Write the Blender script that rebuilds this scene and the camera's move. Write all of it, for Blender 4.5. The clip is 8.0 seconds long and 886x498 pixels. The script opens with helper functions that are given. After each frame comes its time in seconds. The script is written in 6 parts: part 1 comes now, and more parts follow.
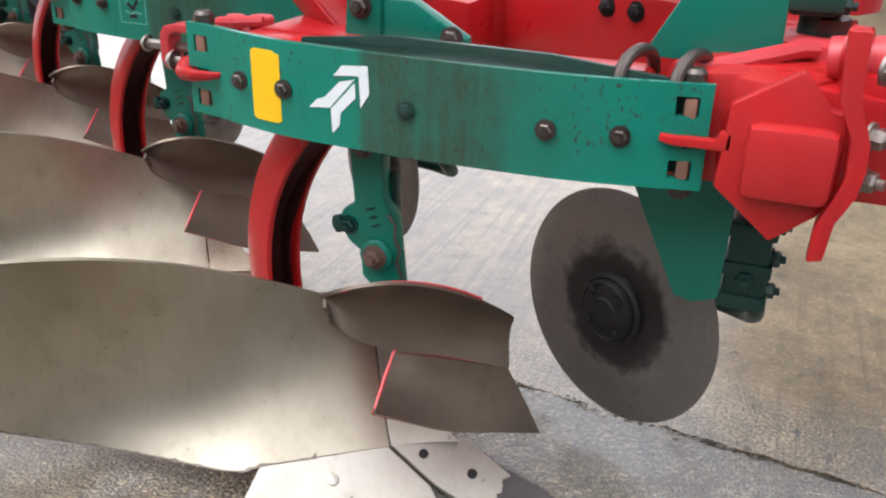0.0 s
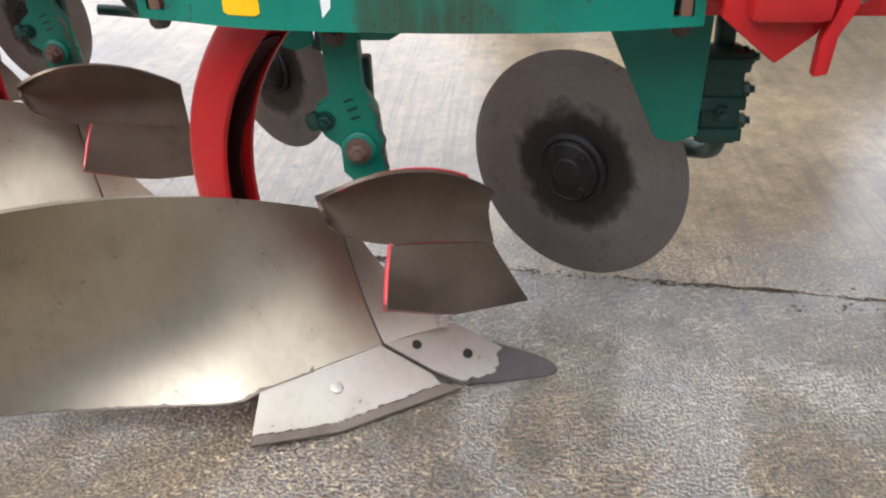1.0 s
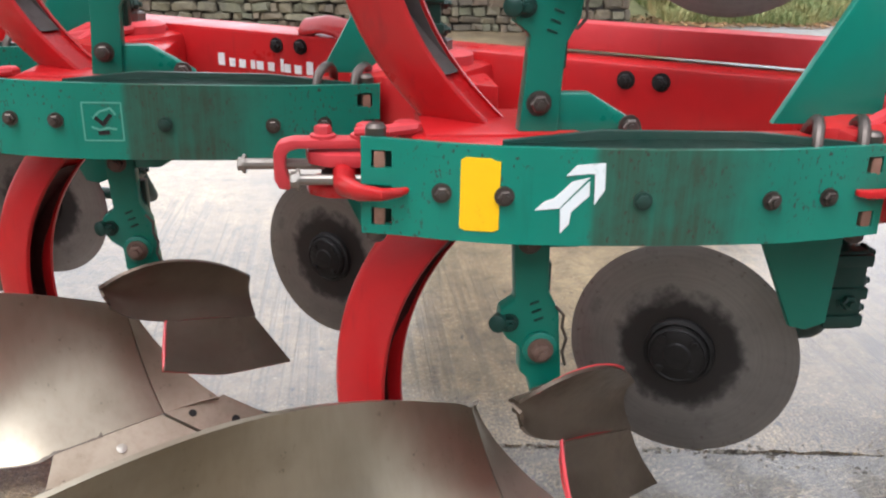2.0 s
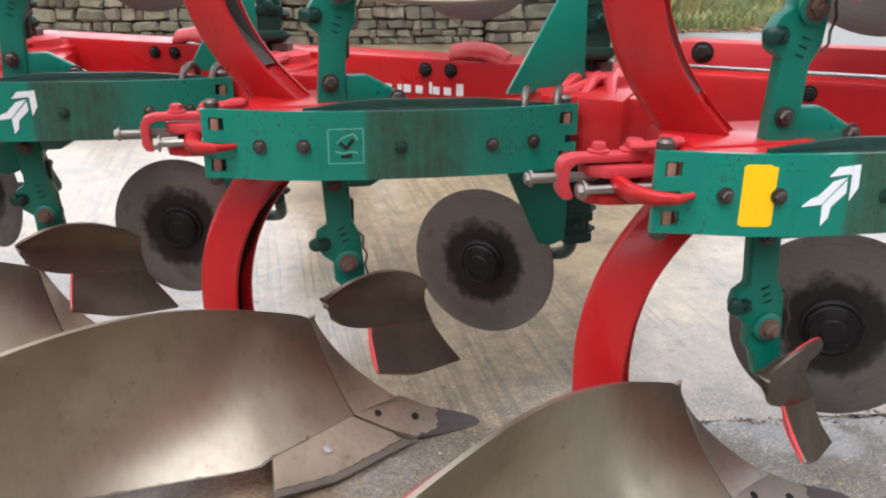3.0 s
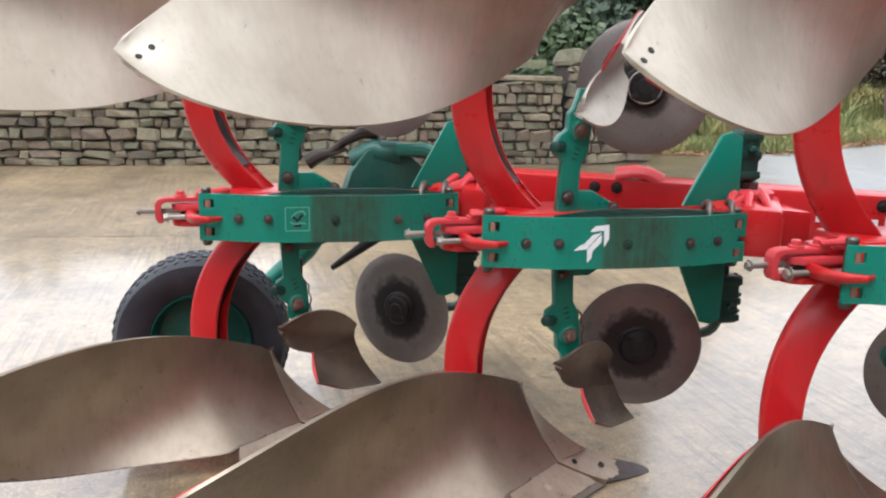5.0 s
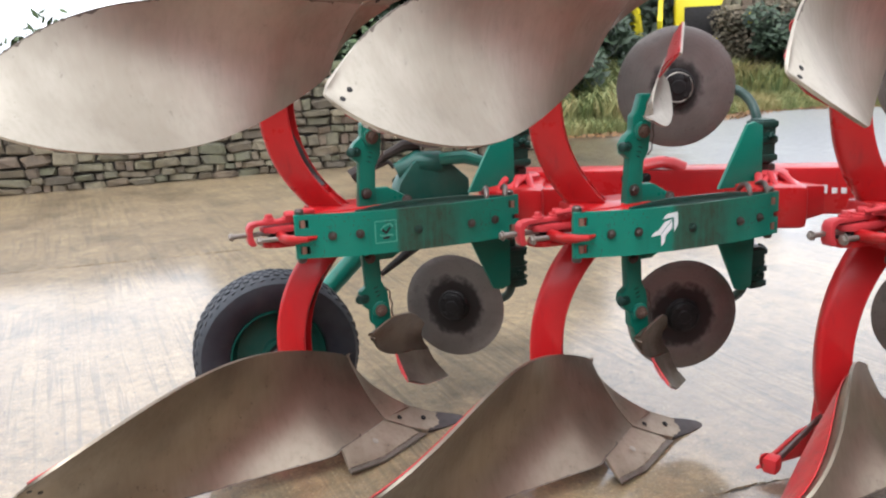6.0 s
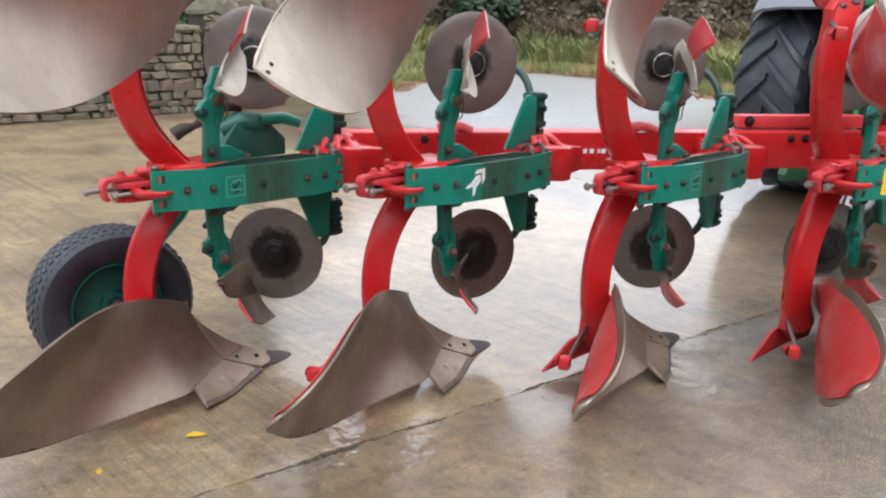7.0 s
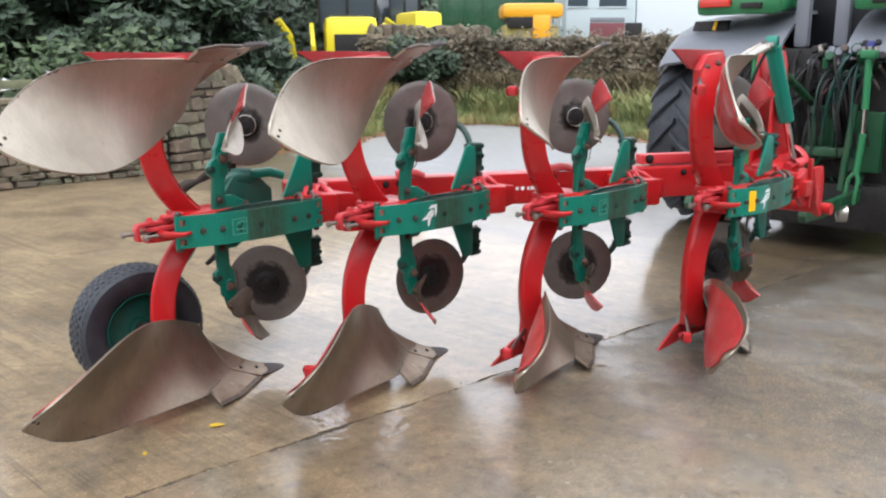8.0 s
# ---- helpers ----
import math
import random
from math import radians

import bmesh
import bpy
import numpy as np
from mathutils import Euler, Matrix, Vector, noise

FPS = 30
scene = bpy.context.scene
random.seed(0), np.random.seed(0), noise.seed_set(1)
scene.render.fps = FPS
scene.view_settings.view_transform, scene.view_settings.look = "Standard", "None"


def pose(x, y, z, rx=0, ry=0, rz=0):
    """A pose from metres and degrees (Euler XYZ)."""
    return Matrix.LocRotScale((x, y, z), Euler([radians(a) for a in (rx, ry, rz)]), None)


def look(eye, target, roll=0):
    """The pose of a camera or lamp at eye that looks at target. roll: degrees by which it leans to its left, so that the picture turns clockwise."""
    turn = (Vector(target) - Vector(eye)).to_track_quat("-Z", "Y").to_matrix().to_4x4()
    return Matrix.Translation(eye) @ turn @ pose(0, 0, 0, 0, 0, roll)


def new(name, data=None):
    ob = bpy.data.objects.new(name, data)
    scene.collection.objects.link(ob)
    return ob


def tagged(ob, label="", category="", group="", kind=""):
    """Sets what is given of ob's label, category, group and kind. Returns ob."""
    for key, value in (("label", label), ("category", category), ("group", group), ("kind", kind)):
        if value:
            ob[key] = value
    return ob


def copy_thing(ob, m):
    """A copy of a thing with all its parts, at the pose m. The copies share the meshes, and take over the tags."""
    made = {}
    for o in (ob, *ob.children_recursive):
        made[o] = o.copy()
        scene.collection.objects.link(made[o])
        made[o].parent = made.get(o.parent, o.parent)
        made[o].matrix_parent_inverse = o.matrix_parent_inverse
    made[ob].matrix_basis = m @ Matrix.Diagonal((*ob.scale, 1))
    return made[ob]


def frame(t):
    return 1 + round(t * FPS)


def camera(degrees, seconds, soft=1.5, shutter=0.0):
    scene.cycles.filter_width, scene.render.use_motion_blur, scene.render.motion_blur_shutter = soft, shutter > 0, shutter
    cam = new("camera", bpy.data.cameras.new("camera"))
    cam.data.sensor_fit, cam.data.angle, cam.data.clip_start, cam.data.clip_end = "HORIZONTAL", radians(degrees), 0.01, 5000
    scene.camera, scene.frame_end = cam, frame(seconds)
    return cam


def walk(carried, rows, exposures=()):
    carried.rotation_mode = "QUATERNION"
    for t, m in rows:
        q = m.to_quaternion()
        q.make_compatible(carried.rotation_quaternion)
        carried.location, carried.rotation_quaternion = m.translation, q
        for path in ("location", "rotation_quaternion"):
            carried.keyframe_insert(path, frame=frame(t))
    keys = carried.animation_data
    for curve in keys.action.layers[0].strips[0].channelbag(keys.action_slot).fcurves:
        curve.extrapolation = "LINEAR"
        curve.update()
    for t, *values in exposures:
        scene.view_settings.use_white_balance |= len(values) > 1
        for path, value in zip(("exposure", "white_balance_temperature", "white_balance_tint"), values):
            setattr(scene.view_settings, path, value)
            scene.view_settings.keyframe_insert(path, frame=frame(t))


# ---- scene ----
cam = camera(54.32, 8.0, soft=2.2)
# seconds, place, yaw, pitch, roll
ROWS = [
    (0.0, 0.814, -1.217, 1.235, 20.12, -24.51, 1.5),
    (0.2, 0.786, -1.239, 1.181, 19.16, -24.77, 1.4),
    (0.5, 0.676, -1.214, 1.168, 15.78, -27.8, 0.71),
    (0.7, 0.623, -1.208, 1.179, 13.21, -30.72, -2.0),
    (1.0, 0.475, -1.292, 1.177, 5.44, -30.45, -1.77),
    (1.2, 0.331, -1.281, 1.214, 0.46, -29.37, 0.8),
    (1.5, 0.166, -1.259, 1.255, -2.64, -24.75, 1.74),
    (1.7, 0.049, -1.25, 1.266, -3.92, -22.26, 1.54),
    (2.8, -0.687, -1.402, 1.312, -12.53, -19.56, 1.09),
    (3.0, -0.821, -1.376, 1.328, -12.07, -19.92, 0.45),
    (3.5, -1.186, -1.242, 1.342, -10.79, -19.87, -0.93),
    (4.0, -1.609, -1.256, 1.36, -11.27, -19.57, -0.84),
    (4.5, -2.086, -1.263, 1.377, -14.53, -16.64, 1.21),
    (5.0, -2.528, -1.25, 1.417, -14.97, -12.54, 1.32),
    (5.2, -2.745, -1.265, 1.443, -16.76, -12.24, 0.04),
    (6.3, -3.458, -1.271, 1.533, -28.8, -13.81, -1.45),
    (6.5, -3.615, -1.254, 1.557, -35.4, -14.75, 0.27),
    (7.0, -3.98, -1.38, 1.602, -43.9, -15.99, 1.6),
    (7.5, -4.345, -1.727, 1.655, -45.5, -16.22, 0.79),
    (8.0, -4.66, -2.002, 1.693, -47.17, -12.54, -0.41),
]
walk(cam, [(t, pose(x, y, z, 90 + pitch, 0, yaw) @ pose(0, 0, 0, 0, 0, roll)) for t, x, y, z, yaw, pitch, roll in ROWS],
     [(0.0, 0.31), (1.5, 0.38), (3.0, 0.37), (4.5, 0.42), (5.2, 0.37), (6.5, 0.29), (8.0, 0.27)])

# ---- light: overcast daylight ----
world = bpy.data.worlds.new("overcast_sky")
scene.world = world
world.use_nodes = True
wn, wl = world.node_tree.nodes, world.node_tree.links
wn.clear()
sky = wn.new("ShaderNodeTexSky")
sky.sky_type = 'NISHITA'
sky.sun_disc = False
sky.sun_elevation, sky.sun_rotation = radians(64), radians(-140)
sky.air_density, sky.dust_density = 1.0, 1.8
grey = wn.new("ShaderNodeHueSaturation")
grey.inputs["Saturation"].default_value = 0.02
grey.inputs["Value"].default_value = 3.0
back = wn.new("ShaderNodeBackground")
back.inputs["Strength"].default_value = 0.15
wout = wn.new("ShaderNodeOutputWorld")
wl.new(sky.outputs[0], grey.inputs["Color"])
cool = wn.new("ShaderNodeMix")
cool.data_type, cool.blend_type = 'RGBA', 'MULTIPLY'
cool.inputs[0].default_value = 1.0
cool.inputs[7].default_value = (0.965, 1.0, 1.10, 1)
wl.new(grey.outputs[0], cool.inputs[6])
wl.new(cool.outputs[2], back.inputs["Color"])
wl.new(back.outputs[0], wout.inputs["Surface"])
sun_data = bpy.data.lights.new("sun", 'SUN')
sun_data.energy, sun_data.angle, sun_data.color = 0.5, radians(25), (1.0, 0.97, 0.92)
sun = new("sun", sun_data)
sun.matrix_world = look((-2.9, -3.5, 9.3), (0, 0, 0))

# ---- materials ----
def mat(name, base, rough=0.5, metal=0.0, coat=0.0):
    m = bpy.data.materials.new(name)
    m.use_nodes = True
    b = m.node_tree.nodes["Principled BSDF"]
    b.inputs["Base Color"].default_value = (*base, 1)
    b.inputs["Roughness"].default_value = rough
    b.inputs["Metallic"].default_value = metal
    b.inputs["Coat Weight"].default_value = coat
    return m


def node(m, kind, **values):
    n = m.node_tree.nodes.new(kind)
    for key, value in values.items():
        n.inputs[key].default_value = value
    return n


def link(m, a, b):
    m.node_tree.links.new(a, b)


def coords(m, scale=(1, 1, 1), turn=0.0, space="Object"):
    t = m.node_tree.nodes.new("ShaderNodeTexCoord")
    p = node(m, "ShaderNodeMapping", Scale=scale, Rotation=(0, 0, turn))
    if space == "World":
        g = m.node_tree.nodes.new("ShaderNodeNewGeometry")
        link(m, g.outputs["Position"], p.inputs["Vector"])
    else:
        link(m, t.outputs[space], p.inputs["Vector"])
    return p.outputs["Vector"]


def noise_of(m, vec, scale, detail=5.0, rough=0.6):
    n = node(m, "ShaderNodeTexNoise", Scale=scale, Detail=detail, Roughness=rough)
    link(m, vec, n.inputs["Vector"])
    return n.outputs["Fac"]


def ramp(m, fac, *stops):
    r = m.node_tree.nodes.new("ShaderNodeValToRGB")
    el = r.color_ramp.elements
    while len(el) < len(stops):
        el.new(0.5)
    for e, (p, c) in zip(el, stops):
        e.position = p
        e.color = (*c, 1) if len(c) == 3 else c
    link(m, fac, r.inputs["Fac"])
    return r.outputs["Color"]


def grey_ramp(m, fac, a, va, b, vb):
    return ramp(m, fac, (a, (va,) * 3), (b, (vb,) * 3))


def mix(m, fac, a, b, mode="MIX"):
    n = m.node_tree.nodes.new("ShaderNodeMix")
    n.data_type, n.blend_type = "RGBA", mode
    if isinstance(fac, float):
        n.inputs[0].default_value = fac
    else:
        link(m, fac, n.inputs[0])
    for slot, v in ((6, a), (7, b)):
        if isinstance(v, tuple):
            n.inputs[slot].default_value = (*v, 1)
        else:
            link(m, v, n.inputs[slot])
    return n.outputs[2]


def bump(m, height, strength, distance):
    n = node(m, "ShaderNodeBump", Strength=strength, Distance=distance)
    link(m, height, n.inputs["Height"])
    b = m.node_tree.nodes["Principled BSDF"]
    link(m, n.outputs[0], b.inputs["Normal"])
    return n


def set_in(m, name, out):
    link(m, out, m.node_tree.nodes["Principled BSDF"].inputs[name])


def paint(name, base, worn, dirt, rough=0.32, wear_at=0.68, dust=0.30):
    """Gloss enamel with chips, grime streaks and a faint orange peel."""
    m = mat(name, base, rough, 0.0, 0.2)
    m.node_tree.nodes["Principled BSDF"].inputs["Coat Roughness"].default_value = 0.14
    m.node_tree.nodes["Principled BSDF"].inputs["Specular IOR Level"].default_value = 0.35
    v = coords(m)
    big = noise_of(m, v, 6.0, 6)
    fine = noise_of(m, v, 60.0, 6, 0.7)
    streak = noise_of(m, coords(m, (30, 30, 4)), 1.0, 5)
    tone = mix(m, grey_ramp(m, big, 0.35, 0.0, 0.7, 0.55), base, tuple(c * 0.75 for c in base))
    tone = mix(m, grey_ramp(m, streak, 0.6, 0.0, 0.85, 0.55), tone, dirt)
    film = noise_of(m, v, 2.6, 7, 0.65)
    tone = mix(m, grey_ramp(m, film, 0.48, 0.0, 0.72, dust), tone, tuple(0.35 * c + 0.65 * q for c, q in zip(base, (0.16, 0.125, 0.095))))
    scratch = noise_of(m, coords(m, (14, 60, 130)), 1.0, 3, 0.5)
    tone = mix(m, grey_ramp(m, scratch, 0.70, 0.0, 0.76, 0.35), tone, tuple(0.6 * c for c in base))
    chips = grey_ramp(m, fine, wear_at - 0.02, 0.0, wear_at + 0.02, 0.85)
    set_in(m, "Base Color", mix(m, chips, tone, worn))
    set_in(m, "Roughness", grey_ramp(m, big, 0.3, rough * 0.8, 0.75, min(1, rough * 1.9)))
    bump(m, noise_of(m, v, 25.0, 3), 0.06, 0.004)
    return m


RED = paint("red_enamel", (0.49, 0.0115, 0.014), (0.17, 0.05, 0.04), (0.15, 0.012, 0.016), 0.28, 0.74, 0.16)
RED_PALE = paint("faded_red_enamel", (0.58, 0.044, 0.052), (0.32, 0.14, 0.12), (0.28, 0.06, 0.055), 0.42, 0.72, 0.15)
GREEN = paint("green_enamel", (0.0004, 0.165, 0.113), (0.10, 0.10, 0.085), (0.004, 0.07, 0.05), 0.30, 0.72, 0.10)


def plate_paint():
    """Green enamel soiled across its middle: brown film in upright streaks, rusty chips."""
    m = paint("soiled_green_enamel", (0.0004, 0.205, 0.141), (0.10, 0.10, 0.085), (0.004, 0.09, 0.064), 0.30, 0.72, 0.08)
    v = coords(m)
    old = m.node_tree.nodes["Principled BSDF"].inputs["Base Color"].links[0].from_socket
    sep = m.node_tree.nodes.new("ShaderNodeSeparateXYZ")
    link(m, v, sep.inputs[0])
    band = ramp(m, sep.outputs[0], (0.228, (0, 0, 0)), (0.240, (0.85, 0.85, 0.85)), (0.40, (1, 1, 1)), (0.52, (0.3, 0.3, 0.3)), (0.66, (0, 0, 0)))
    rain = noise_of(m, coords(m, (85, 85, 5)), 1.0, 5, 0.65)
    cloud = noise_of(m, v, 9.0, 5)
    film = mix(m, 1.0, mix(m, 1.0, band, grey_ramp(m, rain, 0.34, 0.72, 0.60, 1.0), "MULTIPLY"), grey_ramp(m, cloud, 0.30, 0.6, 0.55, 1.0), "MULTIPLY")
    col = mix(m, film, old, (0.030, 0.056, 0.034))
    spots = noise_of(m, coords(m, (1, 1, 0.6)), 135.0, 4, 0.55)
    where = mix(m, grey_ramp(m, cloud, 0.45, 0.0, 0.58, 1.0), (0, 0, 0), grey_ramp(m, spots, 0.60, 0.0, 0.63, 0.85))
    set_in(m, "Base Color", mix(m, where, col, (0.050, 0.022, 0.017)))
    set_in(m, "Roughness", mix(m, film, (0.32,) * 3, (0.62,) * 3))
    return m


PLATE_GREEN = plate_paint()
WHEEL_GREEN = paint("dull_green_enamel", (0.0005, 0.085, 0.062), (0.06, 0.065, 0.055), (0.008, 0.045, 0.035), 0.45, 0.7)
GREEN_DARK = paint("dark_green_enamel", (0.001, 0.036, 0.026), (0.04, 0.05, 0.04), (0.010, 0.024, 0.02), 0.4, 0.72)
TRACTOR_GREEN = paint("tractor_green_enamel", (0.006, 0.060, 0.022), (0.05, 0.06, 0.045), (0.008, 0.022, 0.012), 0.4, 0.7)


def steel(name, base, dark, rough, scratch=1.0, metal=1.0):
    """Soil-polished steel: scratches along the work, brown stains, dull patches."""
    m = mat(name, base, rough, metal)
    v = coords(m)
    big = noise_of(m, v, 3.2, 5)
    mid = noise_of(m, v, 14.0, 6)
    line = noise_of(m, coords(m, (3, 60, 90)), 1.0, 4)
    col = mix(m, grey_ramp(m, big, 0.35, 0.0, 0.72, 1.0), base, dark)
    col = mix(m, grey_ramp(m, mid, 0.6, 0.0, 0.8, 0.45), col, tuple(c * 0.55 for c in dark))
    set_in(m, "Base Color", col)
    r = mix(m, grey_ramp(m, line, 0.3, 0.0, 0.7, 1.0), (rough * 0.85,) * 3, (rough * 1.25,) * 3)
    set_in(m, "Roughness", mix(m, grey_ramp(m, mid, 0.45, 0.0, 0.8, 1.0), r, (min(1.0, rough * 1.6),) * 3))
    bump(m, line, 0.05 * scratch, 0.002)
    return m


def polished(name, base, dark, rough, fleck):
    """Steel scoured smooth by soil: cloudy tan film, faint drips, a few dark flecks."""
    m = mat(name, base, rough, 0.9)
    v = coords(m)
    big = noise_of(m, v, 2.4, 4, 0.5)
    mid = noise_of(m, v, 10.0, 5)
    drip = noise_of(m, coords(m, (55, 55, 9)), 1.0, 4)
    fine = noise_of(m, coords(m, (1, 1, 0.5)), 95.0, 3)
    col = mix(m, grey_ramp(m, big, 0.36, 0.0, 0.66, 1.0), base, dark)
    col = mix(m, grey_ramp(m, drip, 0.45, 0.0, 0.8, 0.30), col, dark)
    col = mix(m, grey_ramp(m, mid, 0.56, 0.0, 0.8, 0.35), col, tuple(c * 0.75 for c in dark))
    where = mix(m, grey_ramp(m, mid, 0.52, 0.0, 0.64, 1.0), (0, 0, 0), grey_ramp(m, fine, 0.63, 0.0, 0.67, fleck))
    set_in(m, "Base Color", mix(m, where, col, (0.10, 0.085, 0.068)))
    set_in(m, "Roughness", mix(m, grey_ramp(m, drip, 0.35, 0.0, 0.75, 1.0), (rough,) * 3, (rough * 1.3,) * 3))
    bump(m, mix(m, 0.45, drip, fine), 0.06, 0.002)
    return m


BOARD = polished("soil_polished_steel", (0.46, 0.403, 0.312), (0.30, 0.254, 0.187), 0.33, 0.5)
SHARE = polished("worn_share_steel", (0.52, 0.48, 0.415), (0.38, 0.335, 0.27), 0.42, 0.7)
SHARE_SOILED = polished("soiled_share_steel", (0.48, 0.395, 0.305), (0.26, 0.20, 0.145), 0.44, 0.9)
# rear lower boards: brown film and dark reflections put into one base colour
BOARD_DARK = polished("dark_filmed_board_steel", (0.37, 0.314, 0.242), (0.215, 0.175, 0.132), 0.35, 0.7)
# lit copy of BOARD for the upper set, its bright reflection put into the colour
BOARD_LIT = polished("lit_board_steel", (0.57, 0.515, 0.425), (0.40, 0.347, 0.272), 0.42, 0.3)
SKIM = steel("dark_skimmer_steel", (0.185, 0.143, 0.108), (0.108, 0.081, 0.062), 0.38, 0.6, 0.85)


def disc_mat():
    """Weathered disc: turned rings, rusty flecks near the rim, grease soaked out from the hub."""
    m = steel("weathered_disc_steel", (0.25, 0.232, 0.216), (0.155, 0.140, 0.128), 0.38, 0.6, 0.8)
    v = coords(m)
    old = m.node_tree.nodes["Principled BSDF"].inputs["Base Color"].links[0].from_socket
    sep = m.node_tree.nodes.new("ShaderNodeSeparateXYZ")
    link(m, v, sep.inputs[0])

    def maths(op, a, b=0.0):
        n = m.node_tree.nodes.new("ShaderNodeMath")
        n.operation = op
        for slot, val in ((0, a), (1, b)):
            if isinstance(val, float):
                n.inputs[slot].default_value = val
            else:
                link(m, val, n.inputs[slot])
        return n.outputs[0]
    up = maths("SUBTRACT", sep.outputs[2], 0.882)
    low = maths("SUBTRACT", 0.882, maths("ABSOLUTE", up))
    here = m.node_tree.nodes.new("ShaderNodeCombineXYZ")
    link(m, sep.outputs[0], here.inputs[0])
    link(m, sep.outputs[1], here.inputs[1])
    link(m, low, here.inputs[2])
    far = m.node_tree.nodes.new("ShaderNodeVectorMath")
    far.operation = "DISTANCE"
    far.inputs[1].default_value = (0.628, 0.408, 0.398)
    link(m, here.outputs[0], far.inputs[0])
    radius = far.outputs["Value"]
    ring = node(m, "ShaderNodeTexNoise", Scale=160.0, Detail=3.0)
    ring.noise_dimensions = "1D"
    link(m, radius, ring.inputs["W"])
    col = mix(m, grey_ramp(m, ring.outputs["Fac"], 0.35, 0.13, 0.65, 0.0), old, (0.10, 0.088, 0.078))
    fleck = noise_of(m, v, 70.0, 5, 0.7)
    edge = maths("MULTIPLY", grey_ramp(m, radius, 0.13, 0.0, 0.235, 0.7), grey_ramp(m, fleck, 0.60, 0.0, 0.68, 1.0))
    col = mix(m, edge, col, (0.075, 0.045, 0.032))
    spread = maths("MULTIPLY", maths("SUBTRACT", noise_of(m, v, 22.0, 4, 0.6), 0.5), 0.075)
    each = maths("MULTIPLY", m.node_tree.nodes.new("ShaderNodeObjectInfo").outputs["Random"], 0.010)
    above = maths("MULTIPLY", maths("GREATER_THAN", up, 0.0), 0.034)
    soak = maths("ADD", maths("ADD", radius, above), maths("ADD", spread, each))
    grease = ramp(m, soak, (0.120, (1, 1, 1)), (0.134, (0.7, 0.7, 0.7)), (0.152, (0.0, 0.0, 0.0)))
    set_in(m, "Base Color", mix(m, grease, col, (0.016, 0.013, 0.012)))
    set_in(m, "Metallic", mix(m, grease, (0.8,) * 3, (0.15,) * 3))
    return m


DISC = disc_mat()
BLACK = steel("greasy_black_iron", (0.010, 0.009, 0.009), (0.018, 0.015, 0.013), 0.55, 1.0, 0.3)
BOLT = steel("zinc_bolt_steel", (0.16, 0.135, 0.12), (0.055, 0.04, 0.033), 0.38, 1.0, 0.85)
PIN = steel("worn_pin_steel", (0.30, 0.16, 0.11), (0.20, 0.10, 0.07), 0.6, 1.0, 0.2)
LINING = steel("dark_red_lining", (0.075, 0.012, 0.012), (0.018, 0.010, 0.009), 0.55, 1.0, 0.1)
LINING_GREY = steel("grey_leg_lining", (0.16, 0.14, 0.135), (0.07, 0.055, 0.05), 0.6, 1.0, 0.3)
RUST = steel("rusty_pin_steel", (0.16, 0.095, 0.07), (0.08, 0.045, 0.033), 0.7, 1.0, 0.2)
RUST_DARK = steel("dark_rusty_iron", (0.045, 0.034, 0.028), (0.022, 0.017, 0.014), 0.6, 1.0, 0.3)
CHROME = mat("chromed_rod", (0.75, 0.75, 0.75), 0.15, 1.0)
BOLT_BARE = steel("bare_bolt_steel", (0.40, 0.37, 0.33), (0.2, 0.16, 0.13), 0.4, 1.0, 0.9)
TIP = steel("scorched_tip_steel", (0.095, 0.08, 0.078), (0.06, 0.05, 0.048), 0.5, 1.0, 0.5)
EDGE = steel("dark_worn_edge", (0.20, 0.165, 0.135), (0.12, 0.095, 0.078), 0.5, 1.0, 0.7)

YELLOW = mat("yellow_sticker", (0.92, 0.52, 0.003), 0.4)
set_in(YELLOW, "Base Color", mix(YELLOW, grey_ramp(YELLOW, noise_of(YELLOW, coords(YELLOW), 40), 0.62, 0.0, 0.75, 0.5), (0.92, 0.52, 0.003), (0.45, 0.22, 0.008)))
WHITE = mat("white_decal", (0.74, 0.77, 0.76), 0.45)
set_in(WHITE, "Base Color", mix(WHITE, grey_ramp(WHITE, noise_of(WHITE, coords(WHITE), 45), 0.6, 0.0, 0.72, 0.8), (0.74, 0.77, 0.76), (0.35, 0.45, 0.42)))
DECAL_GREEN = mat("pale_green_decal", (0.10, 0.36, 0.27), 0.45)


def rubber_mat():
    m = mat("tyre_rubber", (0.03, 0.035, 0.042), 0.55)
    v = coords(m)
    n = noise_of(m, v, 9.0, 6)
    set_in(m, "Base Color", ramp(m, n, (0.3, (0.013, 0.016, 0.021)), (0.55, (0.024, 0.029, 0.036)), (0.8, (0.048, 0.049, 0.050))))
    bump(m, noise_of(m, v, 90.0, 3), 0.15, 0.003)
    return m


RUBBER = rubber_mat()


def lane_x(m, place):
    """From 0 behind the first unit to 1 before it, with a wandering edge."""
    n = node(m, "ShaderNodeMapRange")
    n.inputs["From Min"].default_value, n.inputs["From Max"].default_value = -1.7, 0.1
    link(m, place.outputs[0], n.inputs["Value"])
    return n.outputs[0]


RIPPLE = (-2.08, 0.92, 0.0)
RIPPLE_SMALL = (-0.70, 0.50, 0.0)


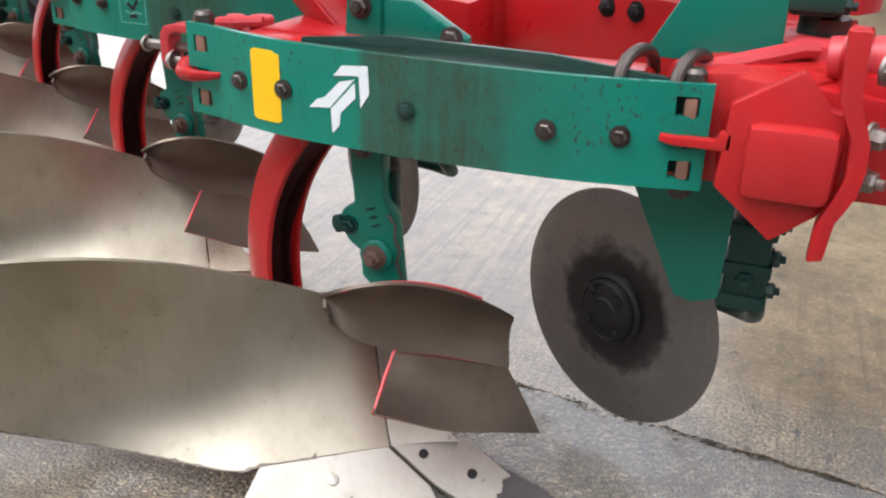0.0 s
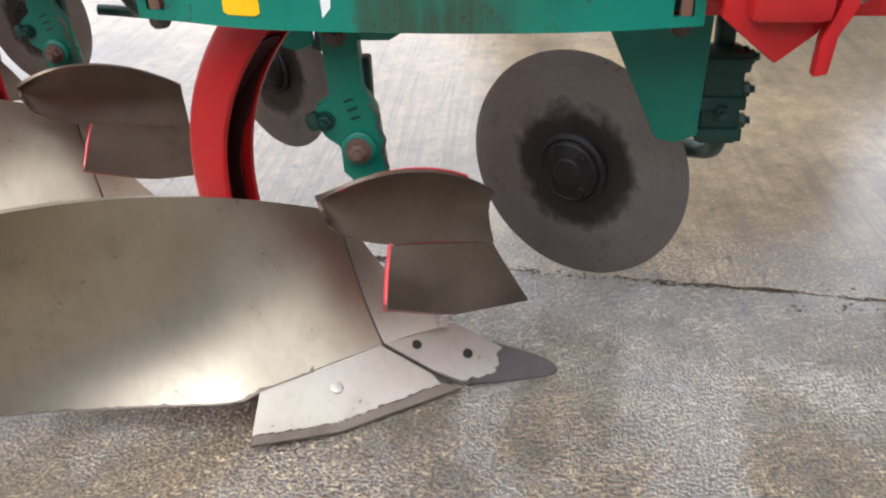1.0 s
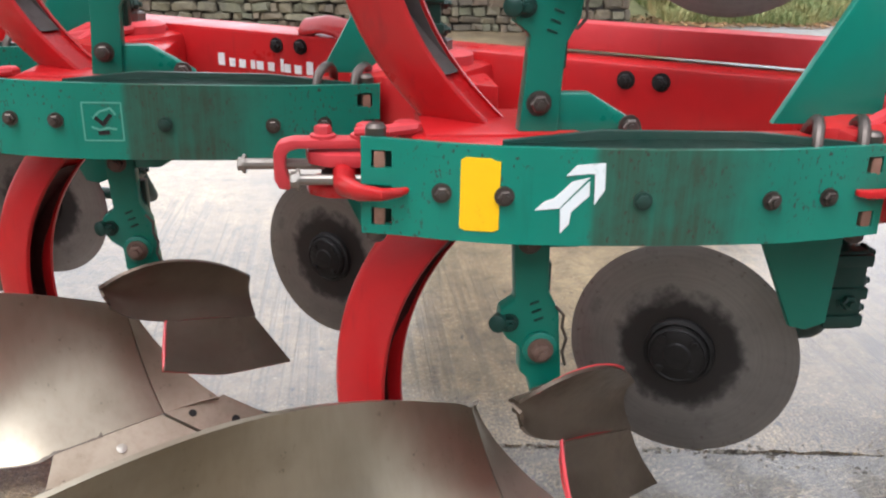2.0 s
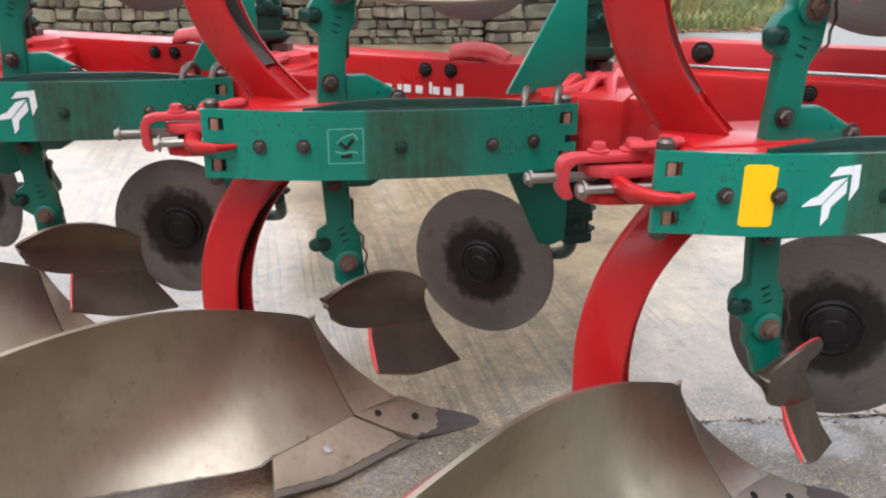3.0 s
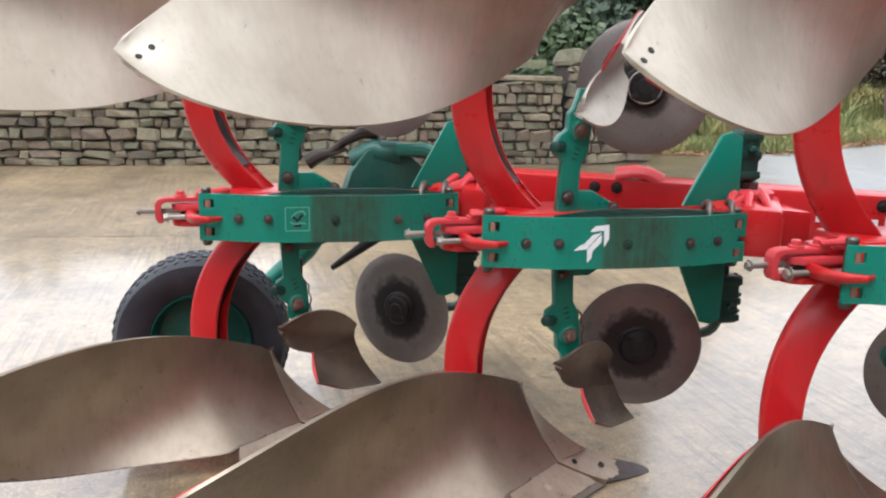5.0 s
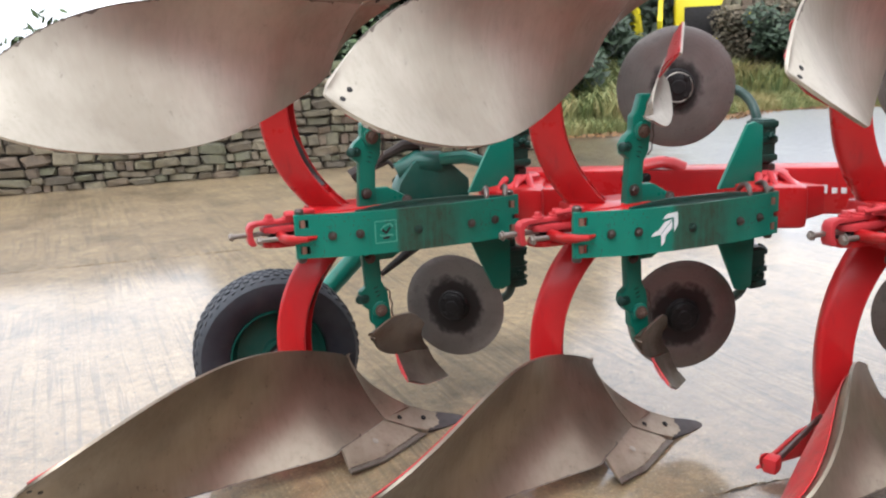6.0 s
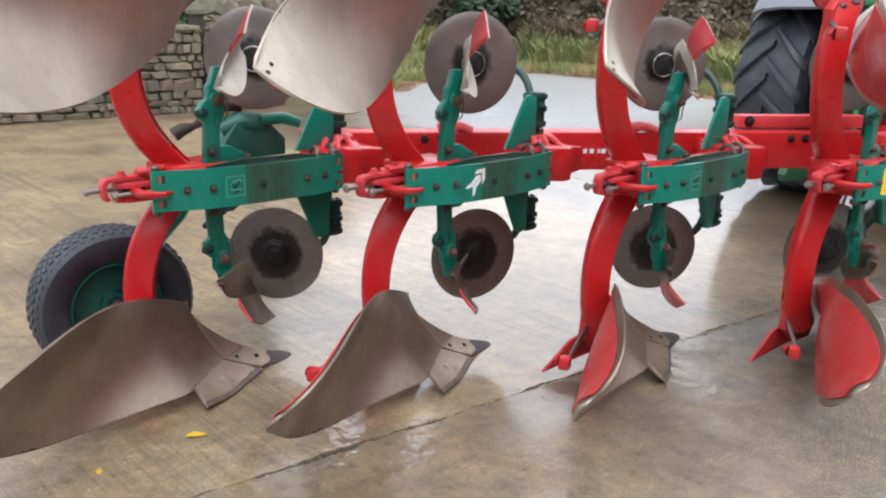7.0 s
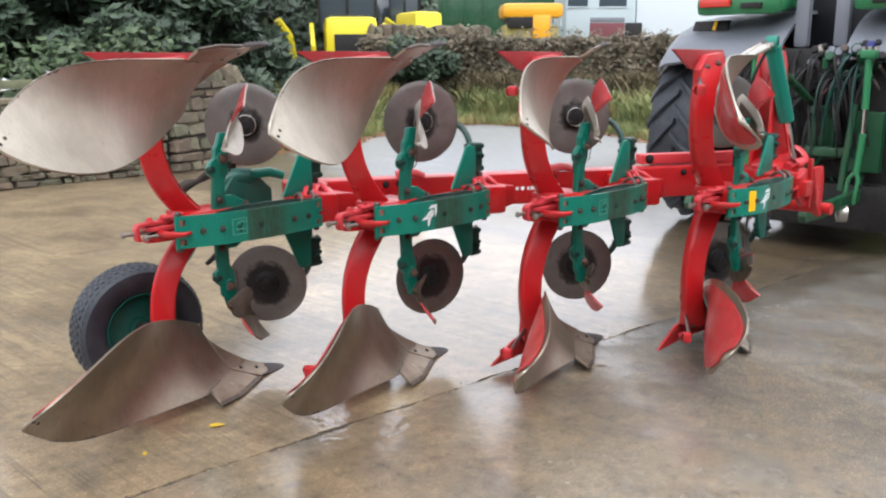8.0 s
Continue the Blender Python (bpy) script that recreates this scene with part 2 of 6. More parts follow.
def concrete_mat():
    """Brushed yard concrete, partly wet: tan dry laitance, grey damp, films of standing water."""
    m = mat("wet_yard_concrete", (0.3, 0.28, 0.24), 0.5)
    v = coords(m, space="World")
    big = noise_of(m, v, 0.42, 4, 0.55)
    mid = noise_of(m, v, 2.3, 6, 0.65)
    blot = noise_of(m, v, 9.0, 6, 0.7)
    fine = noise_of(m, v, 38.0, 6, 0.75)
    lump = noise_of(m, v, 85.0, 3, 0.6)
    grit = noise_of(m, v, 190.0, 3, 0.7)
    brush = noise_of(m, coords(m, (34, 1.1, 1), radians(6), "World"), 1.0, 4, 0.6)
    furrow = noise_of(m, coords(m, (11, 0.30, 1), radians(6), "World"), 1.0, 3, 0.55)
    groove = ramp(m, furrow, (0.46, (0, 0, 0)), (0.493, (1, 1, 1)), (0.507, (1, 1, 1)), (0.54, (0, 0, 0)))
    place = m.node_tree.nodes.new("ShaderNodeSeparateXYZ")
    link(m, v, place.inputs[0])
    lane = m.node_tree.nodes.new("ShaderNodeMath")
    lane.operation = "MULTIPLY_ADD"
    lane.inputs[1].default_value = 0.118
    link(m, place.outputs[0], lane.inputs[0])
    link(m, place.outputs[1], lane.inputs[2])
    # the slab before the long joint drains better than the one behind it
    drained = m.node_tree.nodes.new("ShaderNodeMath")
    drained.operation = "LESS_THAN"
    drained.inputs[1].default_value = 0.66
    link(m, lane.outputs[0], drained.inputs[0])
    patch = noise_of(m, coords(m, (1, 1, 1), 1.0, "World"), 0.8, 3, 0.5)
    patch = grey_ramp(m, patch, 0.40, 0.0, 0.55, 1.0)
    patch = mix(m, mix(m, 0.7, (0, 0, 0), drained.outputs[0]), patch, (0, 0, 0))
    brush = mix(m, patch, mix(m, 0.75, brush, (0.5, 0.5, 0.5)), brush)
    groove = mix(m, patch, (0, 0, 0), groove)
    col = ramp(m, mid, (0.25, (0.138, 0.110, 0.076)), (0.5, (0.210, 0.171, 0.118)), (0.75, (0.29, 0.242, 0.17)))
    col = mix(m, grey_ramp(m, blot, 0.36, 0.5, 0.52, 0.0), col, (0.115, 0.10, 0.08))
    col = mix(m, grey_ramp(m, blot, 0.58, 0.0, 0.72, 0.5), col, (0.34, 0.30, 0.23))
    col = mix(m, grey_ramp(m, fine, 0.35, 0.45, 0.6, 0.0), col, (0.085, 0.078, 0.066))
    col = mix(m, grey_ramp(m, brush, 0.52, 0.0, 0.75, 0.32), col, (0.29, 0.253, 0.19))
    col = mix(m, grey_ramp(m, brush, 0.30, 0.2, 0.46, 0.0), col, (0.10, 0.083, 0.058))
    col = mix(m, grey_ramp(m, lump, 0.58, 0.0, 0.68, 0.55), col, (0.07, 0.064, 0.056))
    col = mix(m, grey_ramp(m, lump, 0.33, 0.6, 0.41, 0.0), col, (0.42, 0.385, 0.31))
    col = mix(m, mix(m, 0.5, (0, 0, 0), groove), col, (0.07, 0.06, 0.048))
    # a thin film of water nearly everywhere, broken by the brush marks and drier islands
    wet = mix(m, 0.40, big, mid)
    # water creeps over the joint in patches
    near = node(m, "ShaderNodeMapRange")
    near.inputs["From Min"].default_value, near.inputs["From Max"].default_value = 0.05, 0.62
    link(m, lane.outputs[0], near.inputs["Value"])
    creep_noise = noise_of(m, v, 3.4, 8, 0.7)
    creep = mix(m, 0.5, creep_noise, near.outputs[0], "ADD")
    creep = grey_ramp(m, creep, 0.72, 0.0, 0.98, 1.0)
    dry = mix(m, creep, drained.outputs[0], (0, 0, 0))
    wet = mix(m, drained.outputs[0], mix(m, 0.35, wet, (0.62, 0.62, 0.62)), mix(m, 0.16, wet, (0.2, 0.2, 0.2)))
    damp = ramp(m, lane_x(m, place), (0.0, (0, 0, 0)), (1.0, (1, 1, 1)))
    damp = mix(m, 1.0, damp, drained.outputs[0], "MULTIPLY")
    coarse = noise_of(m, v, 62.0, 6, 0.7)
    # aggregate flecks, with the glints of wet grit painted in as pale colour
    col = mix(m, mix(m, 1.0, damp, grey_ramp(m, coarse, 0.40, 0.95, 0.47, 0.0), "MULTIPLY"), col, (0.05, 0.044, 0.036))
    col = mix(m, mix(m, 1.0, damp, grey_ramp(m, coarse, 0.56, 0.0, 0.60, 0.85), "MULTIPLY"), col, (0.44, 0.385, 0.29))
    col = mix(m, mix(m, 1.0, damp, grey_ramp(m, grit, 0.38, 0.75, 0.46, 0.0), "MULTIPLY"), col, (0.045, 0.040, 0.034))
    col = mix(m, mix(m, 1.0, damp, grey_ramp(m, grit, 0.58, 0.0, 0.64, 0.6), "MULTIPLY"), col, (0.46, 0.42, 0.34))
    col = mix(m, mix(m, 1.0, damp, grey_ramp(m, blot, 0.38, 0.7, 0.56, 0.0), "MULTIPLY"), col, (0.075, 0.060, 0.042))
    col = mix(m, mix(m, 0.14, (0, 0, 0), damp), col, (0.075, 0.060, 0.042))
    # open granular surface before the first unit and along its joint;
    # the brightest and darkest grains also carry its wet glints as colour
    strip = ramp(m, lane.outputs[0], (0.60, (0, 0, 0)), (0.68, (1, 1, 1)), (0.80, (1, 1, 1)), (1.0, (0.15, 0.15, 0.15)))
    strip = mix(m, 1.0, strip, ramp(m, lane_x(m, place), (0.55, (0, 0, 0)), (1.0, (1, 1, 1))), "MULTIPLY")
    open_grain = mix(m, 1.0, damp, mix(m, 1.0, strip, (0.8, 0.8, 0.8), "MULTIPLY"), "LIGHTEN")
    grain = noise_of(m, v, 125.0, 3, 0.55)
    crisp = ramp(m, grain, (0.40, (0, 0, 0)), (0.60, (1, 1, 1)))
    col = mix(m, open_grain, col, mix(m, 1.0, col, ramp(m, grain, (0.36, (0.32, 0.30, 0.28)), (0.47, (0.90, 0.89, 0.88)), (0.54, (1.1, 1.1, 1.1)), (0.64, (1.9, 1.9, 1.88))), "MULTIPLY"))
    stain = noise_of(m, coords(m, (1.0, 0.7, 1), 0.5, "World"), 1.25, 7, 0.62)
    col = mix(m, 1.0, col, ramp(m, stain, (0.34, (0.60, 0.57, 0.53)), (0.47, (0.95, 0.94, 0.92)), (0.62, (1.18, 1.16, 1.12))), "MULTIPLY")
    pool = noise_of(m, coords(m, (1.15, 0.8, 1), -0.35, "World"), 1.5, 8, 0.66)
    pool = grey_ramp(m, pool, 0.49, 0.0, 0.58, 1.0)
    # water stands along the joint and in a shallow dip before the first unit
    trail = noise_of(m, v, 2.4, 6, 0.62)
    by_joint = ramp(m, lane.outputs[0], (0.10, (0, 0, 0)), (0.45, (1, 1, 1)), (0.66, (1, 1, 1)))
    trail = mix(m, 1.0, by_joint, grey_ramp(m, trail, 0.44, 0.0, 0.56, 1.0), "MULTIPLY")
    dip = m.node_tree.nodes.new("ShaderNodeVectorMath")
    dip.operation = "DISTANCE"
    dip.inputs[1].default_value = (1.25, 0.42, 0.0)
    link(m, v, dip.inputs[0])
    wavy = m.node_tree.nodes.new("ShaderNodeMath")
    wavy.operation = "MULTIPLY_ADD"
    wavy.inputs[1].default_value = 0.9
    link(m, creep_noise, wavy.inputs[0])
    link(m, dip.outputs["Value"], wavy.inputs[2])
    pool = mix(m, 1.0, mix(m, 1.0, pool, trail, "LIGHTEN"), grey_ramp(m, wavy.outputs[0], 0.74, 1.0, 0.98, 0.0), "LIGHTEN")
    # shallow rippled puddles lie over the joint before the second and third units
    ripple_at = m.node_tree.nodes.new("ShaderNodeVectorMath")
    ripple_at.operation = "DISTANCE"
    ripple_at.inputs[1].default_value = RIPPLE
    link(m, v, ripple_at.inputs[0])
    ripple_by = m.node_tree.nodes.new("ShaderNodeVectorMath")
    ripple_by.operation = "DISTANCE"
    ripple_by.inputs[1].default_value = RIPPLE_SMALL
    link(m, v, ripple_by.inputs[0])
    farther = m.node_tree.nodes.new("ShaderNodeMath")
    farther.operation = "ADD"
    farther.inputs[1].default_value = 0.06
    link(m, ripple_by.outputs["Value"], farther.inputs[0])
    nearest = m.node_tree.nodes.new("ShaderNodeMath")
    nearest.operation = "MINIMUM"
    link(m, ripple_at.outputs["Value"], nearest.inputs[0])
    link(m, farther.outputs[0], nearest.inputs[1])
    shore = m.node_tree.nodes.new("ShaderNodeMath")
    shore.operation = "MULTIPLY_ADD"
    shore.inputs[1].default_value = 0.9
    link(m, creep_noise, shore.inputs[0])
    link(m, nearest.outputs[0], shore.inputs[2])
    rippled = grey_ramp(m, shore.outputs[0], 0.70, 1.0, 0.86, 0.0)
    pool = mix(m, 1.0, pool, rippled, "LIGHTEN")
    dry = mix(m, rippled, dry, (0, 0, 0))
    # the tractor's shade and dark reflection are put into the ground colour here
    tractor_shade = node(m, "ShaderNodeMapRange")
    tractor_shade.inputs["From Min"].default_value, tractor_shade.inputs["From Max"].default_value = 1.25, 1.95
    link(m, place.outputs[0], tractor_shade.inputs["Value"])
    tractor_shade = tractor_shade.outputs[0]
    col = mix(m, mix(m, 0.8, (0, 0, 0), tractor_shade), col, mix(m, 1.0, col, (0.36, 0.34, 0.31), "MULTIPLY"))
    film = grey_ramp(m, wet, 0.36, 0.0, 0.50, 1.0)
    set_in(m, "Base Color", mix(m, film, mix(m, 0.25, col, (0.27, 0.235, 0.175)), mix(m, 1.0, col, mix(m, drained.outputs[0], (1.35, 1.21, 1.0), (1.04, 0.92, 0.755)), "MULTIPLY")))
    # a paler grey lane runs out through the gateway
    lane_side = m.node_tree.nodes.new("ShaderNodeMath")
    lane_side.operation = "MULTIPLY_ADD"
    lane_side.inputs[1].default_value = -0.57
    link(m, place.outputs[1], lane_side.inputs[0])
    link(m, place.outputs[0], lane_side.inputs[2])
    wander = m.node_tree.nodes.new("ShaderNodeMath")
    wander.operation = "MULTIPLY_ADD"
    wander.inputs[1].default_value = 1.4
    link(m, mid, wander.inputs[0])
    link(m, lane_side.outputs[0], wander.inputs[2])
    beside = node(m, "ShaderNodeMapRange")
    beside.inputs["From Min"].default_value, beside.inputs["From Max"].default_value = -0.65, 0.55
    link(m, wander.outputs[0], beside.inputs["Value"])
    begin = node(m, "ShaderNodeMapRange")
    begin.inputs["From Min"].default_value, begin.inputs["From Max"].default_value = 3.6, 6.4
    link(m, place.outputs[1], begin.inputs["Value"])
    grey_lane = mix(m, 1.0, beside.outputs[0], begin.outputs[0], "MULTIPLY")
    concrete = m.node_tree.nodes["Principled BSDF"].inputs["Base Color"].links[0].from_socket
    # scuffs, small pits and pale scale all over the slabs
    scuff = noise_of(m, v, 15.0, 9, 0.74)
    concrete = mix(m, 1.0, concrete, ramp(m, scuff, (0.34, (0.55, 0.52, 0.48)), (0.45, (0.93, 0.92, 0.91)), (0.55, (1.05, 1.05, 1.04)), (0.68, (1.35, 1.34, 1.30))), "MULTIPLY")
    pit = noise_of(m, coords(m, (1, 0.6, 1), 0.7, "World"), 24.0, 3, 0.5)
    concrete = mix(m, grey_ramp(m, pit, 0.27, 0.75, 0.32, 0.0), concrete, (0.055, 0.047, 0.038))
    set_in(m, "Base Color", mix(m, grey_lane, concrete, ramp(m, blot, (0.3, (0.33, 0.335, 0.335)), (0.7, (0.45, 0.455, 0.455)))))
    set_in(m, "Roughness", mix(m, fine, (0.35,) * 3, (0.55,) * 3))
    height = mix(m, 0.45, mix(m, 0.55, fine, lump), brush)
    height = mix(m, 0.25, height, grit)
    height = mix(m, mix(m, 0.6, (0, 0, 0), groove), height, (0.1, 0.1, 0.1))
    height = mix(m, mix(m, 0.6, (0, 0, 0), damp), height, coarse)
    height = mix(m, mix(m, 0.7, (0, 0, 0), open_grain), height, crisp)
    bump(m, height, 0.7, 0.012)
    # the water lies smoother than the concrete under it
    calm = node(m, "ShaderNodeBump", Strength=0.10, Distance=0.009)
    still = mix(m, dry, (0.09,) * 3, mix(m, pool, mix(m, damp, (0.5,) * 3, (1.0,) * 3), mix(m, damp, (0.10,) * 3, (0.7,) * 3)))
    link(m, mix(m, rippled, still, (0.85,) * 3), calm.inputs["Strength"])
    skin_of_water = mix(m, mix(m, drained.outputs[0], (0.12,) * 3, (0.55,) * 3), mix(m, 0.35, blot, brush), mix(m, damp, mix(m, 0.5, fine, lump), mix(m, 0.25, coarse, lump)))
    skin_of_water = mix(m, mix(m, 0.6, (0, 0, 0), open_grain), skin_of_water, crisp)
    link(m, mix(m, rippled, skin_of_water, noise_of(m, v, 17.0, 3, 0.45)), calm.inputs["Height"])
    b = m.node_tree.nodes["Principled BSDF"]
    link(m, calm.outputs[0], b.inputs["Coat Normal"])
    set_in(m, "Coat IOR", mix(m, pool, mix(m, drained.outputs[0], (2.8,) * 3, (2.5,) * 3), (2.9,) * 3))
    film = mix(m, mix(m, 1.0, creep, drained.outputs[0], "MULTIPLY"), film, (1, 1, 1))
    set_in(m, "Coat Weight", mix(m, dry, mix(m, tractor_shade, mix(m, film, (0.15,) * 3, mix(m, mid, (0.68,) * 3, (0.46,) * 3)), (0.70,) * 3), mix(m, pool, mix(m, film, (0.12,) * 3, mix(m, damp, (0.42,) * 3, (0.50,) * 3)), (0.85,) * 3)))
    # the slabs towards the wall are coarser brushed
    beyond = node(m, "ShaderNodeMapRange")
    beyond.inputs["From Min"].default_value, beyond.inputs["From Max"].default_value = 4.6, 6.2
    link(m, lane.outputs[0], beyond.inputs["Value"])
    set_in(m, "Coat Roughness", mix(m, film, (0.35,) * 3, mix(m, beyond.outputs[0], mix(m, mid, (0.05,) * 3, (0.16,) * 3), (0.13,) * 3)))
    return m


CONCRETE = concrete_mat()


def varied(name, dark, light, rough=0.85, scale=9.0, per="object"):
    m = mat(name, dark, rough)
    if per == "object":
        r = m.node_tree.nodes.new("ShaderNodeObjectInfo").outputs["Random"]
    else:
        r = m.node_tree.nodes.new("ShaderNodeNewGeometry").outputs["Random Per Island"]
    n = noise_of(m, coords(m, space="World"), scale, 6, 0.65)
    col = mix(m, r, dark, light)
    set_in(m, "Base Color", mix(m, grey_ramp(m, n, 0.35, 0.55, 0.65, 0.0), col, tuple(c * 0.5 for c in dark)))
    bump(m, n, 0.4, 0.02)
    return m


# darker red for the upper landsides, offsetting the bright sky they reflect
LAND_RED = paint("dull_red_enamel", (0.30, 0.014, 0.018), (0.13, 0.06, 0.045), (0.14, 0.045, 0.034), 0.5, 0.60)
RED_BACK = paint("soiled_red_enamel", (0.46, 0.016, 0.02), (0.16, 0.06, 0.045), (0.17, 0.045, 0.034), 0.45, 0.60)


def stone_mat(name, per):
    """Rubble sandstone: tan, grey and reddish stones, lichen and dark weathering."""
    m = mat(name, (0.2, 0.16, 0.12), 0.85)
    if per == "object":
        r = m.node_tree.nodes.new("ShaderNodeObjectInfo").outputs["Random"]
    else:
        r = m.node_tree.nodes.new("ShaderNodeNewGeometry").outputs["Random Per Island"]
    v = coords(m, space="World")
    n = noise_of(m, v, 9.0, 6, 0.65)
    fleck = noise_of(m, v, 34.0, 5, 0.7)
    col = ramp(m, r, (0.0, (0.058, 0.047, 0.031)), (0.28, (0.155, 0.122, 0.076)), (0.5, (0.132, 0.092, 0.062)), (0.72, (0.105, 0.104, 0.062)), (1.0, (0.205, 0.168, 0.107)))
    col = mix(m, grey_ramp(m, n, 0.35, 0.6, 0.62, 0.0), col, (0.06, 0.05, 0.04))
    col = mix(m, grey_ramp(m, fleck, 0.60, 0.0, 0.72, 0.5), col, (0.27, 0.25, 0.18))
    set_in(m, "Base Color", col)
    bump(m, mix(m, 0.4, n, fleck), 0.6, 0.025)
    return m


STONE = stone_mat("weathered_sandstone", "object")
MORTAR = varied("dark_wall_joint", (0.03, 0.026, 0.021), (0.05, 0.042, 0.034))
LEAF_DARK = varied("dark_leaf", (0.018, 0.036, 0.018), (0.062, 0.098, 0.050), 0.6, 3.0, "island")
LEAF_GREEN = varied("green_leaf", (0.03, 0.055, 0.018), (0.085, 0.13, 0.045), 0.6, 3.0, "island")


def grass_mat():
    """Rough grass: green in patches, straw in others, every blade a little different."""
    m = varied("rough_grass", (0.098, 0.150, 0.041), (0.35, 0.335, 0.13), 0.7, 3.0, "island")
    old = m.node_tree.nodes["Principled BSDF"].inputs["Base Color"].links[0].from_socket
    patch = noise_of(m, coords(m, space="World"), 0.9, 4, 0.6)
    col = mix(m, grey_ramp(m, patch, 0.50, 0.0, 0.66, 0.75), old, (0.36, 0.27, 0.115))
    set_in(m, "Base Color", mix(m, grey_ramp(m, patch, 0.34, 0.7, 0.46, 0.0), col, (0.055, 0.095, 0.028)))
    return m


GRASS = grass_mat()
LITTER = varied("fallen_leaf_litter", (0.10, 0.052, 0.022), (0.36, 0.19, 0.07), 0.7, 3.0, "island")
SOIL = varied("grass_bank_soil", (0.085, 0.10, 0.036), (0.13, 0.13, 0.055), 0.9, 1.5)
BARK = varied("tree_bark", (0.05, 0.042, 0.033), (0.08, 0.066, 0.05))
WOOD = varied("weathered_rail_wood", (0.16, 0.17, 0.09), (0.24, 0.24, 0.14))
PLASTIC_YELLOW = mat("yellow_machine_paint", (0.75, 0.62, 0.02), 0.4)
ORANGE = mat("orange_machine_paint", (0.72, 0.33, 0.012), 0.4)
CAB_GLASS = mat("cab_glass", (0.05, 0.065, 0.08), 0.08)
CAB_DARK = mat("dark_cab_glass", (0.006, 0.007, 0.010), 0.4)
CAP_BLUE = mat("blue_coupling_cap", (0.012, 0.022, 0.14), 0.45)
OFFWHITE = mat("offwhite_van_paint", (0.38, 0.44, 0.45), 0.4)
VAN_RED = mat("dull_red_panel", (0.13, 0.028, 0.035), 0.6)
OCHRE = mat("dull_ochre_panel", (0.33, 0.27, 0.07), 0.6)
SHEET = mat("pale_sheet_cladding", (0.50, 0.54, 0.56), 0.5)
FENDER = mat("grey_plastic", (0.15, 0.16, 0.18), 0.5)
set_in(FENDER, "Roughness", grey_ramp(FENDER, noise_of(FENDER, coords(FENDER), 14.0, 5), 0.3, 0.42, 0.7, 0.62))
LAMP_RED = mat("red_lamp_lens", (0.5, 0.03, 0.02), 0.2)

# ---- mesh helpers ----
def empty(name, place=(0, 0, 0), label="", category="", group="", kind=""):
    ob = new(name)
    ob.location = place
    ob.empty_display_size = 0.1
    return tagged(ob, label, category, group, kind)


def part(name, bm, material, parent=None, label="", smooth=35.0):
    """One mesh object from a bmesh, under a thing or a part."""
    data = bpy.data.meshes.new(name)
    bmesh.ops.recalc_face_normals(bm, faces=bm.faces)
    for f in bm.faces:
        f.smooth = True
    limit = radians(smooth)
    for e in bm.edges:
        e.smooth = len(e.link_faces) == 2 and e.calc_face_angle(0.0) < limit
    bm.to_mesh(data)
    bm.free()
    data.materials.append(material)
    ob = new(name, data)
    if parent is not None:
        ob.parent = parent
    return tagged(ob, label)


def thing(name, bm, material, label, category, group="", kind="", smooth=35.0):
    return tagged(part(name, bm, material, None, "", smooth), label, category, group, kind)


def soften(bm, width, segments=2, angle=30.0):
    if width > 0:
        edges = [e for e in bm.edges if len(e.link_faces) == 2 and e.calc_face_angle(0.0) > radians(angle)]
        bmesh.ops.bevel(bm, geom=edges, offset=width, segments=segments, profile=0.6, affect='EDGES', clamp_overlap=True)
    return bm


def box(cx, cy, cz, sx, sy, sz, bevel=0.004, turn=None, bm=None):
    piece = bmesh.new()
    bmesh.ops.create_cube(piece, size=1.0)
    bmesh.ops.scale(piece, vec=(sx, sy, sz), verts=piece.verts)
    soften(piece, min(bevel, 0.45 * min(sx, sy, sz)))
    if turn is not None:
        bmesh.ops.transform(piece, matrix=turn.to_3x3().to_4x4(), verts=piece.verts)
    bmesh.ops.translate(piece, vec=(cx, cy, cz), verts=piece.verts)
    return join(bm, piece)


def join(bm, piece):
    if bm is None:
        return piece
    data = bpy.data.meshes.new("scratch")
    piece.to_mesh(data)
    bm.from_mesh(data)
    bpy.data.meshes.remove(data)
    piece.free()
    return bm


def plate(outline, y0, y1, bevel=0.003, m=None, bm=None, holes=()):
    """A flat plate: an outline in x and z, thick along y from y0 to y1; m places it."""
    piece = bmesh.new()
    vs = [piece.verts.new((x, y0, z)) for x, z in outline]
    f = piece.faces.new(vs)
    out = bmesh.ops.extrude_face_region(piece, geom=[f])
    bmesh.ops.translate(piece, vec=(0, y1 - y0, 0), verts=[v for v in out["geom"] if isinstance(v, bmesh.types.BMVert)])
    bmesh.ops.recalc_face_normals(piece, faces=piece.faces)
    soften(piece, bevel)
    if m is not None:
        bmesh.ops.transform(piece, matrix=m, verts=piece.verts)
    return join(bm, piece)


def tube(path, radius, sides=12, bm=None, flat=1.0, caps=True):
    """A round bar along a path of points; radius may be one number or one for each point."""
    piece = bmesh.new()
    pts = [Vector(p) for p in path]
    rings, side = [], None
    for i, p in enumerate(pts):
        d = (pts[min(i + 1, len(pts) - 1)] - pts[max(i - 1, 0)]).normalized()
        if side is None:
            side = d.orthogonal().normalized()
        side = (side - d * side.dot(d)).normalized()
        up = d.cross(side)
        r = radius[i] if isinstance(radius, (list, tuple)) else radius
        rings.append([piece.verts.new(p + r * (math.cos(a) * side + flat * math.sin(a) * up)) for a in (2 * math.pi * k / sides for k in range(sides))])
    for a, b in zip(rings, rings[1:]):
        for k in range(sides):
            piece.faces.new((a[k], a[(k + 1) % sides], b[(k + 1) % sides], b[k]))
    if caps:
        piece.faces.new(rings[0][::-1])
        piece.faces.new(rings[-1])
    return join(bm, piece)


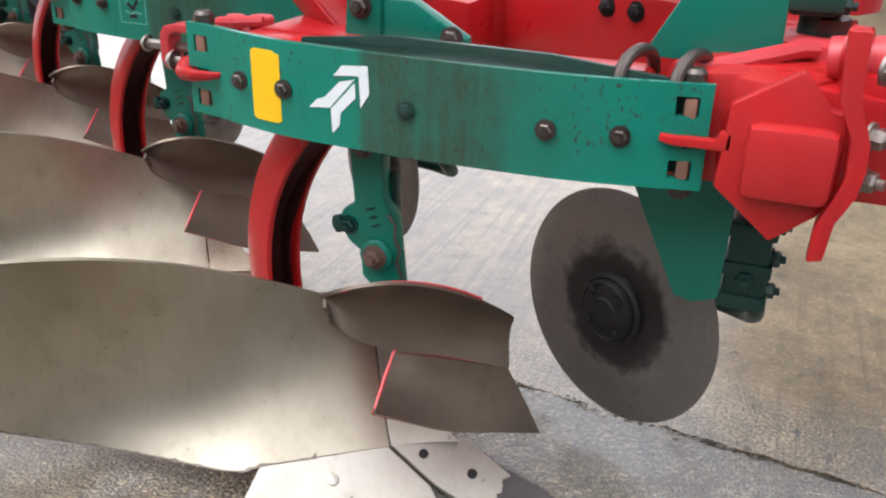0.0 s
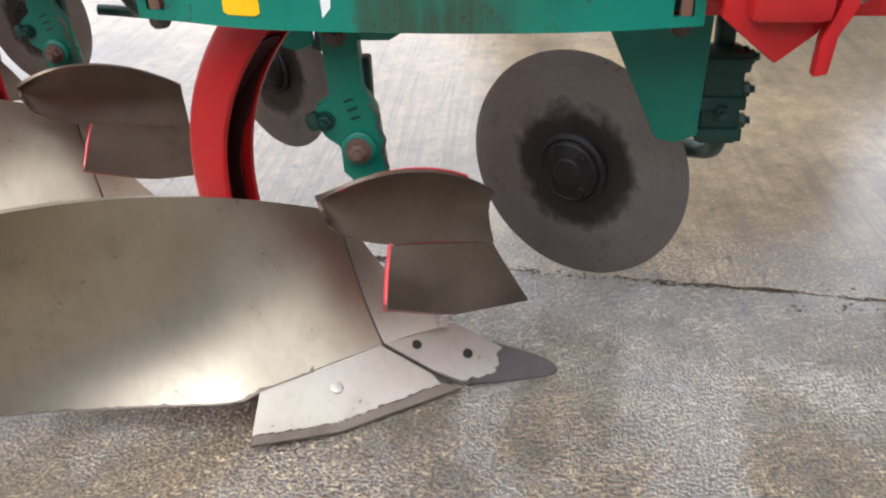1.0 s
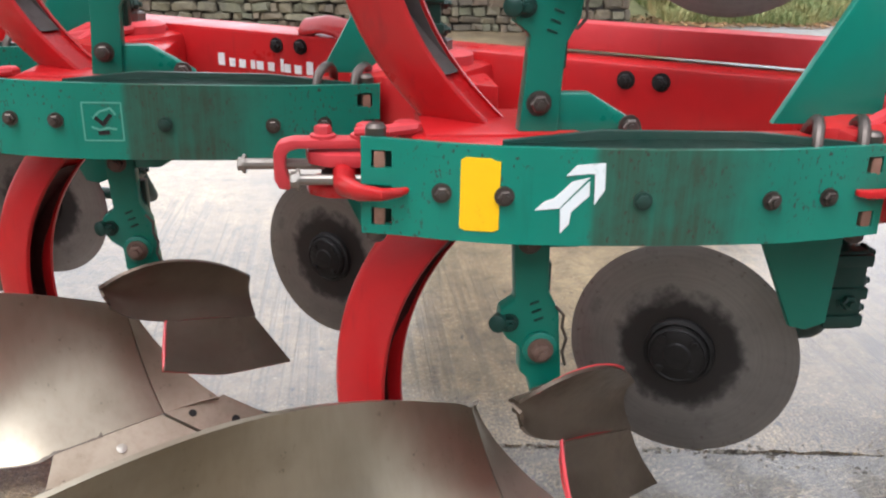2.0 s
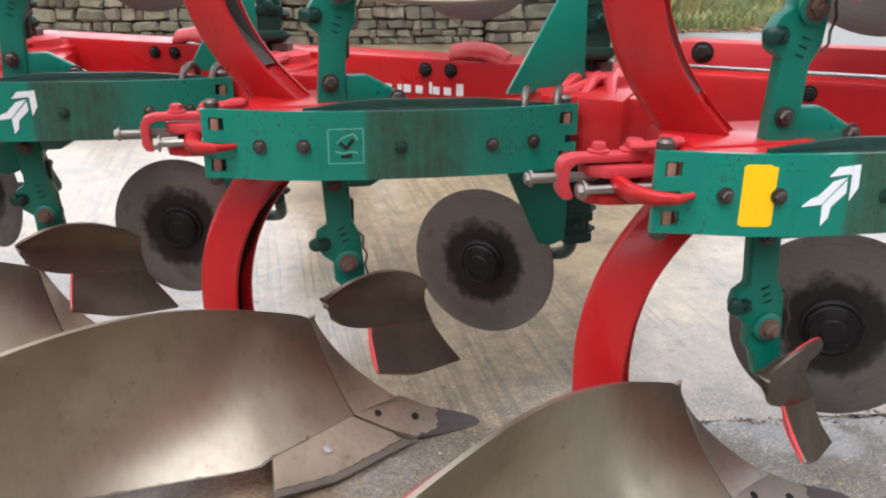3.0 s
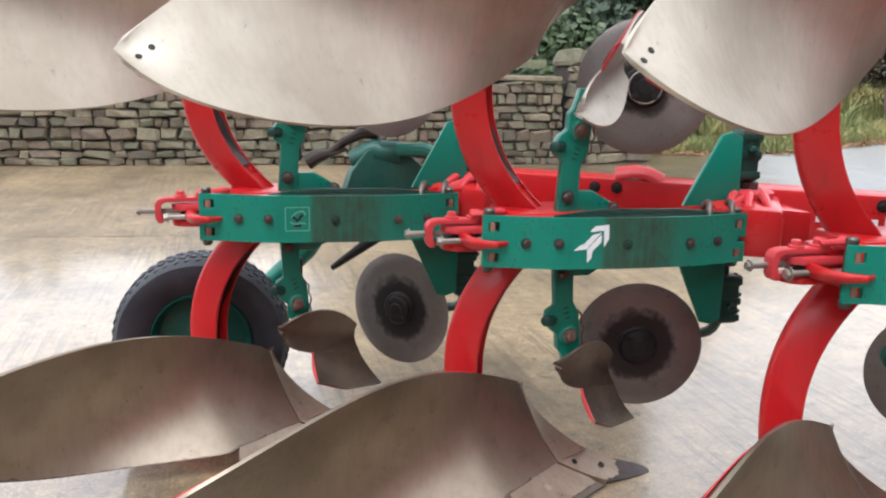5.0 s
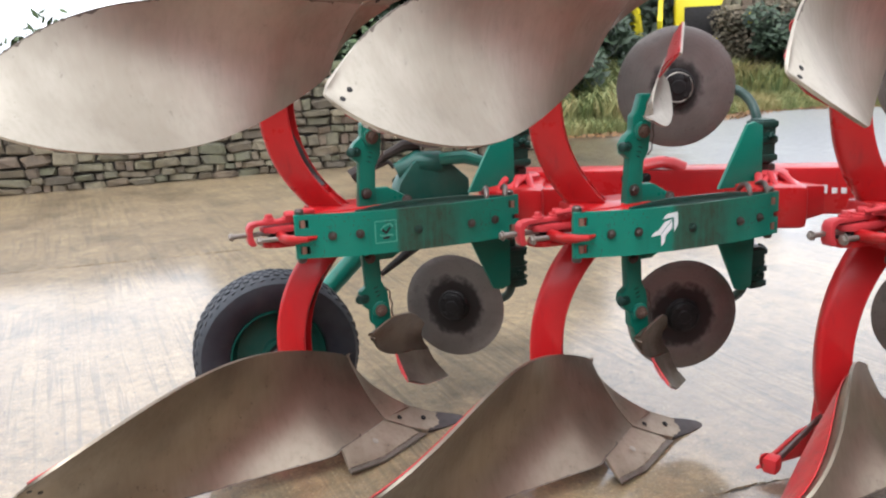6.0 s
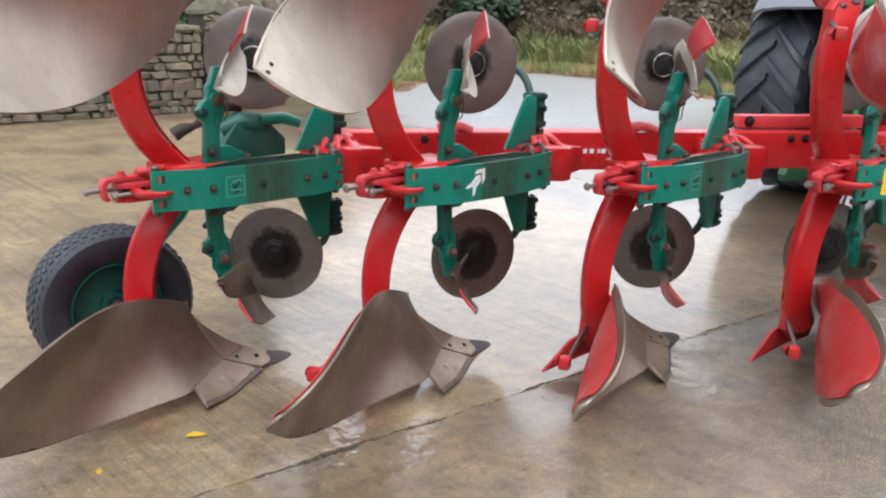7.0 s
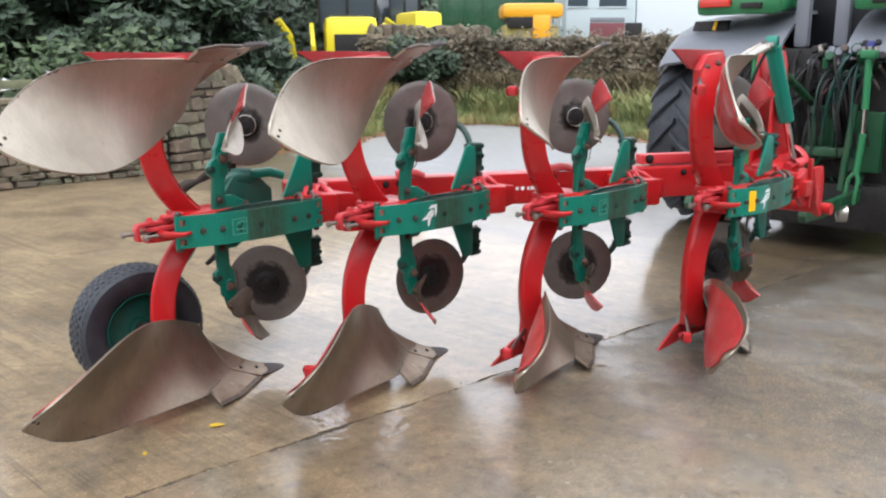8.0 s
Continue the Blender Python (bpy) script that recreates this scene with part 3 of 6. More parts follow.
def lathe(profile, m, sides=32, bm=None):
    """A turned shape: (radius, height) pairs round z, placed by m."""
    piece = bmesh.new()
    rings = []
    for r, h in profile:
        if r < 1e-6:
            rings.append([piece.verts.new((0, 0, h))])
        else:
            rings.append([piece.verts.new((r * math.cos(2 * math.pi * k / sides), r * math.sin(2 * math.pi * k / sides), h)) for k in range(sides)])
    for a, b in zip(rings, rings[1:]):
        for k in range(sides):
            j = (k + 1) % sides
            if len(a) == 1 and len(b) > 1:
                piece.faces.new((a[0], b[j], b[k]))
            elif len(b) == 1 and len(a) > 1:
                piece.faces.new((a[k], a[j], b[0]))
            elif len(a) > 1:
                piece.faces.new((a[k], a[j], b[j], b[k]))
    bmesh.ops.transform(piece, matrix=m, verts=piece.verts)
    return join(bm, piece)


def facing(place, axis):
    """A pose whose z axis points along axis."""
    return Matrix.Translation(place) @ Vector(axis).to_track_quat("Z", "Y").to_matrix().to_4x4()


def bolt_mesh(place, axis, r=0.013, h=0.012, bm=None, stud=0.5):
    """A hexagon head on a washer with the end of its stud."""
    m = facing(place, axis)
    bm = lathe([(r * 1.5, -0.002), (r * 1.5, 0.003), (r * 0.8, 0.003)], m, 16, bm)
    bm = lathe([(r * 1.1, 0.003), (r * 1.1, h * 0.85), (r * 0.9, h), (0, h)], m, 6, bm)
    if stud:
        bm = lathe([(r * 0.55, h * 0.9), (r * 0.55, h * (1 + stud)), (0, h * (1 + stud) + 0.001)], m, 10, bm)
    return bm


def bezier(ctrl, n):
    pts = [Vector(p) for p in ctrl]
    k = len(pts) - 1
    return [sum((math.comb(k, i) * s ** i * (1 - s) ** (k - i) * p for i, p in enumerate(pts)), Vector()) for s in (j / (n - 1) for j in range(n))]


def resample(pts, n):
    pts = [Vector(p) for p in pts]
    d = [0.0]
    for a, b in zip(pts, pts[1:]):
        d.append(d[-1] + (b - a).length)
    out, j = [], 0
    for i in range(n):
        s = d[-1] * i / (n - 1)
        while j < len(d) - 2 and d[j + 1] < s:
            j += 1
        k = (s - d[j]) / max(1e-9, d[j + 1] - d[j])
        out.append(pts[j].lerp(pts[j + 1], min(1, max(0, k))))
    return out


def skin(rows, thick, toward=(0, 1, 0.3)):
    """A curved sheet from rows of points, with thickness on its back."""
    bm = bmesh.new()
    n, w = len(rows), len(rows[0])
    front = [[bm.verts.new(p) for p in row] for row in rows]
    way = Vector(toward)
    back = []
    for i in range(n):
        line = []
        for j in range(w):
            du = rows[min(i + 1, n - 1)][j] - rows[max(i - 1, 0)][j]
            dv = rows[i][min(j + 1, w - 1)] - rows[i][max(j - 1, 0)]
            nor = du.cross(dv)
            nor = nor.normalized() if nor.length > 1e-8 else way.normalized()
            if nor.dot(way) < 0:
                nor = -nor
            line.append(bm.verts.new(rows[i][j] + nor * thick))
        back.append(line)
    for i in range(n - 1):
        for j in range(w - 1):
            bm.faces.new((front[i][j], front[i + 1][j], front[i + 1][j + 1], front[i][j + 1]))
            bm.faces.new((back[i][j], back[i][j + 1], back[i + 1][j + 1], back[i + 1][j]))
    for i in range(n - 1):
        bm.faces.new((front[i][0], back[i][0], back[i + 1][0], front[i + 1][0]))
        bm.faces.new((front[i][-1], front[i + 1][-1], back[i + 1][-1], back[i][-1]))
    for j in range(w - 1):
        bm.faces.new((front[0][j], front[0][j + 1], back[0][j + 1], back[0][j]))
        bm.faces.new((front[-1][j], back[-1][j], back[-1][j + 1], front[-1][j + 1]))
    bmesh.ops.remove_doubles(bm, verts=bm.verts, dist=1e-5)
    return bm


def overturned(bm, zc):
    """The same piece for the upper set: mirrored in the level plane z = zc."""
    bmesh.ops.transform(bm, matrix=Matrix.Translation((0, 0, 2 * zc)) @ Matrix.Diagonal((1, 1, -1, 1)), verts=bm.verts)
    bmesh.ops.reverse_faces(bm, faces=bm.faces)
    return bm


def pushed(rows, far, toward=(0, 1, 0.3)):
    """The rows of a sheet, moved along its normals to the back."""
    way, n, w, out = Vector(toward), len(rows), len(rows[0]), []
    for i in range(n):
        line = []
        for j in range(w):
            nor = (rows[min(i + 1, n - 1)][j] - rows[max(i - 1, 0)][j]).cross(rows[i][min(j + 1, w - 1)] - rows[i][max(j - 1, 0)])
            nor = nor.normalized() if nor.length > 1e-8 else way.normalized()
            line.append(rows[i][j] + (nor if nor.dot(way) > 0 else -nor) * far)
        out.append(line)
    return out

# ---- ground ----
def sheet(xs, ys, height):
    bm = bmesh.new()
    grid = [[bm.verts.new((x, y, height(x, y))) for x in xs] for y in ys]
    for a, b in zip(grid, grid[1:]):
        for i in range(len(xs) - 1):
            bm.faces.new((a[i], a[i + 1], b[i + 1], b[i]))
    return bm


thing("ground", sheet([-400, -60, -20, 0, 20, 60, 400], [-400, -60, -20, 0, 20, 60, 400], lambda x, y: -0.012), CONCRETE, "wet tan concrete yard reaching away", "ground", "", "structure")


def joint_y(x):
    return 0.66 - 0.118 * x


JOINTS = [-3.9, 0.66, 5.35, 10.6]
rnd = random.Random(3)


def slab_mesh(x0, x1, a, b):
    """One cast slab between two long joints, with ragged rounded edges."""
    bm = bmesh.new()
    n = 700
    near = [(x0 + (x1 - x0) * i / n) for i in range(n + 1)]
    rag = lambda x, k: 0.016 * noise.noise((x * 4, k, 0)) + 0.012 * noise.noise((x * 17, k, 5)) + rnd.uniform(-0.003, 0.003)
    lo = [bm.verts.new((x, a - 0.118 * x + 0.008 + rag(x, 1.5), 0.0)) for x in near]
    hi = [bm.verts.new((x, b - 0.118 * x - 0.008 + rag(x, 8.5), 0.0)) for x in near]
    for i in range(n):
        bm.faces.new((lo[i], lo[i + 1], hi[i + 1], hi[i]))
    edge = [e for e in bm.edges if len(e.link_faces) == 1]
    out = bmesh.ops.extrude_edge_only(bm, edges=edge)
    bmesh.ops.translate(bm, vec=(0, 0, -0.0115), verts=[v for v in out["geom"] if isinstance(v, bmesh.types.BMVert)])
    return bm


yard = empty("yard_paving", (0, 0, 0), "brushed concrete yard slabs, wet and stained", "paving", "", "structure")
CROSS = [(-14, -5.6, 5.2, 11.0), (-14, -5.6, 2.6, 11.0), (-14, -5.6, 2.6, 11.0)]
for a, b, cuts in zip(JOINTS, JOINTS[1:], CROSS):
    for x0, x1 in ((cuts[0], cuts[1]), (cuts[1] + 0.006, cuts[2]), (cuts[2] + 0.006, cuts[3])):
        part("slab", slab_mesh(x0, x1, a, b), CONCRETE, yard)

# old dark filler in the long joints
FILLER = varied("dark_joint_filler", (0.045, 0.038, 0.03), (0.085, 0.071, 0.055), 0.95, 30.0)
for k in JOINTS[1:3]:
    strip = box(-1.5, k - 0.118 * -1.5, -0.010, 25.0, 0.040, 0.006, 0.0, pose(0, 0, 0, 0, 0, math.degrees(math.atan(-0.118))))
    part("joint_filler", strip, FILLER, yard, "dark filler in the slab joint")

# loose grit and chips that gather in the long joint
def joint_grit():
    r = random.Random(61)
    verts, faces = [], []
    for k in range(1000):
        x = r.uniform(-1.0, 1.5) if r.random() < 0.8 else r.uniform(-3.6, -1.0)
        spread = abs(r.gauss(0, 1)) * (0.012 if noise.noise((x * 1.3, 2.0, 0)) < 0.1 else 0.05)
        c = Vector((x, joint_y(x) - spread if r.random() < 0.65 else joint_y(x) + spread * 0.6, 0.0))
        s = r.choice((0.003, 0.005, 0.005, 0.009)) * r.uniform(0.7, 1.3)
        ring = [c + Vector((s * r.uniform(0.7, 1.3) * math.cos(a), s * r.uniform(0.6, 1.1) * math.sin(a), -0.002)) for a in (0.3, 1.4, 2.6, 3.7, 4.8, 5.6)]
        i = len(verts)
        verts += [p[:] for p in ring] + [(c + Vector((r.uniform(-1, 1) * s * 0.3, 0, s * r.uniform(0.35, 0.7))))[:]]
        faces += [(i + q, i + (q + 1) % 6, i + 6) for q in range(6)]
    data = bpy.data.meshes.new("joint_grit")
    data.from_pydata(verts, [], faces)
    data.materials.append(GRIT)
    tagged(new("joint_grit", data), "loose pale and dark grit along the slab joint", "grit", "", "stuff")


GRIT = varied("loose_yard_grit", (0.07, 0.058, 0.042), (0.36, 0.32, 0.25), 0.5, 20.0, "island")
joint_grit()

# low dry-stone wall behind the yard
def stone_mesh(seed):
    r = random.Random(seed)
    bm = bmesh.new()
    bmesh.ops.create_cube(bm, size=1.0)
    bmesh.ops.bevel(bm, geom=bm.edges[:], offset=0.14, segments=1, affect='EDGES')
    for v in bm.verts:
        v.co += Vector((r.uniform(-0.09, 0.09), r.uniform(-0.08, 0.08), r.uniform(-0.10, 0.10)))
    data = bpy.data.meshes.new("stone")
    for f in bm.faces:
        f.smooth = False
    bm.to_mesh(data)
    bm.free()
    data.materials.append(STONE)
    return data


STONES = [stone_mesh(k) for k in range(14)]


def stone_wall(name, a, b, height, depth, label, singles, rough=1.0, course=(0.07, 0.15), seed=1, cope=True, wild=1.0):
    """A wall of coursed rubble from a to b: single stones on the near side, a dark core."""
    r = random.Random(seed)
    a, b = Vector(a), Vector(b)
    run = (b - a)
    length = run.length
    d = run.normalized()
    n = Vector((d.y, -d.x, 0))
    ang = math.degrees(math.atan2(d.y, d.x))
    mid = (a + b) / 2
    core = box(mid.x, mid.y, mid.z + height / 2 - 0.02, length - 0.1, depth - 0.10, height - 0.04, 0.0, pose(0, 0, 0, 0, 0, ang))
    wall = thing(name, core, MORTAR, label, "wall", "", "structure")
    z, count, rest = 0.0, 0, None
    while z < height - 0.03:
        h = r.uniform(*course)
        h = min(h, height - z)
        s = 0.0
        while s < length:
            w = r.choice((r.uniform(0.10, 0.22), r.uniform(0.2, 0.45))) * rough
            w = min(w, length - s + 0.02)
            c = a + d * (s + w / 2) + n * (depth / 2 - 0.09 + r.uniform(-0.02, 0.02)) + Vector((0, 0, z + h / 2))
            m = Matrix.Translation(c) @ pose(0, 0, 0, wild * r.uniform(-3, 3), wild * r.uniform(-3, 3), ang + wild * r.uniform(-4, 4)) @ Matrix.Diagonal((w * 0.95, 0.20 + 0.03 * (wild - 1), h * r.uniform(0.76, 0.98 + 0.10 * (wild - 1)), 1))
            if count < singles:
                ob = new("stone", r.choice(STONES))
                ob.parent = wall
                ob.matrix_basis = m
                count += 1
            else:
                piece = bmesh.new()
                piece.from_mesh(r.choice(STONES))
                bmesh.ops.transform(piece, matrix=m, verts=piece.verts)
                rest = rest or []
                rest.append(piece)
            s += w
        z += h
    if cope:
        s = 0.0
        while s < length:
            w = r.uniform(0.10, 0.26) * rough
            c = a + d * (s + w / 2) + Vector((0, 0, height + 0.06))
            m = Matrix.Translation(c) @ pose(0, 0, 0, r.uniform(-6, 6), r.uniform(-25, 25), ang) @ Matrix.Diagonal((w, depth * 0.95, r.uniform(0.13, 0.24) * rough ** 3, 1))
            piece = bmesh.new()
            piece.from_mesh(r.choice(STONES))
            bmesh.ops.transform(piece, matrix=m, verts=piece.verts)
            rest = rest or []
            rest.append(piece)
            s += w
    if rest:
        verts, faces, off = [], [], 0
        for piece in rest:
            piece.verts.index_update()
            verts += [v.co[:] for v in piece.verts]
            faces += [[off + v.index for v in f.verts] for f in piece.faces]
            off += len(piece.verts)
            piece.free()
        data = bpy.data.meshes.new("rubble")
        data.from_pydata(verts, [], faces)
        data.materials.append(STONE_ISLAND)
        ob = new("rubble", data)
        ob.parent = wall
        tagged(ob, "", "", "", "stuff")
    return wall


STONE_ISLAND = stone_mat("weathered_sandstone_rubble", "island")

# ---- the plough: one unit, with its lower and upper set ----
ZC = 0.882
UNIT_AT = [(0.0, 0.0, 0.0), (-0.828, 0.550, 0.0), (-1.647, 1.094, 0.0), (-2.460, 1.604, 0.0)]


SIDE_KNOTS = [(-0.13, 0.036), (-0.05, 0.018), (0.0, 0.002), (0.10, -0.020), (0.31, -0.029), (0.53, -0.019), (0.64, 0.0), (0.76, 0.030)]


def side_y(x):
    """The near face of the side plate bows out between its ends."""
    n = len(SIDE_KNOTS)
    i = next((k for k in range(n - 2) if x <= SIDE_KNOTS[k + 1][0]), n - 2)
    (xa, ya), (xb, yb) = SIDE_KNOTS[i], SIDE_KNOTS[i + 1]

    def slope(k):
        p, q = SIDE_KNOTS[max(0, k - 1)], SIDE_KNOTS[min(n - 1, k + 1)]
        return (q[1] - p[1]) / (q[0] - p[0])
    d = xb - xa
    s = min(1.0, max(0.0, (x - xa) / d))
    return (2 * s ** 3 - 3 * s ** 2 + 1) * ya + (s ** 3 - 2 * s ** 2 + s) * d * slope(i) + (3 * s ** 2 - 2 * s ** 3) * yb + (s ** 3 - s ** 2) * d * slope(i + 1)


def side_plate_mesh():
    """A bent strip with slots in both ends."""
    bm = bmesh.new()
    xs = [-0.124, -0.108, -0.090, -0.076] + [-0.055 + 0.0245 * k for k in range(31)] + [0.706, 0.722, 0.738, 0.755]
    e = len(xs) - 4
    lo = [0.810 - 0.014 * (x + 0.12) / 0.88 for x in xs]
    hi = [0.966 - 0.013 * (x + 0.12) / 0.88 for x in xs]
    levels = (0.0, 0.10, 0.28, 0.40, 0.52, 0.70, 0.88, 1.0)
    open_cells = {(1, 1), (2, 1), (1, 5), (2, 5), (e, 1), (e + 1, 1), (e, 5), (e + 1, 5), (0, 3), (1, 3), (2, 3), (e + 1, 3), (e + 2, 3)}
    grid = {}
    for i, x in enumerate(xs):
        for j, v in enumerate(levels):
            grid[i, j] = bm.verts.new((x, side_y(x), lo[i] + v * (hi[i] - lo[i])))
    for i in range(len(xs) - 1):
        for j in range(len(levels) - 1):
            if (i, j) not in open_cells:
                bm.faces.new((grid[i, j], grid[i + 1, j], grid[i + 1, j + 1], grid[i, j + 1]))
    out = bmesh.ops.extrude_face_region(bm, geom=bm.faces[:])
    bmesh.ops.translate(bm, vec=(0, 0.012, 0), verts=[v for v in out["geom"] if isinstance(v, bmesh.types.BMVert)])
    bmesh.ops.recalc_face_normals(bm, faces=bm.faces)
    return bm


LEG_PATH = [(0.142, 0.241, 0.885), (0.002, 0.241, 0.760), (-0.158, 0.241, 0.640), (-0.148, 0.244, 0.36), (-0.043, 0.251, 0.12)]
LEG_AHEAD = Vector((0.81, -0.585, 0.0))
LEG_ASIDE = Vector((-0.585, -0.81, 0.0))


def leg_rings(section, n=28):
    """Rings of a section (ahead, aside), a function of the way down, swept along the leg."""
    path = resample(bezier(LEG_PATH, 40), n)
    out = []
    for i, p in enumerate(path):
        d = (path[min(i + 1, n - 1)] - path[max(i - 1, 0)]).normalized()
        ahead = (LEG_AHEAD - d * LEG_AHEAD.dot(d)).normalized()
        out.append([p + ahead * a + LEG_ASIDE * b for a, b in section(i / (n - 1))])
    return out


def leg_floor(s):
    """How far forward the web of the channel lies: closed at the top, deep below."""
    k = min(1.0, max(0.0, (s - 0.18) / 0.42))
    k = k * k * (3 - 2 * k)
    return 0.052 - 0.071 * k


def swept(rings):
    bm = bmesh.new()
    vs = [[bm.verts.new(p) for p in ring] for ring in rings]
    n = len(vs[0])
    for r, q in zip(vs, vs[1:]):
        for k in range(n):
            bm.faces.new((r[k], r[(k + 1) % n], q[(k + 1) % n], q[k]))
    bm.faces.new(vs[0][::-1])
    bm.faces.new(vs[-1])
    bmesh.ops.recalc_face_normals(bm, faces=bm.faces)
    return bm


def leg_mesh():
    """The lower leg: a curved channel with round back edges, open to the front."""
    h, w, t, r = 0.059, 0.039, 0.011, 0.021

    def sec(s):
        q = leg_floor(s)
        return [(-h + r, w), (h - 0.006, w), (h - 0.002, w - 0.002), (h, w - 0.006), (h, w - t), (q, w - t), (q - 0.006, 0), (q, -w + t), (h, -w + t), (h, -w + 0.006), (h - 0.002, -w + 0.002), (h - 0.006, -w), (-h + r, -w),
                (-h + r * 0.62, -w + r * 0.07), (-h + r * 0.29, -w + r * 0.29), (-h + r * 0.07, -w + r * 0.62), (-h, -w + r), (-h, w - r), (-h + r * 0.07, w - r * 0.62), (-h + r * 0.29, w - r * 0.29), (-h + r * 0.62, w - r * 0.07)]
    return swept(leg_rings(sec))


def leg_lining_mesh():
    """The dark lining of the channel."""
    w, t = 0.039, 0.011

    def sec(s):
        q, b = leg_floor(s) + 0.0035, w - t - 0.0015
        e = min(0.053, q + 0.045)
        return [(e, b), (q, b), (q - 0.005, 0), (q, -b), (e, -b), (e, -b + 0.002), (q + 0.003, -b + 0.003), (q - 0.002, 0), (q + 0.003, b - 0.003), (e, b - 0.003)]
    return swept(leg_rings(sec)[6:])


TOP_EDGE = [(0.115, 0.285, 0.333), (-0.233, 0.065, 0.515), (-0.459, -0.112, 0.591), (-0.704, -0.370, 0.488), (-0.937, -0.547, 0.496), (-1.074, -0.418, 0.345)]
LOW_EDGE = [(-0.017, 0.0, 0.085), (-0.044, -0.069, 0.054), (-0.295, -0.013, 0.112), (-0.583, -0.063, 0.018), (-0.836, -0.200, 0.089), (-1.074, -0.418, 0.345)]
SHIN_EDGE = [(0.115, 0.285, 0.333), (0.147, 0.356, 0.204), (0.312, 0.140, 0.079), (0.569, 0.204, -0.004)]
SHARE_JOINT = Vector((0.204, 0.151, 0.090))


def board_rows(n=40, w=13):
    top = resample([Vector((0.105, 0.278, 0.331))] + bezier(TOP_EDGE, 60)[1:], n)
    low = bezier(LOW_EDGE, 60)
    low = resample([SHARE_JOINT, SHARE_JOINT.lerp(low[0], 0.5)] + low, n)
    rows = []
    for i, (a, b) in enumerate(zip(low, top)):
        u = i / (n - 1)
        along = (low[min(i + 1, n - 1)] - low[max(i - 1, 0)] + top[min(i + 1, n - 1)] - top[max(i - 1, 0)])
        nor = along.cross(b - a)
        nor = nor.normalized() if nor.length > 1e-8 else Vector((0, 1, 0))
        if nor.y < 0:
            nor = -nor
        hollow = 0.014 + 0.046 * math.sin(math.pi * min(1.0, u * 1.15)) ** 1.2
        if i == n - 1:
            hollow = 0
        rows.append([a.lerp(b, v) + nor * (hollow * 4 * v * (1 - v) * (1.25 - 0.5 * v)) for v in (j / (w - 1) for j in range(w))])
    return rows


def shin_mesh():
    """The replaceable front edge between the seam and the cutting side."""
    fr = bezier(SHIN_EDGE, 50)
    fr = resample([p for p in fr if p.z > 0.0935], 16)
    rows = board_rows()
    seam = resample([p for p in rows[0]][::-1], 16)
    grid = []
    for i, (a, b) in enumerate(zip(seam, fr)):
        out = (b - a)
        gap = out.normalized() * 0.004 if out.length > 0.006 else Vector()
        grid.append([(a + gap).lerp(b, v) + Vector((0, 0.006, 0)) * math.sin(math.pi * v) for v in (0, 0.33, 0.66, 1)])
    return skin(grid, 0.012)


def slab_between(outline, thick, bm=None):
    """A flat tool piece from its outline in space; thick downwards and back."""
    piece = bmesh.new()
    pts = [Vector(p) for p in outline]
    f = piece.faces.new([piece.verts.new(p) for p in pts])
    out = bmesh.ops.extrude_face_region(piece, geom=[f])
    bmesh.ops.translate(piece, vec=Vector((-0.281, 0.437, -0.854)) * thick, verts=[v for v in out["geom"] if isinstance(v, bmesh.types.BMVert)])
    bmesh.ops.recalc_face_normals(piece, faces=piece.faces)
    soften(piece, 0.0025, 1)
    return join(bm, piece)


BLADE_UP = Vector((0.281, -0.437, 0.854))


def ragged(outline, sides, seed):
    """Chip the given sides of an outline into an uneven line."""
    r = random.Random(seed)
    pts = [Vector(p) for p in outline]
    mid = sum(pts, Vector()) / len(pts)
    out = []
    for i, p in enumerate(pts):
        out.append(tuple(p))
        if i in sides:
            q = pts[(i + 1) % len(pts)]
            n = max(4, int((q - p).length / 0.0045))
            inward = (mid - (p + q) / 2).normalized()
            for k in range(1, n):
                out.append(tuple(p.lerp(q, k / n) + inward * max(0.0, r.gauss(0.003, 0.0048))))
    return out


def skim_rows():
    top = bezier([(0.143, -0.006, 0.507), (0.20, 0.0, 0.545), (0.33, 0.06, 0.575), (0.435, 0.235, 0.405)], 14)
    low = bezier([(0.143, -0.006, 0.488), (0.16, 0.015, 0.41), (0.22, 0.055, 0.375), (0.435, 0.225, 0.30)], 14)
    out = []
    for a, b in zip(low, top):
        out.append([a.lerp(b, v) + Vector((-0.012, 0.025, 0)) * 4 * v * (1 - v) for v in (0, 0.25, 0.5, 0.75, 1)])
    return out


def skim_share_rows():
    up = resample([(0.252, 0.072, 0.376), (0.33, 0.125, 0.352), (0.432, 0.222, 0.300)], 9)
    low = resample([(0.251, -0.022, 0.300), (0.36, 0.085, 0.215), (0.508, 0.225, 0.160)], 9)
    return [[a.lerp(b, v) + Vector((-0.006, 0.014, 0)) * 4 * v * (1 - v) for v in (0, 0.33, 0.66, 1)] for a, b in zip(low, up)]


DISC_AT = Vector((0.628, 0.408, 0.398))
DISC_AXIS = Vector((-0.585, -0.811, 0.0)).normalized()


def build_unit():
    unit = empty("plough_unit")
    # side plate with its bolts and pins
    sp = part("side_plate", side_plate_mesh(), PLATE_GREEN, unit, "bent green steel plate with slotted ends")
    for x, z in ((0.0, 0.886), (0.095, 0.886), (0.53, 0.874), (0.636, 0.873)):
        part("bolt", bolt_mesh((x, side_y(x) - 0.002, z), (0, -1, 0), 0.0105, 0.012), BOLT, sp)
    part("bolt", bolt_mesh((0.313, side_y(0.313) - 0.002, 0.879), (0, -1, 0), 0.010, 0.008, None, 0), GREEN_DARK, sp)
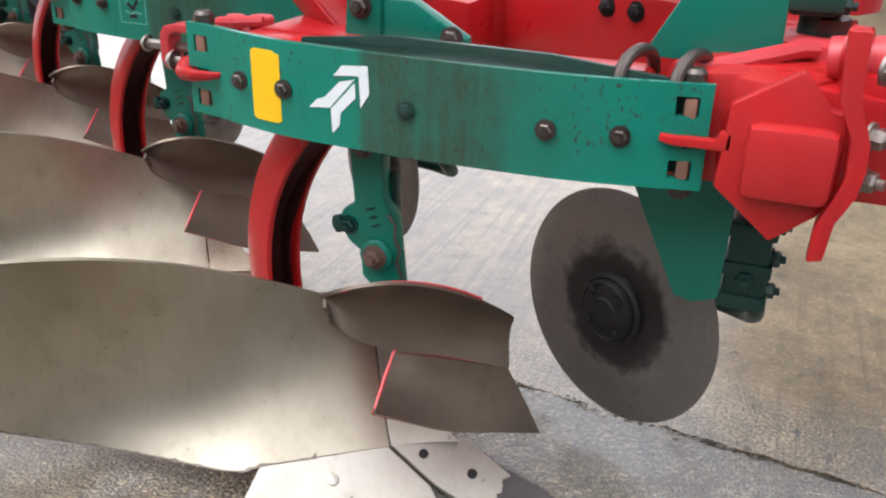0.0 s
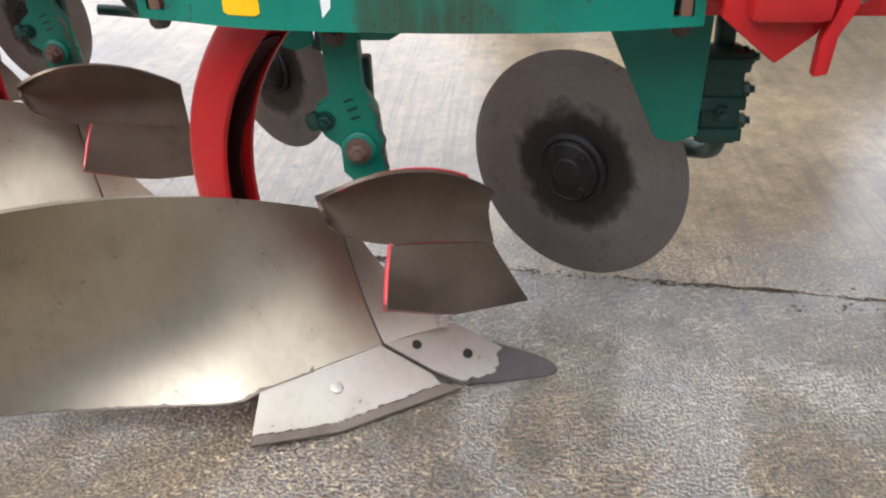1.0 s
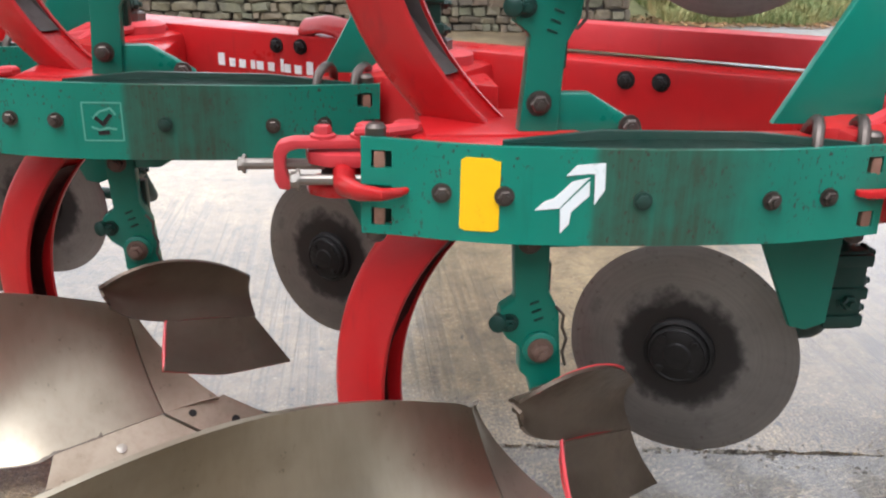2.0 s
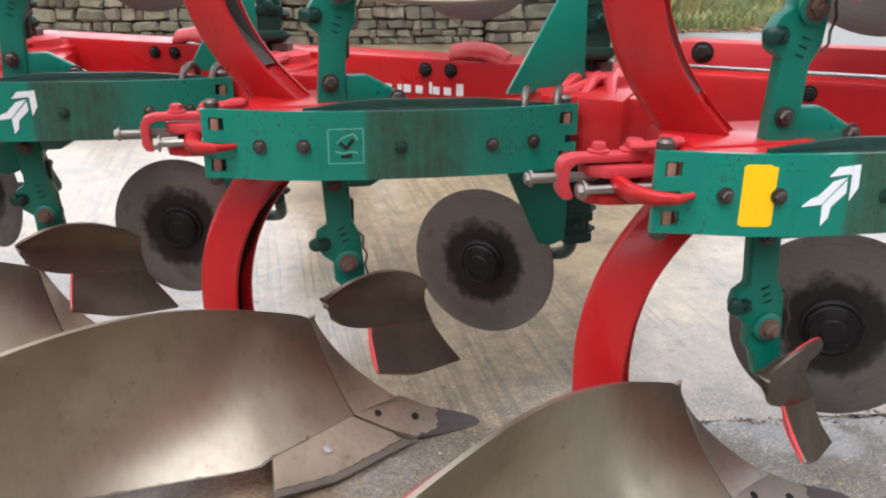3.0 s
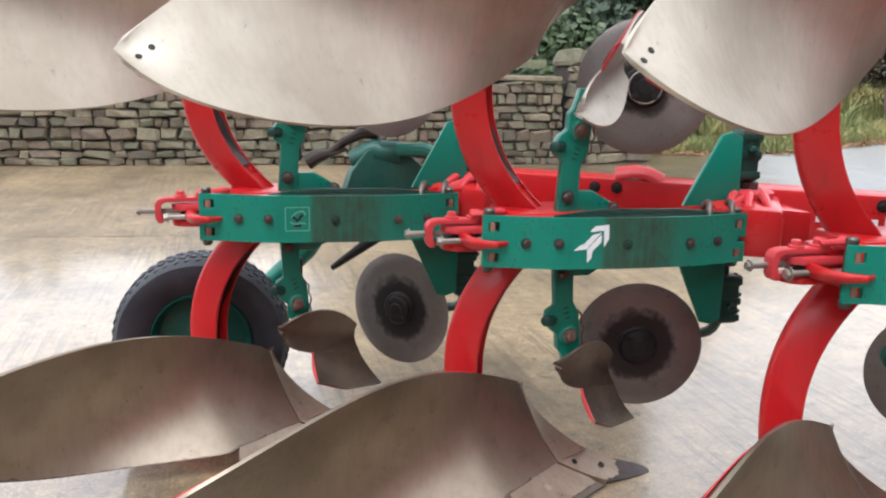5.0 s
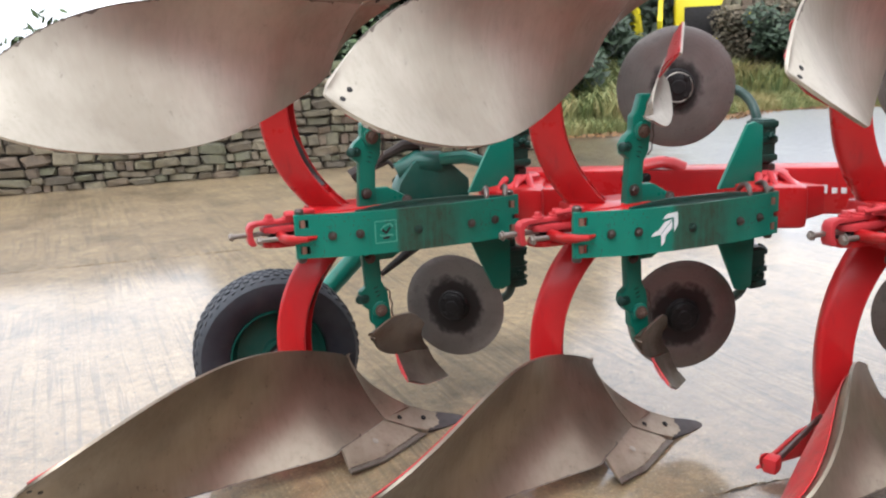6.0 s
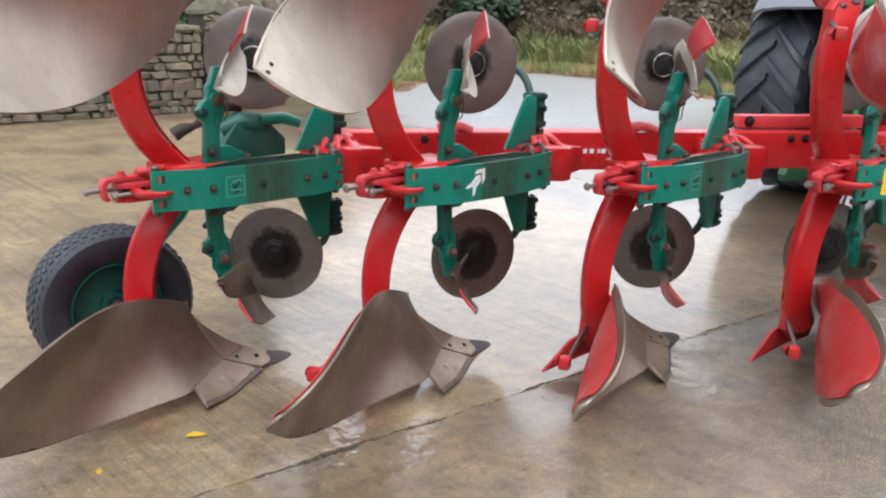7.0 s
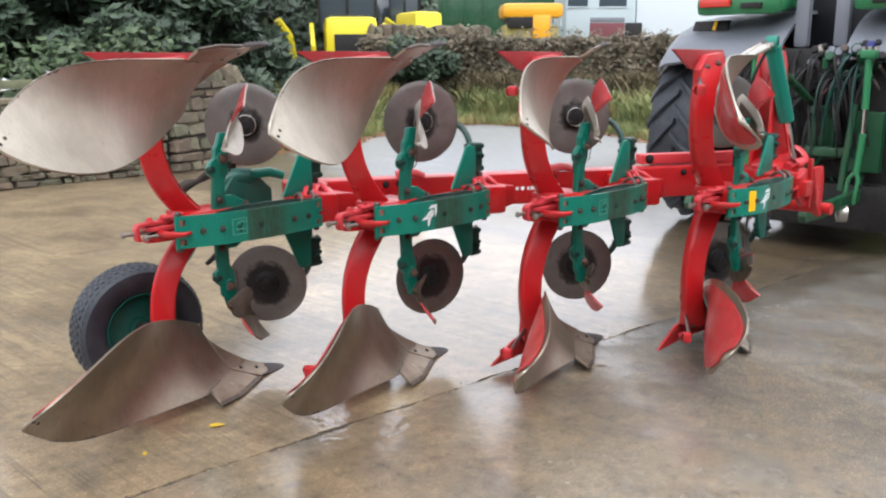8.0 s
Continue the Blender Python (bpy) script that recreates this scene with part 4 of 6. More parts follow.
    for x, z in ((-0.097, 0.930), (-0.097, 0.839), (0.724, 0.916), (0.724, 0.828)):
        part("pin", box(x + 0.002, side_y(x) + 0.011, z, 0.019, 0.02, 0.034, 0.006), PIN, sp, "rusty square pin end")
    for x, z, up in ((-0.10, 0.966, 1), (0.725, 0.953, 1), (-0.10, 0.808, -1), (0.725, 0.795, -1)):
        part("pin_head", lathe([(0.017, -0.006 * up), (0.017, 0.012 * up), (0.012, 0.018 * up), (0, 0.019 * up)], Matrix.Translation((x, side_y(x) + 0.026, z)), 14), BOLT, sp)
    for x in (-0.095, 0.722):
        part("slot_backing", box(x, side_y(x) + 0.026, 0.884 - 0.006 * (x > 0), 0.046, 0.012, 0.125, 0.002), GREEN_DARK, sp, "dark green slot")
    inner = plate([(0.10, 0.806), (0.22, 0.790), (0.48, 0.786), (0.70, 0.798), (0.70, 0.954), (0.52, 0.972), (0.26, 0.976), (0.10, 0.960)], 0.034, 0.046, 0.002)
    lens = bmesh.new()
    lx = [0.10 + 0.06 * i for i in range(11)]
    na = [lens.verts.new((x, side_y(x) + 0.008, 0.957 - 0.013 * (x + 0.12) / 0.88)) for x in lx]
    fa = [lens.verts.new((x, 0.040, 0.957 - 0.013 * (x + 0.12) / 0.88 + 0.014 * math.sin(math.pi * (x - 0.10) / 0.60))) for x in lx]
    for i in range(10):
        lens.faces.new((na[i], na[i + 1], fa[i + 1], fa[i]))
    bmesh.ops.solidify(lens, geom=lens.faces[:], thickness=0.004)
    part("gap_cover", lens, GREEN_DARK, unit, "dark green top strip between the plates")
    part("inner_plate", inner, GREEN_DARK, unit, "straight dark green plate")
    # red frame box behind the plates
    fb = box(0.31, 0.105, 0.880, 0.70, 0.10, 0.140, 0.012)
    part("unit_frame", fb, RED, unit, "glossy red welded box")
    base = box(0.115, 0.205, 0.882, 0.27, 0.21, 0.150, 0.012)
    part("leg_clamp", base, RED, unit)
    # tie from the unit to the main beam
    arm = plate([(0.70, 0.80), (0.78, 0.80), (1.02, 0.83), (1.02, 0.945), (0.78, 0.968), (0.70, 0.962)], 0.06, 0.27, 0.012)
    part("pivot_casting", arm, RED, unit, "red cast pivot block")
    rib = tube([(0.72, 0.10, 0.955), (0.86, 0.18, 0.985), (1.0, 0.32, 0.965)], 0.014, 8)
    part("rib", rib, RED_PALE, unit)
    # trip linkage at the rear end: a bent strap round two forged links, a greased pin and a hook into the plate
    strap = plate([(-0.06, 0.936), (-0.235, 0.936), (-0.258, 0.930), (-0.268, 0.914), (-0.268, 0.866), (-0.260, 0.850), (-0.244, 0.848), (-0.236, 0.856), (-0.244, 0.868), (-0.248, 0.884), (-0.248, 0.906), (-0.242, 0.916), (-0.228, 0.920), (-0.06, 0.920)], 0.142, 0.184, 0.006)
    part("trip_strap", strap, RED_PALE, unit, "bent red strap")
    flat_turn = Matrix.Rotation(radians(90), 4, 'X')
    tongue = [(-0.01, -0.028), (-0.07, -0.036), (-0.115, -0.058), (-0.155, -0.064), (-0.195, -0.052), (-0.212, -0.022), (-0.205, 0.012), (-0.175, 0.034), (-0.12, 0.040), (-0.06, 0.036), (-0.01, 0.034)]
    for z, mt in ((0.902, RED_PALE), (0.848, RED)):
        part("trip_link", plate(tongue, -0.012, 0.012, 0.008, Matrix.Translation((-0.005, 0.165, z)) @ flat_turn), mt, unit, "red forged link plate")
    part("trip_pin", tube([(-0.150, 0.182, 0.840), (-0.150, 0.182, 0.898)], 0.040, 18), BLACK, unit, "dark greased link pin")
    hook = tube([(-0.046, 0.030, 0.884), (-0.064, 0.010, 0.884), (-0.092, 0.000, 0.884), (-0.125, 0.018, 0.882), (-0.150, 0.065, 0.879), (-0.150, 0.130, 0.876), (-0.12, 0.19, 0.876)], [0.005, 0.009, 0.012, 0.016, 0.021, 0.024, 0.022], 12, None, 0.8)
    part("trip_hook", hook, RED, unit, "red hooked link tapering into the plate's slot")
    part("trip_body", box(-0.055, 0.195, 0.888, 0.10, 0.11, 0.10, 0.018), RED, unit, "red cast linkage body")
    for x, y, r, hgt, mt in ((-0.110, 0.165, 0.020, 0.018, RED_PALE), (-0.045, 0.150, 0.025, 0.024, RED_PALE), (-0.185, 0.165, 0.015, 0.014, RED_PALE)):
        boss = lathe([(r * 1.45, -0.004), (r * 1.45, 0.004), (r, 0.006)], Matrix.Translation((x, y, 0.937)), 18)
        boss = lathe([(r, 0.0), (r, hgt), (r * 0.82, hgt + 0.004), (0, hgt + 0.004)], Matrix.Translation((x, y, 0.938)), 6, boss)
        part("link_bolt", boss, mt, unit, "red painted hexagon bolt")
    part("link_arm", tube([(-0.03, 0.13, 0.960), (-0.075, 0.115, 0.958), (-0.13, 0.14, 0.950)], [0.009, 0.011, 0.008], 8), RED_PALE, unit)
    pin = tube([(-0.318, 0.172, 0.888), (-0.17, 0.168, 0.888)], 0.0095, 10)
    pin = bolt_mesh((-0.318, 0.172, 0.888), (-1, 0.03, 0), 0.011, 0.012, pin, 0)
    part("adjusting_bolt", pin, BOLT_BARE, unit, "bare threaded steel bolt")
    pin2 = tube([(-0.238, 0.128, 0.872), (-0.06, 0.125, 0.872)], 0.009, 10)
    part("adjusting_bolt", bolt_mesh((-0.226, 0.128, 0.872), (-1, 0, 0), 0.013, 0.014, pin2, 0), BOLT_BARE, unit)
    for x in (0.62, 0.70):
        loop = tube(bezier([(x, 0.03, 0.940), (x - 0.002, 0.035, 0.990), (x + 0.030, 0.075, 0.995), (x + 0.036, 0.125, 0.980), (x + 0.036, 0.14, 0.94)], 9), 0.010, 10)
        part("clamp_bolt", loop, BOLT, unit)
    for upper in (False, True):
        def put(name, bm, material, parent, label="", smooth=35.0):
            return part(name, overturned(bm, ZC) if upper else bm, material, parent, label, smooth)
        # leg
        leg = put("leg", leg_mesh(), RED, unit, "curved red leg, hollow and grimy inside")
        # the channel's inside is lined dark red below, grey in the upper set
        put("leg_inside", leg_lining_mesh(), LINING_GREY if upper else LINING, leg, "dark lining of the channel")
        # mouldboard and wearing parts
        # upper boards get the lit copy of the steel, lower boards the plain one
        mb = put("mouldboard", skin(board_rows(), 0.009), BOARD_LIT if upper else BOARD, unit, "curved soil-polished steel mouldboard", 60)
        rows = board_rows(40, 13)
        inset = [row[1:-1] for row in pushed(rows, 0.0125)[1:-2]]
        put("backing", skin(inset, 0.004), RED_BACK, mb, "red painted back of the mouldboard", 60)
        rough = random.Random(23)
        crust = []
        for i in range(4, 34):
            for k in range(3):
                a = rows[i][0].lerp(rows[i + 1][0], k / 3)
                b = rows[i][1].lerp(rows[i + 1][1], k / 3)
                up = (b - a).normalized()
                off = Vector((0.1, -0.9, -0.2)) * 0.0022
                crust.append([a - up * 0.002 + off, a + up * max(0.001, rough.gauss(0.002, 0.004)) + off])
        put("edge_crust", skin(crust, 0.002), EDGE, mb, "dark chipped lower edge")
        put("shin", shin_mesh(), SHARE, mb, "worn steel shin piece", 60)
        share = slab_between(ragged([(-0.019, -0.004, 0.083), (0.200, 0.150, 0.089), (0.309, 0.122, 0.040), (0.330, 0.104, 0.026), (0.138, -0.020, 0.0225), (-0.018, -0.087, 0.0407)], (3, 4), 7), 0.014)
        put("share", share, SHARE, mb, "bare worn steel share with a chipped edge")
        edge = slab_between([tuple(Vector(p) - 0.0035 * BLADE_UP) for p in ((-0.018, -0.070, 0.049), (0.138, -0.006, 0.0295), (0.330, 0.112, 0.030), (0.374, 0.112, 0.014), (0.142, -0.036, 0.0145), (-0.018, -0.104, 0.0327))], 0.010)
        put("share_edge", edge, EDGE, mb, "dark worn cutting edge")
        point = slab_between(ragged([(0.207, 0.155, 0.091), (0.344, 0.242, 0.090), (0.455, 0.219, 0.041), (0.446, 0.160, 0.0137), (0.374, 0.124, 0.019), (0.316, 0.128, 0.041)], (2, 3), 9), 0.02)
        put("share_point", point, SHARE, mb, "reversible steel point with two holes")
        nose = slab_between([tuple(Vector(p) - 0.0035 * BLADE_UP) for p in ((0.430, 0.228, 0.0525), (0.520, 0.222, 0.028), (0.552, 0.216, 0.018), (0.572, 0.205, 0.010), (0.576, 0.192, 0.006), (0.566, 0.178, 0.004), (0.535, 0.164, 0.005), (0.447, 0.140, 0.008), (0.385, 0.124, 0.017))], 0.02)
        put("point_nose", nose, TIP, mb, "dark scorched point tip")
        up = Vector((0.281, -0.437, 0.854))
        for p in ((0.273, 0.172, 0.074), (0.380, 0.183, 0.0465)):
            put("bolt_hole", lathe([(0.0105, -0.006), (0.0105, 0.0015), (0, 0.0016)], facing(Vector(p) + up * 0.0035, up), 16), BLACK, mb)
        put("share_bolt", lathe([(0.0125, 0.0), (0.0125, 0.0004), (0.0115, 0.0007), (0, 0.0007)], facing(Vector((0.125, 0.04, 0.063)) + up * 0.001, up), 18), SHARE, mb)
        # tail bolt holes
        for i, v in ((36, 0.42), (37, 0.66)):
            row = rows[i]
            k = int(v * 12)
            p = row[k]
            nor = (rows[i + 1][k] - rows[i - 1][k]).cross(row[k + 1] - row[k - 1]).normalized()
            if nor.y > 0:
                nor = -nor
            put("bolt_hole", lathe([(0.0075, -0.001), (0.0075, 0.0012), (0, 0.0013)], facing(p, nor), 12), BLACK, mb)
        # frog, landside and stay behind the board
        frog = plate([(-0.135, 0.30), (0.03, 0.32), (0.17, 0.12), (0.12, 0.055), (-0.06, 0.07), (-0.15, 0.15)], 0.245, 0.290, 0.008)
        put("frog", frog, RED_BACK, mb, "soiled red frog bracket")
        # the gap isn't cut: its shade is a black block on the face
        put("frog_gap", box(-0.02, 0.240, 0.215, 0.11, 0.012, 0.13, 0.01, pose(0, 0, 0, 0, 20, 0)), BLACK, mb, "dark greasy gap in the frog")
        for px, pz in ((-0.085, 0.135), (0.05, 0.12), (-0.06, 0.27)):
            put("bolt", bolt_mesh((px, 0.243, pz), (0, -1, 0), 0.014, 0.016), BOLT, mb)
        land = plate([(-0.38, 0.038), (0.22, 0.042), (0.26, 0.09), (0.10, 0.13), (-0.13, 0.15), (-0.19, 0.14)], 0.292, 0.306, 0.003)
        put("landside", land, LAND_RED if upper else RED_BACK, mb, "soiled red landside plate")
        stay = tube([(-0.12, 0.262, 0.20), (-0.56, 0.02, 0.245)], 0.010, 10)
        put("stay", stay, BOLT, mb, "bare steel stay rod")
        lug = box(-0.595, 0.012, 0.238, 0.055, 0.045, 0.05, 0.012, pose(0, 0, 0, 0, 0, 25))
        lug = bolt_mesh((-0.595, 0.034, 0.24), (0.3, 1, 0), 0.016, 0.018, lug)
        put("stay_bracket", lug, RED_BACK, mb)
        # skimmer
        stalk = plate([(0.138, 0.82), (0.205, 0.82), (0.211, 0.665), (0.232, 0.625), (0.242, 0.52), (0.252, 0.43), (0.198, 0.43), (0.180, 0.49), (0.164, 0.505), (0.162, 0.555), (0.138, 0.572), (0.120, 0.600), (0.124, 0.632), (0.150, 0.650)], 0.112, 0.150, 0.007)
        sk = put("skimmer_stalk", stalk, GREEN, unit, "green skimmer stalk")
        boss = lathe([(0.032, 0.0), (0.032, 0.012), (0.026, 0.016), (0, 0.016)], facing((0.198, 0.114, 0.556), (0, -1, 0)), 20)
        put("boss", boss, GREEN, sk)
        put("bolt", bolt_mesh((0.198, 0.098, 0.556), (0, -1, 0), 0.016, 0.018), RUST, sk)
        put("bolt", bolt_mesh((0.140, 0.112, 0.606), (0, -1, 0), 0.012, 0.014), GREEN_DARK, sk)
        put("bolt", bolt_mesh((0.170, 0.112, 0.76), (0, -1, 0), 0.014, 0.014), BOLT, sk)
        put("clip_wire", tube([(0.222, 0.106, 0.640), (0.238, 0.104, 0.622), (0.236, 0.103, 0.598), (0.246, 0.104, 0.575), (0.240, 0.104, 0.548), (0.248, 0.106, 0.520)], 0.0030, 6), BOLT, sk, "dark bent wire clip")
        for z in (0.612, 0.628, 0.644):
            put("notch", box(0.180 + 0.3 * (0.66 - z), 0.1115, z, 0.018, 0.004, 0.004, 0.001, pose(0, 0, 0, 0, -20, 0)), GREEN_DARK, sk)
        put("stalk_nut", lathe([(0.017, 0.0), (0.017, 0.020), (0.010, 0.024), (0, 0.024)], facing((0.128, 0.122, 0.606), (-0.5, -0.8, 0)), 12), GREEN_DARK, sk)
        brace = plate([(0.20, 0.816), (0.20, 0.745), (0.26, 0.745), (0.355, 0.80), (0.355, 0.816)], 0.120, 0.155, 0.008)
        put("brace", brace, GREEN, sk)
        put("bolt", bolt_mesh((0.330, 0.120, 0.80), (0, -1, 0), 0.013, 0.014), BOLT, sk)
        put("clamp", box(0.196, 0.158, 0.64, 0.05, 0.03, 0.14, 0.006), GREEN_DARK, sk)
        swing = Matrix.Translation((0.195, 0.10, 0)) @ Matrix.Rotation(radians(5 if upper else 0), 4, 'Z') @ Matrix.Translation((-0.195, -0.10, 0))
        base_put = put

        def put(name, bm, material, parent, label="", smooth=35.0, swing=swing, base_put=base_put):
            bmesh.ops.transform(bm, matrix=swing, verts=bm.verts)
            return base_put(name, bm, material, parent, label, smooth)
        # paler steel on the upper skimmers paints in the sky they reflect
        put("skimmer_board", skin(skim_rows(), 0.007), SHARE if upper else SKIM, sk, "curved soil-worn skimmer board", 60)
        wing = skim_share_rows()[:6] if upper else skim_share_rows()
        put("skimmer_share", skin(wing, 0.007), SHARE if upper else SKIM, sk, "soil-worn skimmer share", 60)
        rim = bezier([(0.141, -0.005, 0.499), (0.20, 0.002, 0.547), (0.33, 0.064, 0.577), (0.435, 0.239, 0.405)], 14)[2:12]
        put("paint_rim", tube([p + Vector((0, 0.008, 0.0)) for p in rim], 0.0035, 6), RED_PALE, sk, "red painted rim")
        rim = resample([(0.250, 0.074, 0.376), (0.248, 0.03, 0.34), (0.250, -0.018, 0.300)], 6)
        put("paint_edge", tube([p + Vector((-0.004, 0.008, 0.0)) for p in rim], 0.004, 6), RED_PALE, sk)
        red_back = [row[1:-1] for row in pushed(skim_rows(), 0.0085)[3:-1]]
        put("backing", skin(red_back, 0.003), SKIM, sk, "dark back of the skimmer board", 60)
        red_back = pushed(wing, 0.0085)
        put("backing", skin(red_back, 0.003), RED if upper else RED_BACK, sk, "red back of the skimmer share", 60)
        put = base_put
        # disc coulter
        drop, back = (0.0, 0.0) if upper else (0.040, 0.026)
        ca = plate([(0.625 - back, 0.815), (0.835 - back, 0.815), (0.830 - back, 0.585 - drop), (0.79 - back, 0.570 - drop), (0.755 - back, 0.578 - drop)], 0.200, 0.218, 0.004)
        ca = put("coulter_bracket", ca, GREEN, unit, "green triangular coulter bracket")
        cx, cz = 0.868 - back, 0.650 - drop
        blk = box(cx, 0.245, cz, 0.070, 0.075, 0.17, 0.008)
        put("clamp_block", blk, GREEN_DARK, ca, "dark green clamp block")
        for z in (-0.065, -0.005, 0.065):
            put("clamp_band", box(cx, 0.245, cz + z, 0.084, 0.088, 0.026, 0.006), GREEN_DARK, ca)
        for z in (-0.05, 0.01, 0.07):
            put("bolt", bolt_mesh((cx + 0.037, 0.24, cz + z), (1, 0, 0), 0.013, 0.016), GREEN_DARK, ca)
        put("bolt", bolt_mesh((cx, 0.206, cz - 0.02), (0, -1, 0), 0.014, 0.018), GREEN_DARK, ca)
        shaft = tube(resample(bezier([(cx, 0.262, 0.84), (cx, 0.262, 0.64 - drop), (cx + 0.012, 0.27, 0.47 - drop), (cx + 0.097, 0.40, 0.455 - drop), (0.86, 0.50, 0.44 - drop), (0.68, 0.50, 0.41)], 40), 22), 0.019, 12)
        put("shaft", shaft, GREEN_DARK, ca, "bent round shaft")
        m = facing(DISC_AT, DISC_AXIS)
        disc = lathe([(0, 0.004), (0.10, 0.004), (0.19, 0.003), (0.231, 0.002), (0.2365, 0.0), (0.231, -0.002), (0.20, -0.003), (0, -0.004)], m, 72)
        d = put("disc", disc, DISC, unit, "flat weathered steel disc", 50)
        hub = lathe([(0.074, 0.004), (0.073, 0.014), (0.066, 0.020), (0.062, 0.018), (0.060, 0.026), (0.052, 0.032), (0.030, 0.033), (0.026, 0.037), (0, 0.038)], m, 36)
        for k in range(4):
            a = 2 * math.pi * (k + 0.5) / 4
            hub = bolt_mesh(m @ Vector((0.064 * math.cos(a) * 0.72, 0.064 * math.sin(a) * 0.72, 0.030)), DISC_AXIS, 0.008, 0.008, hub, 0)
        put("hub", hub, BLACK, d, "black bolted hub")
        # the bare ring on upper hubs stands in for their arc of highlight
        put("hub_ring", lathe([(0.057, 0.027), (0.060, 0.030), (0.057, 0.033), (0.054, 0.030), (0.057, 0.027)], m, 32), BOLT_BARE if upper else BLACK, d, "worn ring round the hub")
        put("hub", lathe([(0.06, -0.004), (0.055, -0.07), (0.03, -0.09), (0, -0.09)], m, 24), BLACK, d)
    return unit


def arrow_decal(unit, x0, z0):
    """A white arrow pointing up and forward: a bent head and two halves of a feathered shaft."""
    def at(u, v):
        x = x0 + 0.108 * u
        return (x, side_y(x) - 0.0015, z0 + 0.114 * v)
    for name, outline in (("arrow_head", [(0.43, 0.82), (0.57, 0.97), (0.98, 1.0), (1.0, 0.62), (0.86, 0.41), (0.84, 0.84), (0.79, 0.85)]),
                          ("arrow_shaft", [(0.74, 0.79), (0.52, 0.74), (0.27, 0.50), (0.14, 0.46), (0.0, 0.33), (0.35, 0.36), (0.77, 0.80)]),
                          ("arrow_shaft", [(0.77, 0.75), (0.78, 0.54), (0.53, 0.31), (0.51, 0.13), (0.39, 0.0), (0.37, 0.35)])):
        bm = bmesh.new()
        bm.faces.new([bm.verts.new(at(*q)) for q in outline])
        out = bmesh.ops.extrude_face_region(bm, geom=bm.faces[:])
        bmesh.ops.translate(bm, vec=(0, 0.0012, 0), verts=[v for v in out["geom"] if isinstance(v, bmesh.types.BMVert)])
        part(name, bm, WHITE, unit, "worn white arrow mark")


def square_decal(unit, x0, z0, size):
    """A thin pale square outline with a slanting mark in it."""
    def bar(a, b, w, bm=None):
        p, q = Vector((a[0], 0, a[1])), Vector((b[0], 0, b[1]))
        d = (q - p).normalized()
        n = Vector((-d.z, 0, d.x)) * w
        piece = bmesh.new()
        piece.faces.new([piece.verts.new((v.x, side_y(v.x) - 0.0012, v.z)) for v in (p - n, q - n, q + n, p + n)])
        return join(bm, piece)
    s = size
    corners = [(x0, z0), (x0 + s, z0), (x0 + s, z0 + s), (x0, z0 + s)]
    bm = None
    for a, b in zip(corners, corners[1:] + corners[:1]):
        bm = bar(a, b, 0.0016, bm)
    for a, b in (((0.25, 0.58), (0.42, 0.76)), ((0.42, 0.76), (0.72, 0.86)), ((0.72, 0.86), (0.84, 0.68)), ((0.2, 0.36), (0.42, 0.28)), ((0.42, 0.28), (0.62, 0.34)), ((0.62, 0.34), (0.84, 0.30))):
        bm = bar((x0 + a[0] * s, z0 + a[1] * s), (x0 + b[0] * s, z0 + b[1] * s), 0.0022, bm)
    part("square_decal", bm, DECAL_GREEN, unit, "pale green square outline mark")
    bm = None
    for a, b in (((0.30, 0.62), (0.52, 0.42)), ((0.50, 0.42), (0.72, 0.70)), ((0.36, 0.20), (0.66, 0.22))):
        bm = bar((x0 + a[0] * s, z0 + a[1] * s), (x0 + b[0] * s, z0 + b[1] * s), 0.0042, bm)
    part("square_decal", bm, BLACK, unit, "dark slanting mark")


first = build_unit()
units = [first]
for at in UNIT_AT[1:]:
    units.append(copy_thing(first, Matrix.Translation(at)))
# each coulter disc has its own place, turn about the upright and wear
SOILED = ("share", "share_point", "shin")
for u in units[1:]:
    for ob in u.children_recursive:
        if ob.name.split(".")[0] in SOILED:
            ob.material_slots[0].link = 'OBJECT'
            ob.material_slots[0].material = SHARE_SOILED
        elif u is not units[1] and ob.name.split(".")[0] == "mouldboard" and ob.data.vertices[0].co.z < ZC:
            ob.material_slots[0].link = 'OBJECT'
            ob.material_slots[0].material = BOARD_DARK
DISC_SET = [((0.603, 0.420, 0.378), 5.0, 0.256), ((0.634, 0.433, 0.405), -2.0, 0.226), ((0.553, 0.311, 0.432), 18.0, 0.226), ((0.628, 0.388, 0.434), -10.0, 0.224)]
DISC_SET_UP = [((0.600, 0.430, 1.345), 0.0, 0.23), ((0.585, 0.450, 1.335), 0.0, 0.226), ((0.530, 0.349, 1.334), 13.0, 0.228), ((0.585, 0.450, 1.335), -6.0, 0.226)]
for u, low_set, up_set in zip(units, DISC_SET, DISC_SET_UP):
    for ob in u.children_recursive:
        if ob.name.split(".")[0] == "disc":
            high = ob.data.vertices[0].co.z > ZC
            place, turn, size = up_set if high else low_set
            rest = Vector((DISC_AT.x, DISC_AT.y, 2 * ZC - DISC_AT.z if high else DISC_AT.z))
            ob.matrix_basis = Matrix.Translation(place) @ Matrix.Rotation(radians(turn), 4, 'Z') @ Matrix.Scale(size / 0.2365, 4) @ Matrix.Translation(-rest)
for u in units[1:]:
    for ob in [c for c in u.children_recursive if c.name.startswith("paint_rim")]:
        bpy.data.objects.remove(ob)
for ob in units[1].children:
    if ob.name.startswith("mouldboard") and ob.data.vertices[0].co.z > ZC:
        pin = Vector((0.10, 0.27, 1.45))
        ob.matrix_basis = Matrix.Translation(pin + Vector((0, 0, 0.012))) @ Matrix.Scale(0.935, 4) @ Matrix.Translation(-pin)
